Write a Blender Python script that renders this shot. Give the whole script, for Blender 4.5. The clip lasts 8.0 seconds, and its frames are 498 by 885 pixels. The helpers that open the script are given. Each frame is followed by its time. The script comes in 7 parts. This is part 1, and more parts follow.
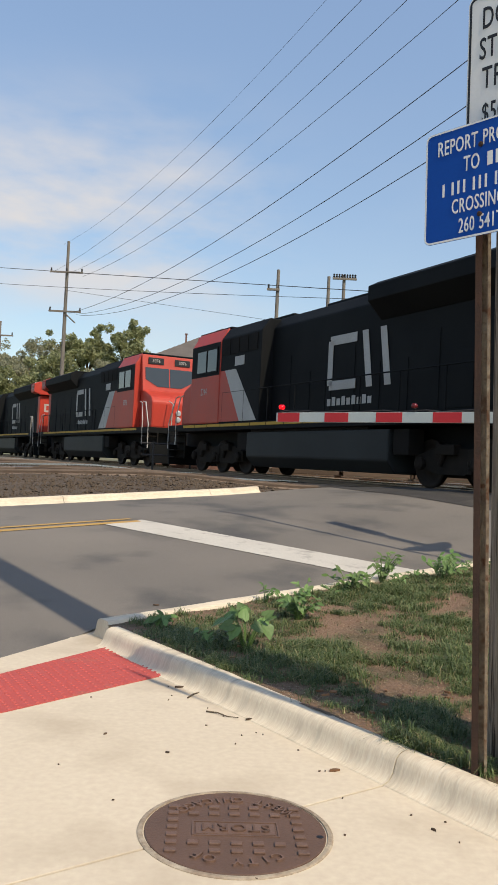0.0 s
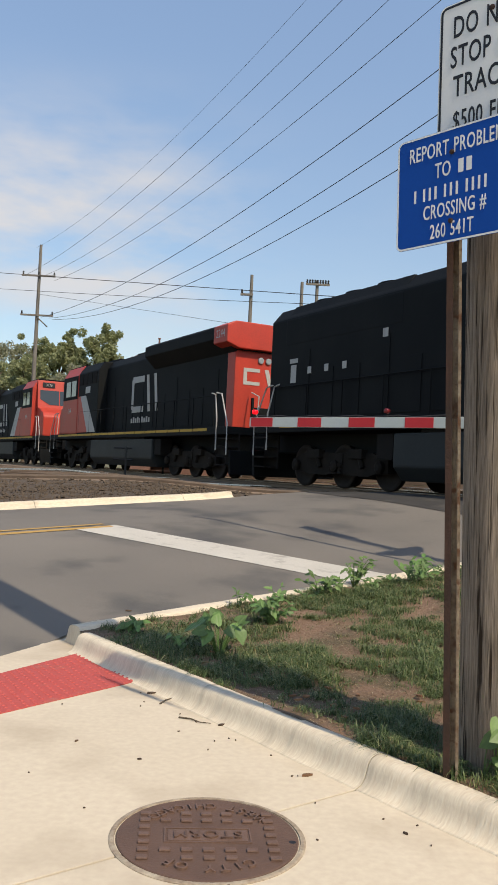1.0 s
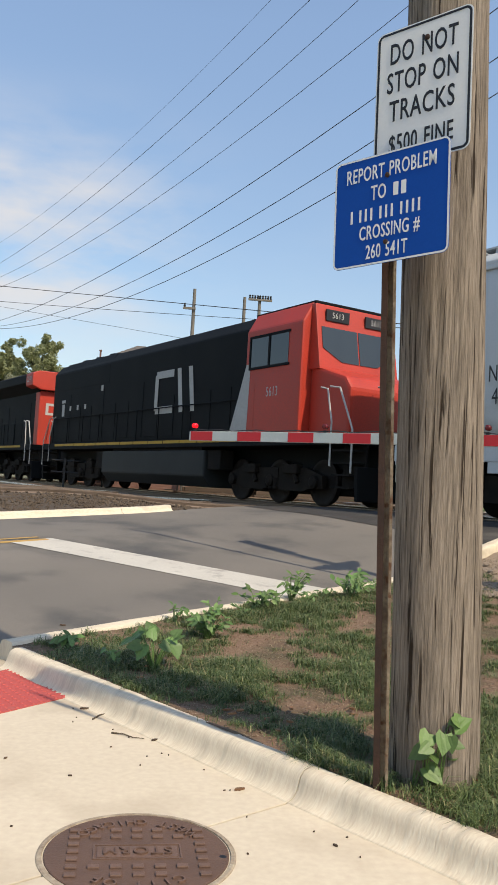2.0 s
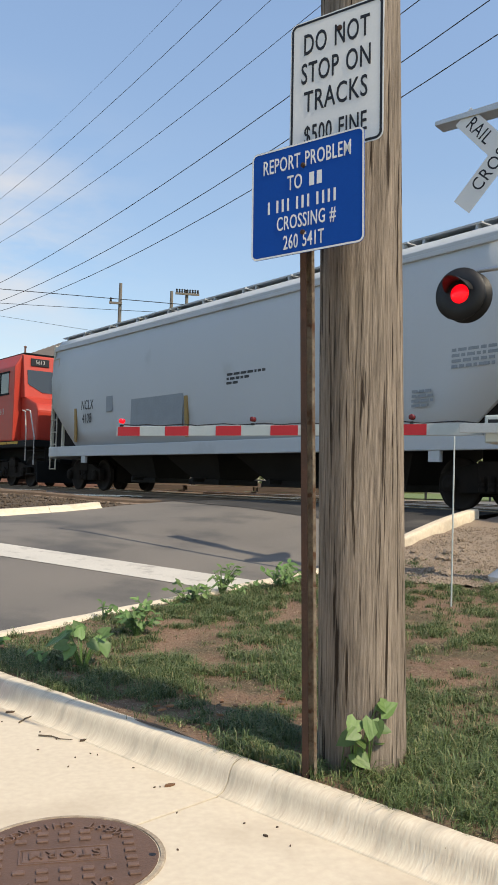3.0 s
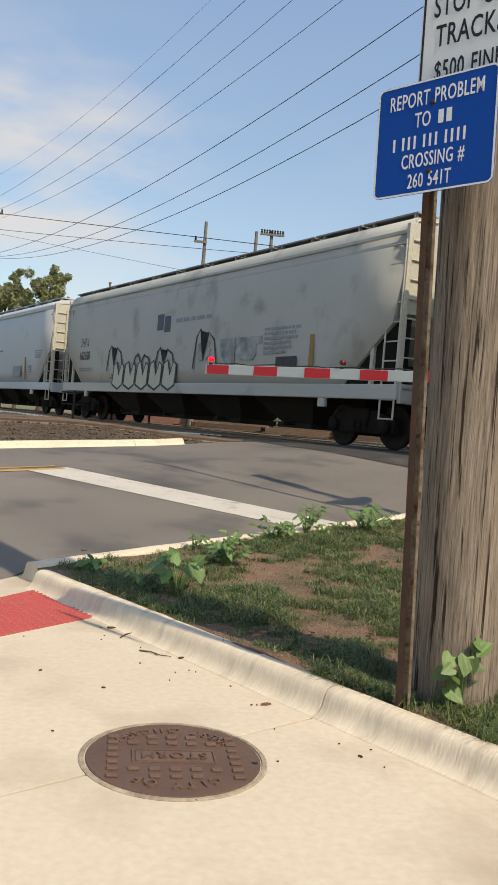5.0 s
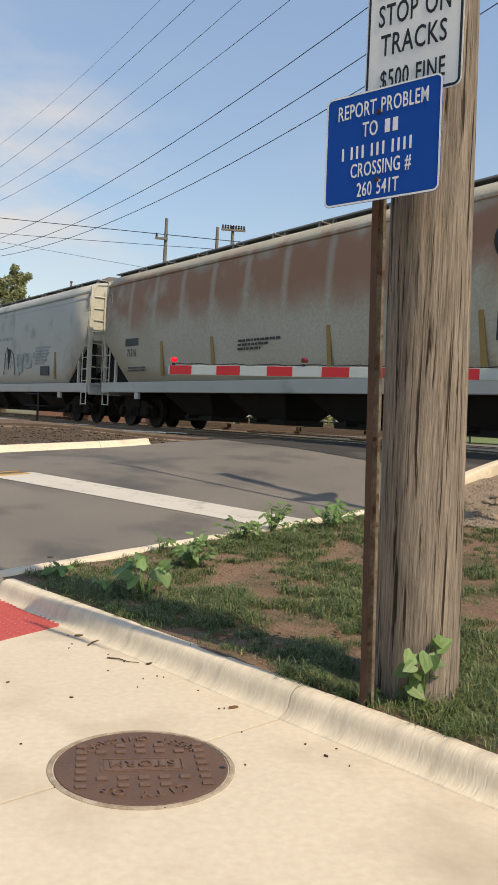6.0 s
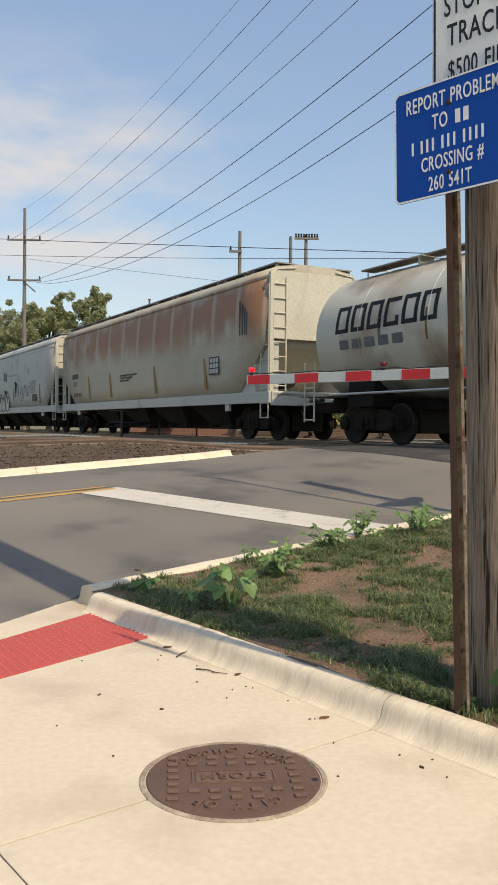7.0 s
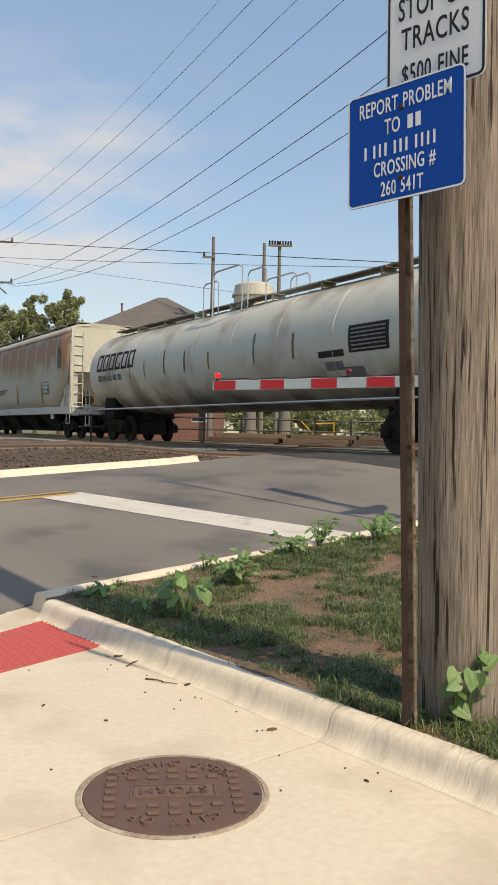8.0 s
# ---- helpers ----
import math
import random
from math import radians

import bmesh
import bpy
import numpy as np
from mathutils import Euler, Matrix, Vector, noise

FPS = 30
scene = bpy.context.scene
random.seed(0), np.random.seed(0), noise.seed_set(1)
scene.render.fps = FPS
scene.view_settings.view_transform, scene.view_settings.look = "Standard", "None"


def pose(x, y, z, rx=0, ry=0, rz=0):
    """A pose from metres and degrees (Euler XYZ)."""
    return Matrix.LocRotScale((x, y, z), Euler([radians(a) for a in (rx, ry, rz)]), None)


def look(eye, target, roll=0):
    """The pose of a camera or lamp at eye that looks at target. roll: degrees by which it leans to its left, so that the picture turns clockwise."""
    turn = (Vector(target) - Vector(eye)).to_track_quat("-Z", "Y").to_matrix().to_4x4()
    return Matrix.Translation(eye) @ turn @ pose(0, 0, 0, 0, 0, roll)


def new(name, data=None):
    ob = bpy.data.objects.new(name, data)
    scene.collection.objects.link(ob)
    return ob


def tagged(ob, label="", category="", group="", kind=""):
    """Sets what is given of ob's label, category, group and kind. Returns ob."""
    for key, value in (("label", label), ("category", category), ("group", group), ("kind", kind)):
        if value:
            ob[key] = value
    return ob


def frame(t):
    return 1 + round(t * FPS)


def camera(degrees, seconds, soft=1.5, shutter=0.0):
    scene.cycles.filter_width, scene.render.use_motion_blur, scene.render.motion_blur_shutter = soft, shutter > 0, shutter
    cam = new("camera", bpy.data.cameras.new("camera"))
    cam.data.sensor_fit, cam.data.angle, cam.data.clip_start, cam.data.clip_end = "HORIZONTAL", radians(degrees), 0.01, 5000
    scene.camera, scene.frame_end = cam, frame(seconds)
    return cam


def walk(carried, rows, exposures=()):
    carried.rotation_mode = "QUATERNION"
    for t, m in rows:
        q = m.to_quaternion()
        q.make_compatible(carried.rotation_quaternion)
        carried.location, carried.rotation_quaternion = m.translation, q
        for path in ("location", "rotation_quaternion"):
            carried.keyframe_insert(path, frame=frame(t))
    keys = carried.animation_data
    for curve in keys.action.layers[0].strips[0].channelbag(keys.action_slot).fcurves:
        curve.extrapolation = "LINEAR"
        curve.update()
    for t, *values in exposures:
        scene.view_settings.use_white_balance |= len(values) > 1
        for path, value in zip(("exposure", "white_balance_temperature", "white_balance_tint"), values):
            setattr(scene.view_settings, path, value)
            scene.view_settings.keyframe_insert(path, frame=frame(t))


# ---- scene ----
cam = camera(33.6, 8.0, 1.6)
PATH = [
    (0, (0.001, 0.017, 1.401), (-0.009, 2.016, 1.45), 2.8),
    (0.5, (-0.013, 0.027, 1.395), (-0.056, 2.026, 1.435), 2.7),
    (1, (0.003, 0.02, 1.4), (0.057, 2.018, 1.464), 2.8),
    (1.2, (-0.005, -0.006, 1.402), (0.089, 1.991, 1.479), 3.3),
    (2.5, (0.05, 0.007, 1.397), (0.325, 1.985, 1.506), 2.4),
    (3, (0.065, 0.018, 1.394), (0.425, 1.983, 1.493), 1.8),
    (3.5, (0.011, 0.042, 1.38), (0.331, 2.015, 1.446), 3.1),
    (4, (-0.093, 0.064, 1.37), (0.055, 2.058, 1.372), 5.4),
    (4.5, (-0.137, -0.005, 1.373), (-0.101, 1.994, 1.337), 4.5),
    (5, (-0.11, -0.046, 1.344), (0.081, 1.944, 1.298), 4.7),
    (5.2, (-0.069, -0.051, 1.357), (0.248, 1.923, 1.303), 4.4),
    (6.3, (-0.084, -0.101, 1.41), (0.129, 1.887, 1.359), 1.6),
    (6.5, (-0.079, -0.076, 1.396), (0.077, 1.917, 1.35), 0.6),
    (7, (-0.063, -0.054, 1.392), (0.008, 1.945, 1.355), 0.6),
    (7.5, (0.002, -0.035, 1.391), (0.073, 1.964, 1.378), 1.3),
    (8, (0.05, 0.008, 1.393), (0.186, 2.003, 1.372), 1.3),
]
walk(cam, [(t, look(eye, target, roll)) for t, eye, target, roll in PATH], [(0, 0.44, 7450, 10), (1.2, 0.44, 7450, 10), (2.5, 0.58, 7350, 9), (3.2, 0.58, 7350, 9), (4, 0.48, 7600, 10), (8, 0.46, 7850, 10)])

# ---- plan ----
NX, NY = 0.891, 0.454            # across the railway, away from the viewer
DX, DY = -0.454, 0.891           # along the railway, the way the train runs
AX, AY = 0.766, 0.643            # along the road, up to the crossing
BX, BY = -0.643, 0.766           # across the road
CX0, CY0 = -1.1, 6.5             # street corner
EX, EY = 0.587, -0.809           # along the sidewalk kerb
FX, FY = -0.809, -0.587          # from that kerb out over the sidewalk
KX, KY = 0.66, 3.72              # joint in the kerb
RAIL_Z, TRACK_S = 1.04, 13.12
FAR_B = 6.6


def smooth(x, a, b):
    t = min(max((x - a) / (b - a), 0.0), 1.0)
    return t * t * (3 - 2 * t)


def road_z(x, y):
    a = (x - CX0) * AX + (y - CY0) * AY
    b = (x - CX0) * BX + (y - CY0) * BY
    s = x * NX + y * NY
    b = min(max(b, 0.0), 10.0)
    cross = 0.098 * b if b < 4 else 0.392 + 0.02 * (b - 4)
    z = 0.052 * min(max(a, -2.5), 9.0) + cross
    return z + (1.01 - z) * smooth(s, 6.5, 12.0)


def verge_z(x, y):
    a = (x - CX0) * AX + (y - CY0) * AY
    s = x * NX + y * NY
    z = 0.12 + 0.052 * min(max(a, 0.0), 9.0)
    z += (0.98 - z) * smooth(s, 7.0, 12.5)
    return z + 0.022 * noise.noise((x * 1.7, y * 1.7, 0)) + 0.012 * noise.noise((x * 6, y * 6, 3))


def ab(a, b):
    return CX0 + a * AX + b * BX, CY0 + a * AY + b * BY


def ef(e, f):
    return KX + e * EX + f * FX, KY + e * EY + f * FY


def su(s, u):
    return s * NX + u * DX, s * NY + u * DY


# ---- light ----
SUN_AZ, SUN_EL = 141.5, 50.0
world = bpy.data.worlds.new("sky")
scene.world = world
world.use_nodes = True
wn, wl = world.node_tree.nodes, world.node_tree.links
wn.clear()
w_out = wn.new("ShaderNodeOutputWorld")
w_bg = wn.new("ShaderNodeBackground")
w_sky = wn.new("ShaderNodeTexSky")
w_sky.sky_type, w_sky.sun_disc = "NISHITA", False
w_sky.sun_elevation, w_sky.sun_rotation = radians(SUN_EL), radians(SUN_AZ)
w_sky.air_density, w_sky.dust_density, w_sky.ozone_density = 1.0, 0.6, 2.1
w_bg.inputs["Strength"].default_value = 0.132
w_co = wn.new("ShaderNodeTexCoord")
w_map = wn.new("ShaderNodeMapping")
w_map.inputs["Scale"].default_value = (3.2, 3.2, 9.0)
w_map.inputs["Location"].default_value = (0.35, 0.1, 0.4)
w_noise = wn.new("ShaderNodeTexNoise")
w_noise.inputs["Scale"].default_value, w_noise.inputs["Detail"].default_value = 1.3, 7
w_noise.inputs["Roughness"].default_value = 0.52
w_ramp = wn.new("ShaderNodeValToRGB")
w_ramp.color_ramp.elements[0].position, w_ramp.color_ramp.elements[1].position = 0.43, 0.62
w_sep = wn.new("ShaderNodeSeparateXYZ")
w_low = wn.new("ShaderNodeMapRange")
w_low.interpolation_type = "SMOOTHSTEP"
for k, v in (("From Min", 0.46), ("From Max", 0.28), ("To Min", 0.0), ("To Max", 1.0)):
    w_low.inputs[k].default_value = v
w_mul = wn.new("ShaderNodeMath")
w_mul.operation = "MULTIPLY"
w_mix = wn.new("ShaderNodeMixRGB")
w_mix.inputs["Color2"].default_value = (4.0, 4.1, 4.5, 1)
w_far = wn.new("ShaderNodeVectorMath")
w_far.operation = "DISTANCE"
w_far.inputs[1].default_value = (-0.20, 0.94, 0.27)
w_bank = wn.new("ShaderNodeMapRange")
w_bank.interpolation_type = "SMOOTHSTEP"
for k, v in (("From Min", 0.30), ("From Max", 0.06), ("To Min", 0.04), ("To Max", 0.9)):
    w_bank.inputs[k].default_value = v
w_floor = wn.new("ShaderNodeMapRange")
w_floor.interpolation_type = "SMOOTHSTEP"
for k, v in (("From Min", 0.13), ("From Max", 0.23), ("To Min", 0.35), ("To Max", 1.0)):
    w_floor.inputs[k].default_value = v
w_mul2 = wn.new("ShaderNodeMath")
w_mul2.operation = "MULTIPLY"
w_mul3 = wn.new("ShaderNodeMath")
w_mul3.operation = "MULTIPLY"
wl.new(w_co.outputs["Generated"], w_map.inputs["Vector"])
wl.new(w_map.outputs["Vector"], w_noise.inputs["Vector"])
wl.new(w_noise.outputs["Fac"], w_ramp.inputs["Fac"])
wl.new(w_co.outputs["Generated"], w_sep.inputs["Vector"])
wl.new(w_sep.outputs["Z"], w_low.inputs["Value"])
wl.new(w_ramp.outputs["Color"], w_mul.inputs[0])
wl.new(w_low.outputs["Result"], w_mul.inputs[1])
wl.new(w_co.outputs["Generated"], w_far.inputs[0])
wl.new(w_far.outputs["Value"], w_bank.inputs["Value"])
wl.new(w_sep.outputs["Z"], w_floor.inputs["Value"])
wl.new(w_mul.outputs["Value"], w_mul2.inputs[0])
wl.new(w_bank.outputs["Result"], w_mul2.inputs[1])
wl.new(w_mul2.outputs["Value"], w_mul3.inputs[0])
wl.new(w_floor.outputs["Result"], w_mul3.inputs[1])
wl.new(w_mul3.outputs["Value"], w_mix.inputs["Fac"])
# the haze near the ground is a little duller than a clear sky's
w_grad = wn.new("ShaderNodeMapRange")
for k, v in (("From Min", 0.0), ("From Max", 0.5), ("To Min", 0.72), ("To Max", 1.28)):
    w_grad.inputs[k].default_value = v
w_dim = wn.new("ShaderNodeVectorMath")
w_dim.operation = "SCALE"
wl.new(w_sep.outputs["Z"], w_grad.inputs["Value"])
wl.new(w_sky.outputs["Color"], w_dim.inputs[0])
wl.new(w_grad.outputs["Result"], w_dim.inputs["Scale"])
wl.new(w_dim.outputs["Vector"], w_mix.inputs["Color1"])
wl.new(w_mix.outputs["Color"], w_bg.inputs["Color"])
wl.new(w_bg.outputs["Background"], w_out.inputs["Surface"])

sun = new("sun", bpy.data.lights.new("sun", "SUN"))
sun.data.energy, sun.data.angle, sun.data.color = 3.0, radians(0.55), (1.0, 0.92, 0.80)
_az, _el = radians(SUN_AZ), radians(SUN_EL)
sun.matrix_world = look((0, 0, 30), (-math.sin(_az) * math.cos(_el), -math.cos(_az) * math.cos(_el), 30 - math.sin(_el)))


# ---- materials ----
def lin(c):
    return (c[0], c[1], c[2], 1.0)


def surface(name, base, second=None, big=1.2, fine=30.0, rough=0.8, bump=0.15, metal=0.0, amount=0.5, speck=None, stretch=(1, 1, 1), spec=0.4, vary=0.0, stain=None, stain_scale=0.6, stain_at=(0.55, 0.7), bump_dist=0.01, turn=None):
    """Paint, stone, wood or soil: two scales of colour change, an optional stain, and relief."""
    m = bpy.data.materials.new(name)
    m.use_nodes = True
    nt = m.node_tree
    p = nt.nodes["Principled BSDF"]
    second = second or tuple(0.72 * v for v in base)
    co = nt.nodes.new("ShaderNodeTexCoord")
    mp = nt.nodes.new("ShaderNodeMapping")
    if turn is None:
        mp.inputs["Scale"].default_value = stretch
    else:
        mp.vector_type = "TEXTURE"
        mp.inputs["Rotation"].default_value = (0, 0, radians(turn))
        mp.inputs["Scale"].default_value = tuple(1 / v for v in stretch)
    nt.links.new(co.outputs["Object"], mp.inputs["Vector"])
    n1 = nt.nodes.new("ShaderNodeTexNoise")
    n1.inputs["Scale"].default_value, n1.inputs["Detail"].default_value = big, 6
    n2 = nt.nodes.new("ShaderNodeTexNoise")
    n2.inputs["Scale"].default_value, n2.inputs["Detail"].default_value = fine, 5
    for nn in (n1, n2):
        nt.links.new(mp.outputs["Vector"], nn.inputs["Vector"])
    r1 = nt.nodes.new("ShaderNodeMapRange")
    for k, v in (("From Min", 0.3), ("From Max", 0.7), ("To Max", amount)):
        r1.inputs[k].default_value = v
    nt.links.new(n1.outputs["Fac"], r1.inputs["Value"])
    mx = nt.nodes.new("ShaderNodeMixRGB")
    mx.inputs["Color1"].default_value, mx.inputs["Color2"].default_value = lin(base), lin(second)
    nt.links.new(r1.outputs["Result"], mx.inputs["Fac"])
    last = mx.outputs["Color"]
    fx = nt.nodes.new("ShaderNodeMixRGB")
    fx.blend_type = "OVERLAY"
    fx.inputs["Fac"].default_value = amount * 0.5
    nt.links.new(last, fx.inputs["Color1"])
    nt.links.new(n2.outputs["Fac"], fx.inputs["Color2"])
    last = fx.outputs["Color"]
    if stain:
        n3 = nt.nodes.new("ShaderNodeTexNoise")
        n3.inputs["Scale"].default_value, n3.inputs["Detail"].default_value = stain_scale, 8
        nt.links.new(mp.outputs["Vector"], n3.inputs["Vector"])
        r3 = nt.nodes.new("ShaderNodeMapRange")
        r3.inputs["From Min"].default_value, r3.inputs["From Max"].default_value = stain_at
        nt.links.new(n3.outputs["Fac"], r3.inputs["Value"])
        sx = nt.nodes.new("ShaderNodeMixRGB")
        sx.inputs["Color2"].default_value = lin(stain)
        nt.links.new(last, sx.inputs["Color1"])
        nt.links.new(r3.outputs["Result"], sx.inputs["Fac"])
        last = sx.outputs["Color"]
    if vary:
        oi = nt.nodes.new("ShaderNodeObjectInfo")
        hs = nt.nodes.new("ShaderNodeHueSaturation")
        rv = nt.nodes.new("ShaderNodeMapRange")
        rv.inputs["To Min"].default_value, rv.inputs["To Max"].default_value = 1 - vary, 1 + vary
        nt.links.new(oi.outputs["Random"], rv.inputs["Value"])
        nt.links.new(rv.outputs["Result"], hs.inputs["Value"])
        nt.links.new(last, hs.inputs["Color"])
        last = hs.outputs["Color"]
    nt.links.new(last, p.inputs["Base Color"])
    rr = nt.nodes.new("ShaderNodeMapRange")
    rr.inputs["To Min"].default_value, rr.inputs["To Max"].default_value = max(rough - 0.12, 0.05), min(rough + 0.12, 1)
    nt.links.new(n2.outputs["Fac"], rr.inputs["Value"])
    nt.links.new(rr.outputs["Result"], p.inputs["Roughness"])
    p.inputs["Metallic"].default_value = metal
    p.inputs["Specular IOR Level"].default_value = spec
    bp = nt.nodes.new("ShaderNodeBump")
    bp.inputs["Strength"].default_value, bp.inputs["Distance"].default_value = bump, bump_dist
    nt.links.new(n2.outputs["Fac"], bp.inputs["Height"])
    nt.links.new(bp.outputs["Normal"], p.inputs["Normal"])
    return m


def glow(name, color, strength):
    m = bpy.data.materials.new(name)
    m.use_nodes = True
    p = m.node_tree.nodes["Principled BSDF"]
    p.inputs["Base Color"].default_value = lin(color)
    p.inputs["Emission Color"].default_value = lin(color)
    p.inputs["Emission Strength"].default_value = strength
    p.inputs["Roughness"].default_value = 0.25
    return m


M = {}
M["concrete"] = surface("pale_concrete", (0.59, 0.505, 0.385), (0.49, 0.415, 0.31), 0.9, 28, 0.85, 0.015, stain=(0.36, 0.285, 0.205), stain_scale=1.3, stain_at=(0.50, 0.80), amount=0.36)
M["kerb"] = surface("weathered_kerb_concrete", (0.68, 0.585, 0.445), (0.52, 0.445, 0.335), 1.6, 24, 0.9, 0.3, stain=(0.36, 0.31, 0.24), stain_scale=2.2, stain_at=(0.57, 0.8), amount=0.7, stretch=(4.5, 0.7, 0.7), turn=-54)
M["asphalt"] = surface("worn_asphalt", (0.180, 0.160, 0.136), (0.120, 0.109, 0.096), 0.45, 110, 0.86, 0.3, stain=(0.075, 0.072, 0.068), stain_scale=0.9, stain_at=(0.52, 0.72), amount=0.9)
M["road_white"] = surface("worn_white_line", (0.52, 0.49, 0.43), (0.40, 0.375, 0.33), 1.5, 60, 0.75, 0.2, stain=(0.24, 0.22, 0.195), stain_scale=5, stain_at=(0.56, 0.78))
M["road_yellow"] = surface("worn_yellow_line", (0.46, 0.27, 0.07), (0.33, 0.21, 0.07), 2, 60, 0.7, 0.15)
M["red_panel"] = surface("red_tactile_panel", (0.45, 0.075, 0.062), (0.37, 0.07, 0.06), 2.5, 60, 0.7, 0.1, stain=(0.30, 0.12, 0.09), stain_scale=4, stain_at=(0.6, 0.8), amount=0.4)
M["soil"] = surface("dry_soil", (0.215, 0.132, 0.085), (0.105, 0.066, 0.040), 2.6, 34, 0.95, 1.0, stain=(0.105, 0.08, 0.045), stain_scale=2.4, stain_at=(0.48, 0.62), bump_dist=0.03)
M["ground"] = surface("far_ground", (0.12, 0.12, 0.06), (0.20, 0.16, 0.10), 0.05, 3, 0.95, 0.3)
M["dirt"] = surface("dark_ballast_dirt", (0.092, 0.066, 0.044), (0.042, 0.031, 0.022), 0.8, 22, 0.95, 0.8, stain=(0.11, 0.082, 0.057), stain_scale=1.2, stain_at=(0.58, 0.7), bump_dist=0.03)
M["gravel"] = surface("pale_gravel", (0.30, 0.232, 0.170), (0.17, 0.125, 0.09), 2.5, 40, 0.95, 0.9, bump_dist=0.03)
M["iron"] = surface("rusty_cast_iron", (0.135, 0.078, 0.054), (0.09, 0.054, 0.039), 5, 90, 0.6, 0.25, metal=0.1, amount=0.6)
M["iron_worn"] = surface("worn_cast_iron", (0.165, 0.098, 0.070), (0.11, 0.066, 0.047), 9, 90, 0.5, 0.2, metal=0.1, amount=0.6)
M["steel_rust"] = surface("rusty_steel", (0.062, 0.030, 0.020), (0.026, 0.018, 0.014), 9, 70, 0.75, 0.4, metal=0.3, amount=0.9)
M["galv_rust"] = surface("galvanised_with_rust", (0.33, 0.27, 0.19), (0.13, 0.07, 0.04), 14, 70, 0.6, 0.3, metal=0.4, amount=0.9, stain=(0.13, 0.06, 0.03), stain_scale=18, stain_at=(0.55, 0.65))
M["galv_ring"] = surface("worn_iron_ring", (0.46, 0.39, 0.29), (0.22, 0.15, 0.10), 12, 70, 0.7, 0.4, metal=0.2, amount=0.9)
M["rail"] = surface("rail_steel", (0.17, 0.12, 0.09), (0.10, 0.07, 0.05), 3, 40, 0.5, 0.2, metal=0.6)
M["rail_top"] = surface("polished_rail", (0.45, 0.44, 0.42), (0.36, 0.34, 0.32), 3, 40, 0.28, 0.05, metal=0.9)
M["sign_white"] = surface("white_sign_sheet", (0.70, 0.70, 0.68), (0.62, 0.62, 0.60), 3, 80, 0.45, 0.03, amount=0.25)
M["sign_blue"] = surface("blue_sign_sheet", (0.002, 0.060, 0.31), (0.003, 0.066, 0.29), 3, 80, 0.5, 0.03, amount=0.2, spec=0.12)
M["sign_black"] = surface("black_sign_ink", (0.012, 0.012, 0.014), None, 5, 80, 0.5, 0.02, amount=0.2)
M["alu"] = surface("bare_aluminium", (0.55, 0.55, 0.54), (0.42, 0.42, 0.41), 8, 80, 0.45, 0.1, metal=0.7)
M["gate_red"] = surface("gate_red_sheet", (0.52, 0.022, 0.03), None, 5, 80, 0.42, 0.03, amount=0.2)
M["gate_white"] = surface("gate_white_sheet", (0.47, 0.51, 0.49), None, 5, 80, 0.45, 0.03, amount=0.25)
M["black_paint"] = surface("black_signal_paint", (0.012, 0.012, 0.013), (0.02, 0.02, 0.02), 8, 60, 0.5, 0.05)
M["lamp_on"] = glow("lit_red_lens", (0.85, 0.004, 0.012), 1.0)
M["lamp_off"] = surface("unlit_red_lens", (0.14, 0.012, 0.015), None, 5, 60, 0.2, 0.02, amount=0.2)
M["leaf"] = surface("weed_leaf", (0.10, 0.20, 0.035), (0.15, 0.26, 0.06), 6, 60, 0.55, 0.2, vary=0.25)
M["bark"] = surface("bark", (0.10, 0.075, 0.05), None, 6, 30, 0.95, 0.6, stretch=(1, 1, 0.2))
M["wire"] = surface("dark_cable", (0.03, 0.03, 0.033), None, 5, 40, 0.6, 0.05)
M["far_wood"] = surface("grey_pole_wood", (0.185, 0.165, 0.14), (0.13, 0.115, 0.10), 3, 30, 0.9, 0.3, stretch=(1, 1, 0.1))


# ---- mesh helpers ----
def part(name, bm, material, parent=None, label="", smooth_shade=False):
    me = bpy.data.meshes.new(name)
    bm.normal_update()
    bm.to_mesh(me)
    bm.free()
    if smooth_shade:
        for poly in me.polygons:
            poly.use_smooth = True
    for m in material if isinstance(material, (list, tuple)) else (material,):
        me.materials.append(m)
    ob = new(name, me)
    ob.parent = parent
    if label:
        ob["label"] = label
    return ob


def thing(name, label, category, m=None, group="", kind=""):
    ob = new(name)
    ob.empty_display_size = 0.2
    if m is not None:
        ob.matrix_world = m
    return tagged(ob, label, category, group, kind)


def box(bm, x0, x1, y0, y1, z0, z1, bev=0.0, m=None):
    before = len(bm.verts)
    vs = [bm.verts.new(p) for p in ((x0, y0, z0), (x1, y0, z0), (x1, y1, z0), (x0, y1, z0), (x0, y0, z1), (x1, y0, z1), (x1, y1, z1), (x0, y1, z1))]
    fs = [bm.faces.new([vs[i] for i in q]) for q in ((0, 3, 2, 1), (4, 5, 6, 7), (0, 1, 5, 4), (1, 2, 6, 5), (2, 3, 7, 6), (3, 0, 4, 7))]
    if bev:
        es = list({e for f in fs for e in f.edges})
        made = bmesh.ops.bevel(bm, geom=es, offset=bev, segments=2, profile=0.6, affect="EDGES")
    if m is not None:
        bm.verts.ensure_lookup_table()
        bmesh.ops.transform(bm, matrix=m, verts=bm.verts[before:])
    return bm


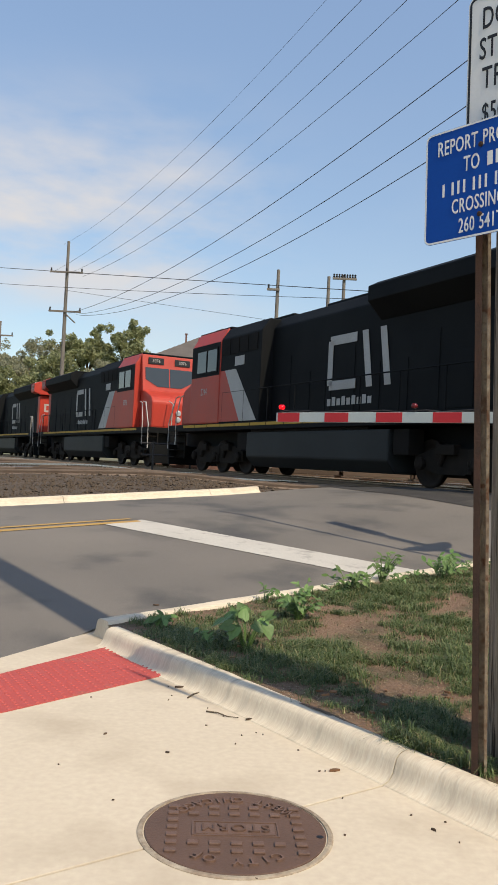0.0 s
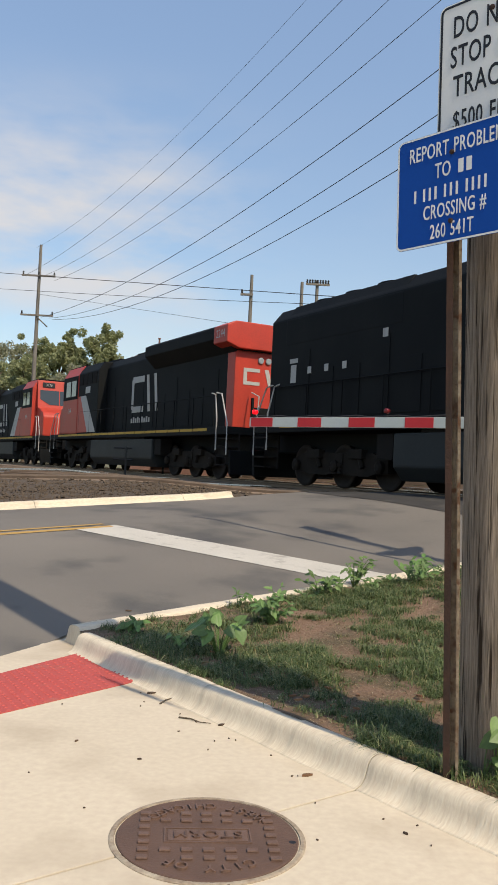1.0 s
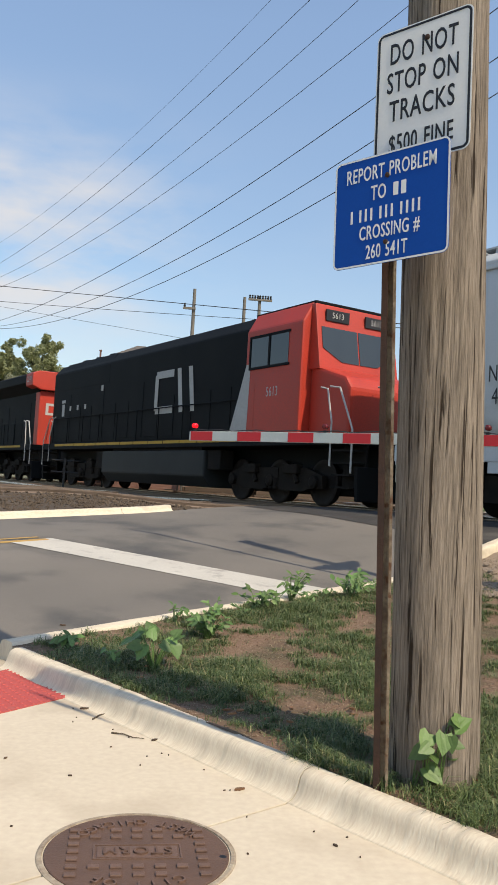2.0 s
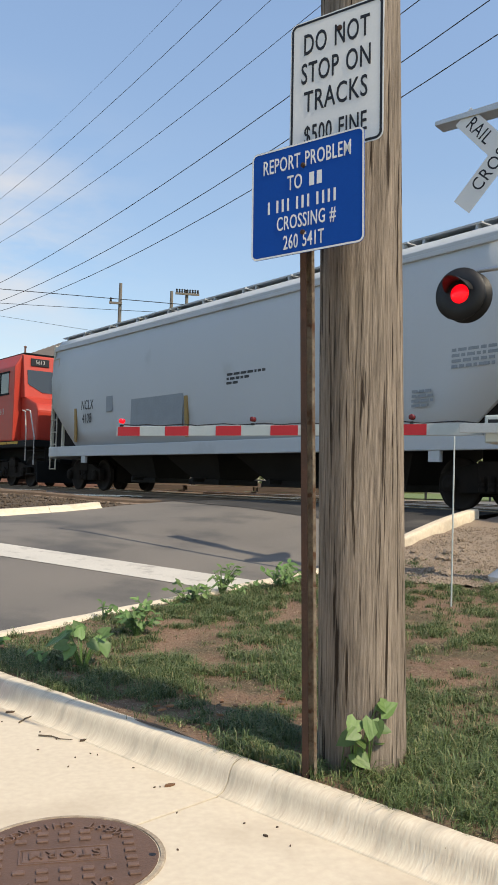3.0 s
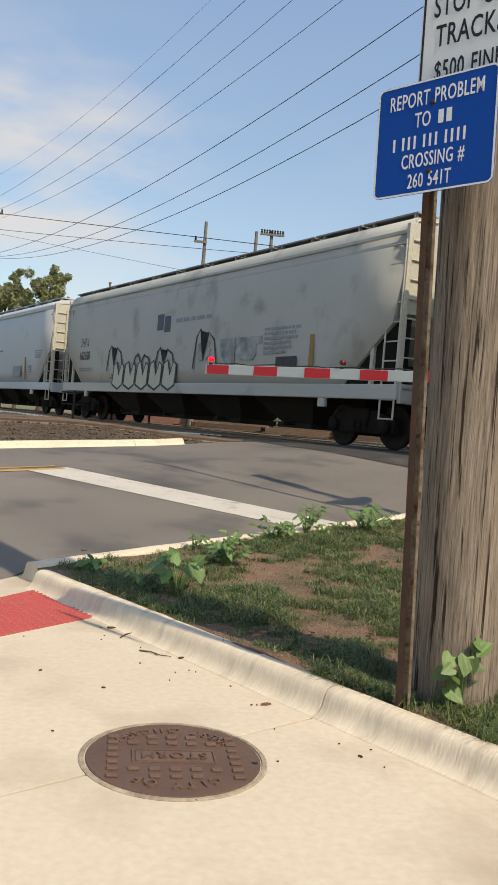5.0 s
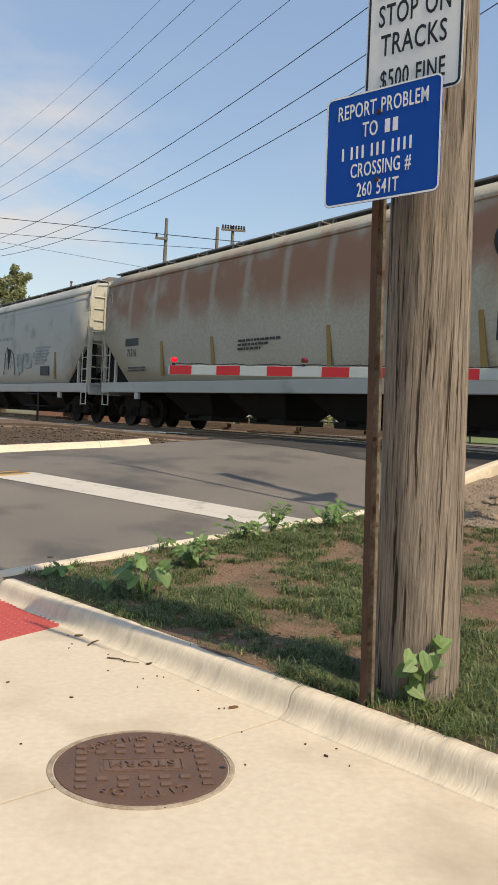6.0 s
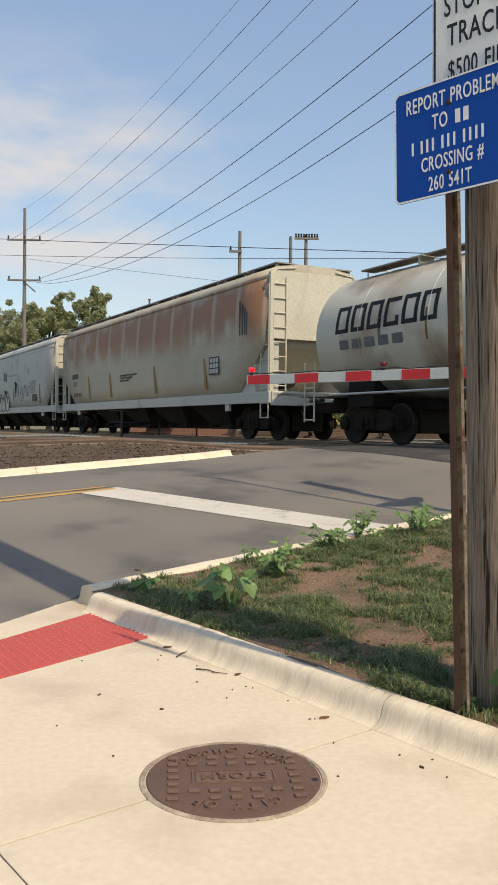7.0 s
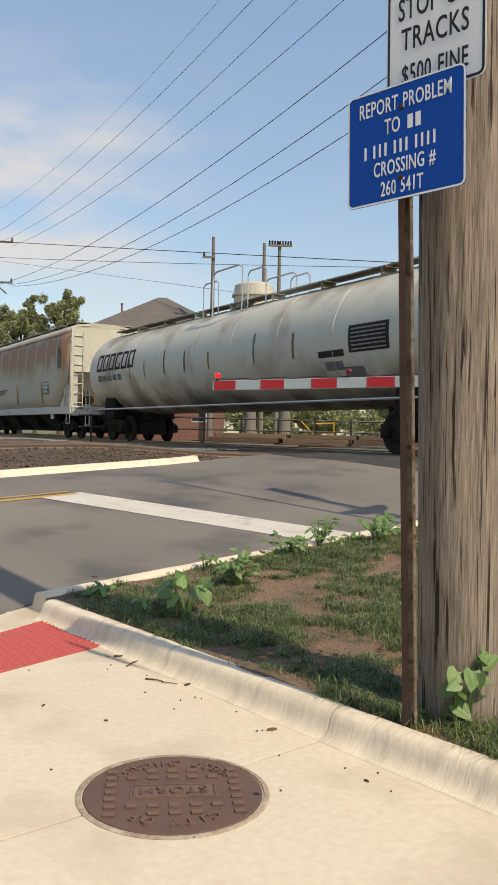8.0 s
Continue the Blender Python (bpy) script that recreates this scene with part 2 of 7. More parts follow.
def prism(bm, outline, axis, lo, hi, bev=0.0):
    """A flat outline drawn out along an axis: 0 (outline is y, z), 1 (x, z) or 2 (x, y)."""
    def at(p, v):
        return ((v, p[0], p[1]), (p[0], v, p[1]), (p[0], p[1], v))[axis]
    lo_v = [bm.verts.new(at(p, lo)) for p in outline]
    hi_v = [bm.verts.new(at(p, hi)) for p in outline]
    fs = [bm.faces.new(lo_v[::-1]), bm.faces.new(hi_v)]
    k = len(outline)
    for i in range(k):
        fs.append(bm.faces.new((lo_v[i], lo_v[(i + 1) % k], hi_v[(i + 1) % k], hi_v[i])))
    bmesh.ops.recalc_face_normals(bm, faces=fs)
    if bev:
        bmesh.ops.bevel(bm, geom=list({e for f in fs for e in f.edges}), offset=bev, segments=2, profile=0.6, affect="EDGES")
    return bm


def tube(bm, points, r, seg=8, r_end=None, caps=True):
    pts = [Vector(p) for p in points]
    rings = []
    for i, p in enumerate(pts):
        way = (pts[min(i + 1, len(pts) - 1)] - pts[max(i - 1, 0)]).normalized()
        side = way.cross(Vector((0, 0, 1)))
        if side.length < 0.01:
            side = way.cross(Vector((0, 1, 0)))
        side.normalize()
        up = side.cross(way)
        rr = r if r_end is None else r + (r_end - r) * i / (len(pts) - 1)
        rings.append([bm.verts.new(p + rr * (math.cos(2 * math.pi * k / seg) * side + math.sin(2 * math.pi * k / seg) * up)) for k in range(seg)])
    for a, b in zip(rings, rings[1:]):
        for k in range(seg):
            bm.faces.new((a[k], a[(k + 1) % seg], b[(k + 1) % seg], b[k]))
    if caps:
        bm.faces.new(rings[0][::-1])
        bm.faces.new(rings[-1])
    return bm


def lathe(bm, profile, seg, m=None):
    """Rounds of (radius, height) about z."""
    before = len(bm.verts)
    rings = [[bm.verts.new((r * math.cos(2 * math.pi * k / seg), r * math.sin(2 * math.pi * k / seg), z)) for k in range(seg)] for r, z in profile]
    for a, b in zip(rings, rings[1:]):
        for k in range(seg):
            bm.faces.new((a[k], a[(k + 1) % seg], b[(k + 1) % seg], b[k]))
    bm.faces.new(rings[0][::-1])
    bm.faces.new(rings[-1])
    if m is not None:
        bm.verts.ensure_lookup_table()
        bmesh.ops.transform(bm, matrix=m, verts=bm.verts[before:])
    return bm


def clip(poly, px, py, qx, qy):
    """The part of a flat polygon on the side of the line through (px, py) to which (qx, qy) points."""
    out = []
    for i, p in enumerate(poly):
        q = poly[(i + 1) % len(poly)]
        dp, dq = (p[0] - px) * qx + (p[1] - py) * qy, (q[0] - px) * qx + (q[1] - py) * qy
        if dp >= 0:
            out.append(p)
        if (dp >= 0) != (dq >= 0):
            f = dp / (dp - dq)
            out.append((p[0] + f * (q[0] - p[0]), p[1] + f * (q[1] - p[1])))
    return out


def sheet(bm, x0, x1, y0, y1, step, lines, zfun, lift=0.0):
    """Ground in square cells, cut along lines (px, py, qx, qy)."""
    made = {}

    def v(p):
        key = (round(p[0], 4), round(p[1], 4))
        if key not in made:
            made[key] = bm.verts.new((p[0], p[1], zfun(p[0], p[1]) + lift))
        return made[key]
    for i in range(int(round((x1 - x0) / step))):
        for j in range(int(round((y1 - y0) / step))):
            xa, ya = x0 + i * step, y0 + j * step
            poly = [(xa, ya), (xa + step, ya), (xa + step, ya + step), (xa, ya + step)]
            for ln in lines:
                if poly:
                    poly = clip(poly, *ln)
            vs = []
            for p in poly:
                w = v(p)
                if w not in vs:
                    vs.append(w)
            if len(vs) > 2:
                try:
                    bm.faces.new(vs)
                except ValueError:
                    pass
    return bm


def words(text, size, squeeze=1.0, thick=0.0015, shear=0.0):
    """Letters as a mesh, in the x-y plane, centred."""
    cu = bpy.data.curves.new("letters", "FONT")
    cu.body, cu.size, cu.extrude, cu.align_x, cu.align_y, cu.shear = text, size, thick, "CENTER", "CENTER", shear
    cu.resolution_u = 3
    cu.offset = 0.006 * size if 0.06 < size < 0.15 and thick < 0.002 else 0.0
    if len(text) > 1:
        cu.space_character, cu.space_word, squeeze = 1.08, 1.25, squeeze * 0.92
    ob = new("letters", cu)
    me = bpy.data.meshes.new_from_object(ob.evaluated_get(bpy.context.evaluated_depsgraph_get()))
    bpy.data.objects.remove(ob)
    bpy.data.curves.remove(cu)
    me.transform(Matrix.Diagonal((squeeze, 1, 1, 1)))
    return me


def lettering(name, text, size, material, parent, m, squeeze=1.0, label="", thick=0.0015):
    me = words(text, size, squeeze, thick)
    me.materials.append(material)
    ob = new(name, me)
    ob.parent = parent
    ob.matrix_basis = m
    if label:
        ob["label"] = label
    return ob


# ---- setting ----
def flat_line(bm, corners, zfun, lift, cuts=12):
    """A painted or laid strip between two long edges, following the ground."""
    (p0, p1), (q0, q1) = corners
    prev = None
    for i in range(cuts + 1):
        f = i / cuts
        a = (p0[0] + f * (p1[0] - p0[0]), p0[1] + f * (p1[1] - p0[1]))
        b = (q0[0] + f * (q1[0] - q0[0]), q0[1] + f * (q1[1] - q0[1]))
        va, vb = bm.verts.new((*a, zfun(*a) + lift)), bm.verts.new((*b, zfun(*b) + lift))
        if prev:
            bm.faces.new((prev[0], va, vb, prev[1]))
        prev = (va, vb)
    bmesh.ops.recalc_face_normals(bm, faces=bm.faces)
    for f in bm.faces:
        if f.normal.z < 0:
            f.normal_flip()
    return bm


def far_z(x, y):
    s = x * NX + y * NY
    if y < 3:
        return -0.12
    return min(road_z(x, y), verge_z(x, y)) - 0.14 if s < 14 else 0.89


bm = bmesh.new()
sheet(bm, -30, 40, -10, 60, 1.0, [], far_z)
for x0, x1, y0, y1 in ((-2000, -30, -2000, 3000), (40, 2000, -2000, 3000), (-30, 40, -2000, -10), (-30, 40, 60, 3000)):
    vs = [bm.verts.new((x, y, -0.14 if y < 0 else 0.87)) for x, y in ((x0, y0), (x1, y0), (x1, y1), (x0, y1))]
    bm.faces.new(vs)
tagged(part("ground", bm, M["ground"]), "flat dry grass and soil out to the horizon", "ground", kind="structure")

# road: along the crossing approach, and round the corner
GX, GY, HX, HY = -1.16, 6.70, -0.41, -0.912      # gutter edge at the ramp
bm = bmesh.new()
road_lines = [(*ab(0, 0), BX, BY), (*ab(0, FAR_B), -BX, -BY)]
sheet(bm, -6, 34, 2, 42, 0.5, road_lines + [(GX, GY, AX, AY)], road_z)
sheet(bm, -16, 0, -8, 18, 0.5, [(GX, GY, -AX, -AY), (GX, GY, HY, -HX), (*ab(0, FAR_B), -BX, -BY)], road_z)
bmesh.ops.remove_doubles(bm, verts=bm.verts, dist=0.002)
road = tagged(part("road", bm, M["asphalt"], smooth_shade=True), "worn grey asphalt road rising to the railway crossing", "road", kind="structure")

bm = bmesh.new()
flat_line(bm, ((ab(2.2, 3.9), ab(3.62, 0.16)), (ab(2.86, 4.0), ab(4.36, 0.16))), road_z, 0.006, 16)
tagged(part("stop_line", bm, M["road_white"]), "worn white stop line painted across the lane", "road marking", kind="structure")
for k, b0 in enumerate((3.88, 4.12)):
    bm = bmesh.new()
    flat_line(bm, ((ab(-9, b0), ab(2.78, b0)), (ab(-9, b0 + 0.1), ab(2.78, b0 + 0.1))), road_z, 0.006, 30)
    tagged(part("centre_line", bm, M["road_yellow"]), "faded yellow centre line on grey asphalt", "road marking", "double centre line", "structure")

# sidewalk in slabs
sidewalk = thing("sidewalk", "pale sunlit concrete sidewalk with tooled joints", "sidewalk", kind="structure")
for e0, e1 in ((-4.5, -0.006), (0.006, 1.75), (1.756, 3.1), (3.108, 4.7), (4.708, 6.3), (6.308, 8.0)):
    for f0, f1 in ((-0.1, 1.795), (1.80, 3.4), (3.406, 4.9), (4.906, 9.0)):
        poly = [ef(e0, f0), ef(e1, f0), ef(e1, f1), ef(e0, f1)]
        poly = clip(poly, GX, GY, -HY, HX)
        if len(poly) > 2:
            bm = bmesh.new()
            prism(bm, poly, 2, -0.12, 0.0, 0.003)
            part("slab", bm, M["concrete"], sidewalk)

bm = bmesh.new()
prism(bm, [(-1.36, 6.15), (-1.27, 6.8), (-0.75, 7.0), (-0.62, 6.35), (-0.95, 5.9)], 2, -0.12, -0.004)
part("gutter_apron", bm, M["concrete"], sidewalk)
bm = bmesh.new()
panel = [(-0.50, 5.38), (-0.96, 6.15), (-1.80, 4.72), (-1.50, 4.18)]
prism(bm, panel, 2, 0.0, 0.006, 0.002)
tactile = part("tactile_panel", bm, M["red_panel"])
tagged(tactile, "red tactile warning panel with truncated domes at the ramp", "tactile panel")
dome = bmesh.new()
for i in range(15):
    for j in range(25):
        fi, fj = (i + 0.5) / 15, (j + 0.5) / 25
        ax, ay = panel[0][0] + fi * (panel[1][0] - panel[0][0]), panel[0][1] + fi * (panel[1][1] - panel[0][1])
        bx, by = panel[3][0] + fi * (panel[2][0] - panel[3][0]), panel[3][1] + fi * (panel[2][1] - panel[3][1])
        lathe(dome, [(0.015, 0.006), (0.011, 0.0105)], 8, Matrix.Translation((ax + fj * (bx - ax), ay + fj * (by - ay), 0)))
tagged(part("dome", dome, M["red_panel"], tactile), kind="stuff")


# kerbs
def kerb_run(parent, path, inner, zfun, width, height, name="kerb_stone"):
    """Rounded kerb along a path; inner is the side that shows its face."""
    prof = [(-0.055, -0.12), (-0.055, 0.0015), (-0.04, 0.004), (-0.02, 0.012), (-0.004, 0.030), (0.008, height * 0.38), (0.017, height * 0.6), (0.028, height * 0.82), (0.042, height * 0.94), (0.060, height), (0.080, height + 0.003), (width - 0.035, height + 0.002), (width - 0.014, height - 0.006), (width, height - 0.03), (width, -0.12)]
    bm = bmesh.new()
    rows = []
    for x, y in path:
        z = zfun(x, y)
        dent = 0.004 * noise.noise((x * 1.7, y * 1.7, 5)) + 0.0025 * noise.noise((x * 8, y * 8, 2))
        rows.append([bm.verts.new((x - inner[0] * (w + dent), y - inner[1] * (w + dent), z + h + 0.004 * noise.noise((x * 9, y * 9, h * 20)) + 0.4 * dent)) for w, h in prof])
    for a, b in zip(rows, rows[1:]):
        for k in range(len(prof) - 1):
            bm.faces.new((a[k], a[k + 1], b[k + 1], b[k]))
    for row in (rows[0], rows[-1][::-1]):
        bm.faces.new([bm.verts.new(v.co) for v in row])
    bmesh.ops.recalc_face_normals(bm, faces=bm.faces)
    return part(name, bm, M["kerb"], parent, smooth_shade=True)


def steps(p, q, k):
    return [(p[0] + (q[0] - p[0]) * i / k, p[1] + (q[1] - p[1]) * i / k) for i in range(k + 1)]


sidewalk_kerb = thing("sidewalk_kerb", "rounded weathered concrete kerb between sidewalk and grass", "kerb", kind="structure")
for e0, e1 in ((-2.96, -0.006), (0.0, 3.0), (3.012, 6.0), (6.012, 9.0)):
    kerb_run(sidewalk_kerb, steps(ef(e0, -0.045), ef(e1, -0.045), 44), (FX, FY), lambda x, y: 0.0, 0.16, 0.13)
road_kerb = thing("road_kerb", "pale concrete kerb along the road edge", "kerb", kind="structure")
for a0, a1 in ((-0.06, 0.42), (0.43, 3.4), (3.41, 6.4), (6.41, 9.2)):
    kerb_run(road_kerb, steps(ab(a0, 0.02), ab(a1, 0.02), 12), (BX, BY), road_z, 0.2, 0.14)
far_kerb = thing("far_kerb", "pale concrete kerb on the far side of the road", "kerb", kind="structure")
for a0, a1 in ((-9.0, -6.0), (-5.99, -3.0), (-2.99, 0.0), (0.01, 3.0), (3.01, 6.0), (6.01, 7.2)):
    kerb_run(far_kerb, steps(ab(a0, FAR_B), ab(a1, FAR_B), 8), (-BX, -BY), road_z, 0.22, 0.105)

# verge
bm = bmesh.new()
kerb_back = ef(0, -0.15)
sheet(bm, -1.5, 8.5, -5, 12, 0.12, [(*kerb_back, -FX, -FY), (*ab(0, -0.175), -BX, -BY)], verge_z)
verge = tagged(part("verge", bm, M["soil"], smooth_shade=True), "patchy verge of bare brown soil and thin grass", "verge", kind="structure")


def bank_z(x, y):
    return verge_z(x, y) + 0.02 + 0.03 * noise.noise((x * 3, y * 3, 7))


bm = bmesh.new()
sheet(bm, 2.0, 9.0, 3.5, 13, 0.15, [(*ab(4.9, 0), AX, AY), (*ab(0, -0.2), -BX, -BY), (*ab(0, -2.6), BX, BY)], bank_z)
tagged(part("gravel_bank", bm, M["gravel"], smooth_shade=True), "pale gravel and dry straw beside the crossing", "gravel", kind="structure")


def dirt_z(x, y):
    return road_z(x, y) + 0.03 - 0.24 * smooth(x * NX + y * NY, 6.5, 10.5) + 0.04 * noise.noise((x * 1.5, y * 1.5, 9)) + 0.03 * noise.noise((x * 5, y * 5, 1))


bm = bmesh.new()
sheet(bm, -30, 8, 5, 70, 0.5, [(*ab(0, FAR_B + 0.2), BX, BY), (*su(22.0, 0), -NX, -NY)], dirt_z)
tagged(part("dirt", bm, M["dirt"], smooth_shade=True), "dark oily dirt and ballast beside the tracks", "dirt", kind="structure")


# ---- railway ----
# crossing asphalt: oil stain, with the train's shadow painted into the dark colour
M["oiled_shaded"] = surface("oil_stained_shaded_crossing_asphalt", (0.055, 0.05, 0.045), (0.03, 0.028, 0.026), 0.8, 70, 0.8, 0.3, amount=0.9, stain=(0.10, 0.09, 0.078), stain_scale=1.1, stain_at=(0.56, 0.72))
bm = bmesh.new()
sheet(bm, -6, 20, 8, 42, 0.4, [(*ab(0, 0.05), BX, BY), (*ab(0, FAR_B - 0.05), -BX, -BY), (*su(TRACK_S - 3.7, 0), NX, NY), (*su(TRACK_S + 6.5, 0), -NX, -NY)], road_z, 0.007)
tagged(part("crossing_surface", bm, M["oiled_shaded"], smooth_shade=True), "oil-stained asphalt between and beside the crossing rails, train shadow painted in", "road", kind="structure")
def track(label, s_mid, u0, u1, zr, tie_from):
    """Two rails on ties in a ballast bed, along the railway."""
    m = pose(*su(s_mid, 0), zr, 0, 0, math.degrees(math.atan2(DY, DX)))
    tr = thing("track", label, "railway track", m, "tracks", "structure")
    for y in (-0.75, 0.75):
        bm = bmesh.new()
        prism(bm, [(y - 0.075, -0.18), (y + 0.075, -0.18), (y + 0.012, -0.14), (y + 0.012, -0.05), (y + 0.036, -0.035), (y + 0.036, -0.004), (y - 0.036, -0.004), (y - 0.036, -0.035), (y - 0.012, -0.05), (y - 0.012, -0.14)], 0, u0, u1)
        rl = part("rail", bm, M["rail"], tr)
        bm = bmesh.new()
        box(bm, u0, u1, y - 0.030, y + 0.030, -0.004, 0.0)
        part("running_surface", bm, M["rail_top"], rl)
    bm = bmesh.new()
    rows = []
    for i in range(int((u1 - tie_from) / 0.6)):
        u = tie_from + i * 0.6
        rows.append([bm.verts.new((u, y, z + 0.02 * noise.noise((u * 4, y * 5, s_mid)))) for y, z in ((-2.3, -0.3), (-1.6, -0.16), (-0.6, -0.15), (0, -0.16), (0.6, -0.15), (1.6, -0.16), (2.3, -0.3))])
    for a, b in zip(rows, rows[1:]):
        for k in range(6):
            bm.faces.new((a[k], b[k], b[k + 1], a[k + 1]))
    bmesh.ops.recalc_face_normals(bm, faces=bm.faces)
    part("ballast", bm, M["dirt"], tr)
    tie = bpy.data.meshes.new("tie")
    bm = bmesh.new()
    box(bm, -0.11, 0.11, -1.3, 1.3, -0.3, -0.125, 0.012)
    bm.to_mesh(tie)
    bm.free()
    tie.materials.append(M["bark"])
    for i in range(70):
        ob = new("tie", tie)
        ob.parent = tr
        ob.matrix_basis = pose(tie_from + 0.5 + i * 0.56, 0, 0, 0, 0, random.uniform(-1, 1))
    return tr


track("steel railway track carrying the freight train", TRACK_S, -40, 140, RAIL_Z, 12)
track("rusty empty railway track beyond the train", TRACK_S + 4.3, -40, 140, RAIL_Z, 2)


# ---- near pole and signs ----
def pole_material():
    m = bpy.data.materials.new("weathered_pole_wood")
    m.use_nodes = True
    nt = m.node_tree
    p = nt.nodes["Principled BSDF"]
    co = nt.nodes.new("ShaderNodeTexCoord")

    def grain(scale, stretch, detail, rough=0.6, dist=0.0):
        mp = nt.nodes.new("ShaderNodeMapping")
        mp.inputs["Scale"].default_value = (1, 1, stretch)
        nz = nt.nodes.new("ShaderNodeTexNoise")
        nz.inputs["Scale"].default_value, nz.inputs["Detail"].default_value = scale, detail
        nz.inputs["Roughness"].default_value, nz.inputs["Distortion"].default_value = rough, dist
        nt.links.new(co.outputs["Object"], mp.inputs["Vector"])
        nt.links.new(mp.outputs["Vector"], nz.inputs["Vector"])
        return nz
    fine, broad, crack = grain(120, 0.035, 8, 0.7), grain(14, 0.08, 5), grain(48, 0.028, 4, 0.55, 0.5)
    r = nt.nodes.new("ShaderNodeValToRGB")
    r.color_ramp.elements[0].position, r.color_ramp.elements[1].position = 0.3, 0.7
    r.color_ramp.elements[0].color, r.color_ramp.elements[1].color = (0.085, 0.068, 0.053, 1), (0.36, 0.295, 0.23, 1)
    nt.links.new(fine.outputs["Fac"], r.inputs["Fac"])
    b = nt.nodes.new("ShaderNodeMixRGB")
    b.blend_type = "OVERLAY"
    b.inputs["Fac"].default_value = 0.55
    nt.links.new(r.outputs["Color"], b.inputs["Color1"])
    nt.links.new(broad.outputs["Fac"], b.inputs["Color2"])
    k = nt.nodes.new("ShaderNodeMapRange")
    k.inputs["From Min"].default_value, k.inputs["From Max"].default_value = 0.585, 0.64
    nt.links.new(crack.outputs["Fac"], k.inputs["Value"])
    c = nt.nodes.new("ShaderNodeMixRGB")
    c.inputs["Color2"].default_value = (0.035, 0.024, 0.016, 1)
    nt.links.new(k.outputs["Result"], c.inputs["Fac"])
    nt.links.new(b.outputs["Color"], c.inputs["Color1"])
    nt.links.new(c.outputs["Color"], p.inputs["Base Color"])
    p.inputs["Roughness"].default_value = 0.9
    p.inputs["Specular IOR Level"].default_value = 0.2
    h = nt.nodes.new("ShaderNodeMath")
    h.operation = "SUBTRACT"
    nt.links.new(fine.outputs["Fac"], h.inputs[0])
    nt.links.new(k.outputs["Result"], h.inputs[1])
    bp = nt.nodes.new("ShaderNodeBump")
    bp.inputs["Strength"].default_value, bp.inputs["Distance"].default_value = 0.8, 0.012
    nt.links.new(h.outputs["Value"], bp.inputs["Height"])
    nt.links.new(bp.outputs["Normal"], p.inputs["Normal"])
    return m


M["pole_wood"] = pole_material()
POLE = (1.335, 3.76)
near_pole = thing("utility_pole", "thick weathered grey-brown wooden utility pole with long cracks", "utility pole", Matrix.Translation((*POLE, 0.05)))
bm = bmesh.new()
prof = []
seg = 56
rings = []
for i in range(60):
    z = -0.3 + i * 0.17
    lean = -0.028 * z
    r0 = 0.206 - 0.0045 * z
    ring = []
    for k in range(seg):
        th = 2 * math.pi * k / seg
        groove = noise.noise((math.cos(th) * 7, math.sin(th) * 7, z * 0.22)) * 0.006 - 0.012 * max(0.0, noise.noise((math.cos(th) * 11 + 5, math.sin(th) * 11, z * 0.16)) - 0.28) / 0.4
        rr = r0 + groove + 0.004 * noise.noise((math.cos(th) * 2, math.sin(th) * 2, z * 0.7))
        ring.append(bm.verts.new((lean + rr * math.cos(th), rr * math.sin(th), z)))
    rings.append(ring)
for a, b in zip(rings, rings[1:]):
    for k in range(seg):
        bm.faces.new((a[k], a[(k + 1) % seg], b[(k + 1) % seg], b[k]))
bm.faces.new(rings[-1])
part("shaft", bm, M["pole_wood"], near_pole, smooth_shade=True)

WX, WY = 0.70, -0.714        # along the sign faces, to the reader's right
sign_post = thing("sign_post", "rusty galvanised steel channel sign post set in the grass", "sign post", Matrix.Translation((1.035, 3.56, 0.08)))
bm = bmesh.new()
chan = [(-0.030, -0.012), (-0.018, -0.012), (-0.014, 0.022), (0.014, 0.022), (0.018, -0.012), (0.030, -0.012), (0.030, -0.007), (0.022, -0.006), (0.018, 0.028), (-0.018, 0.028), (-0.022, -0.006), (-0.030, -0.007)]
prism(bm, chan, 2, -0.3, 3.2)
bmesh.ops.transform(bm, matrix=pose(0, 0, 0, 0, -1.9, -28), verts=bm.verts)
part("channel", bm, M["galv_rust"], sign_post)
bm = bmesh.new()
box(bm, -0.034, -0.006, -0.018, -0.0125, -0.3, 3.1)
bmesh.ops.transform(bm, matrix=pose(0, 0, 0, 0, -1.9, -28), verts=bm.verts)
part("edge_flange", bm, M["steel_rust"], sign_post, "rust-brown flange")


def face_pose(x, y, z, lean=0.0):
    """Sign plane: x along the text, y up, z to the reader."""
    m = Matrix(((WX, 0, WY, x), (WY, 0, -WX, y), (0, 1, 0, z), (0, 0, 0, 1)))
    return m @ pose(0, 0, 0, 0, 0, lean)


def rounded(w, h, r, k=6):
    pts = []
    for cx, cy, a0 in ((w / 2 - r, h / 2 - r, 0), (-w / 2 + r, h / 2 - r, 90), (-w / 2 + r, -h / 2 + r, 180), (w / 2 - r, -h / 2 + r, 270)):
        for i in range(k + 1):
            a = radians(a0 + 90 * i / k)
            pts.append((cx + r * math.cos(a), cy + r * math.sin(a)))
    return pts


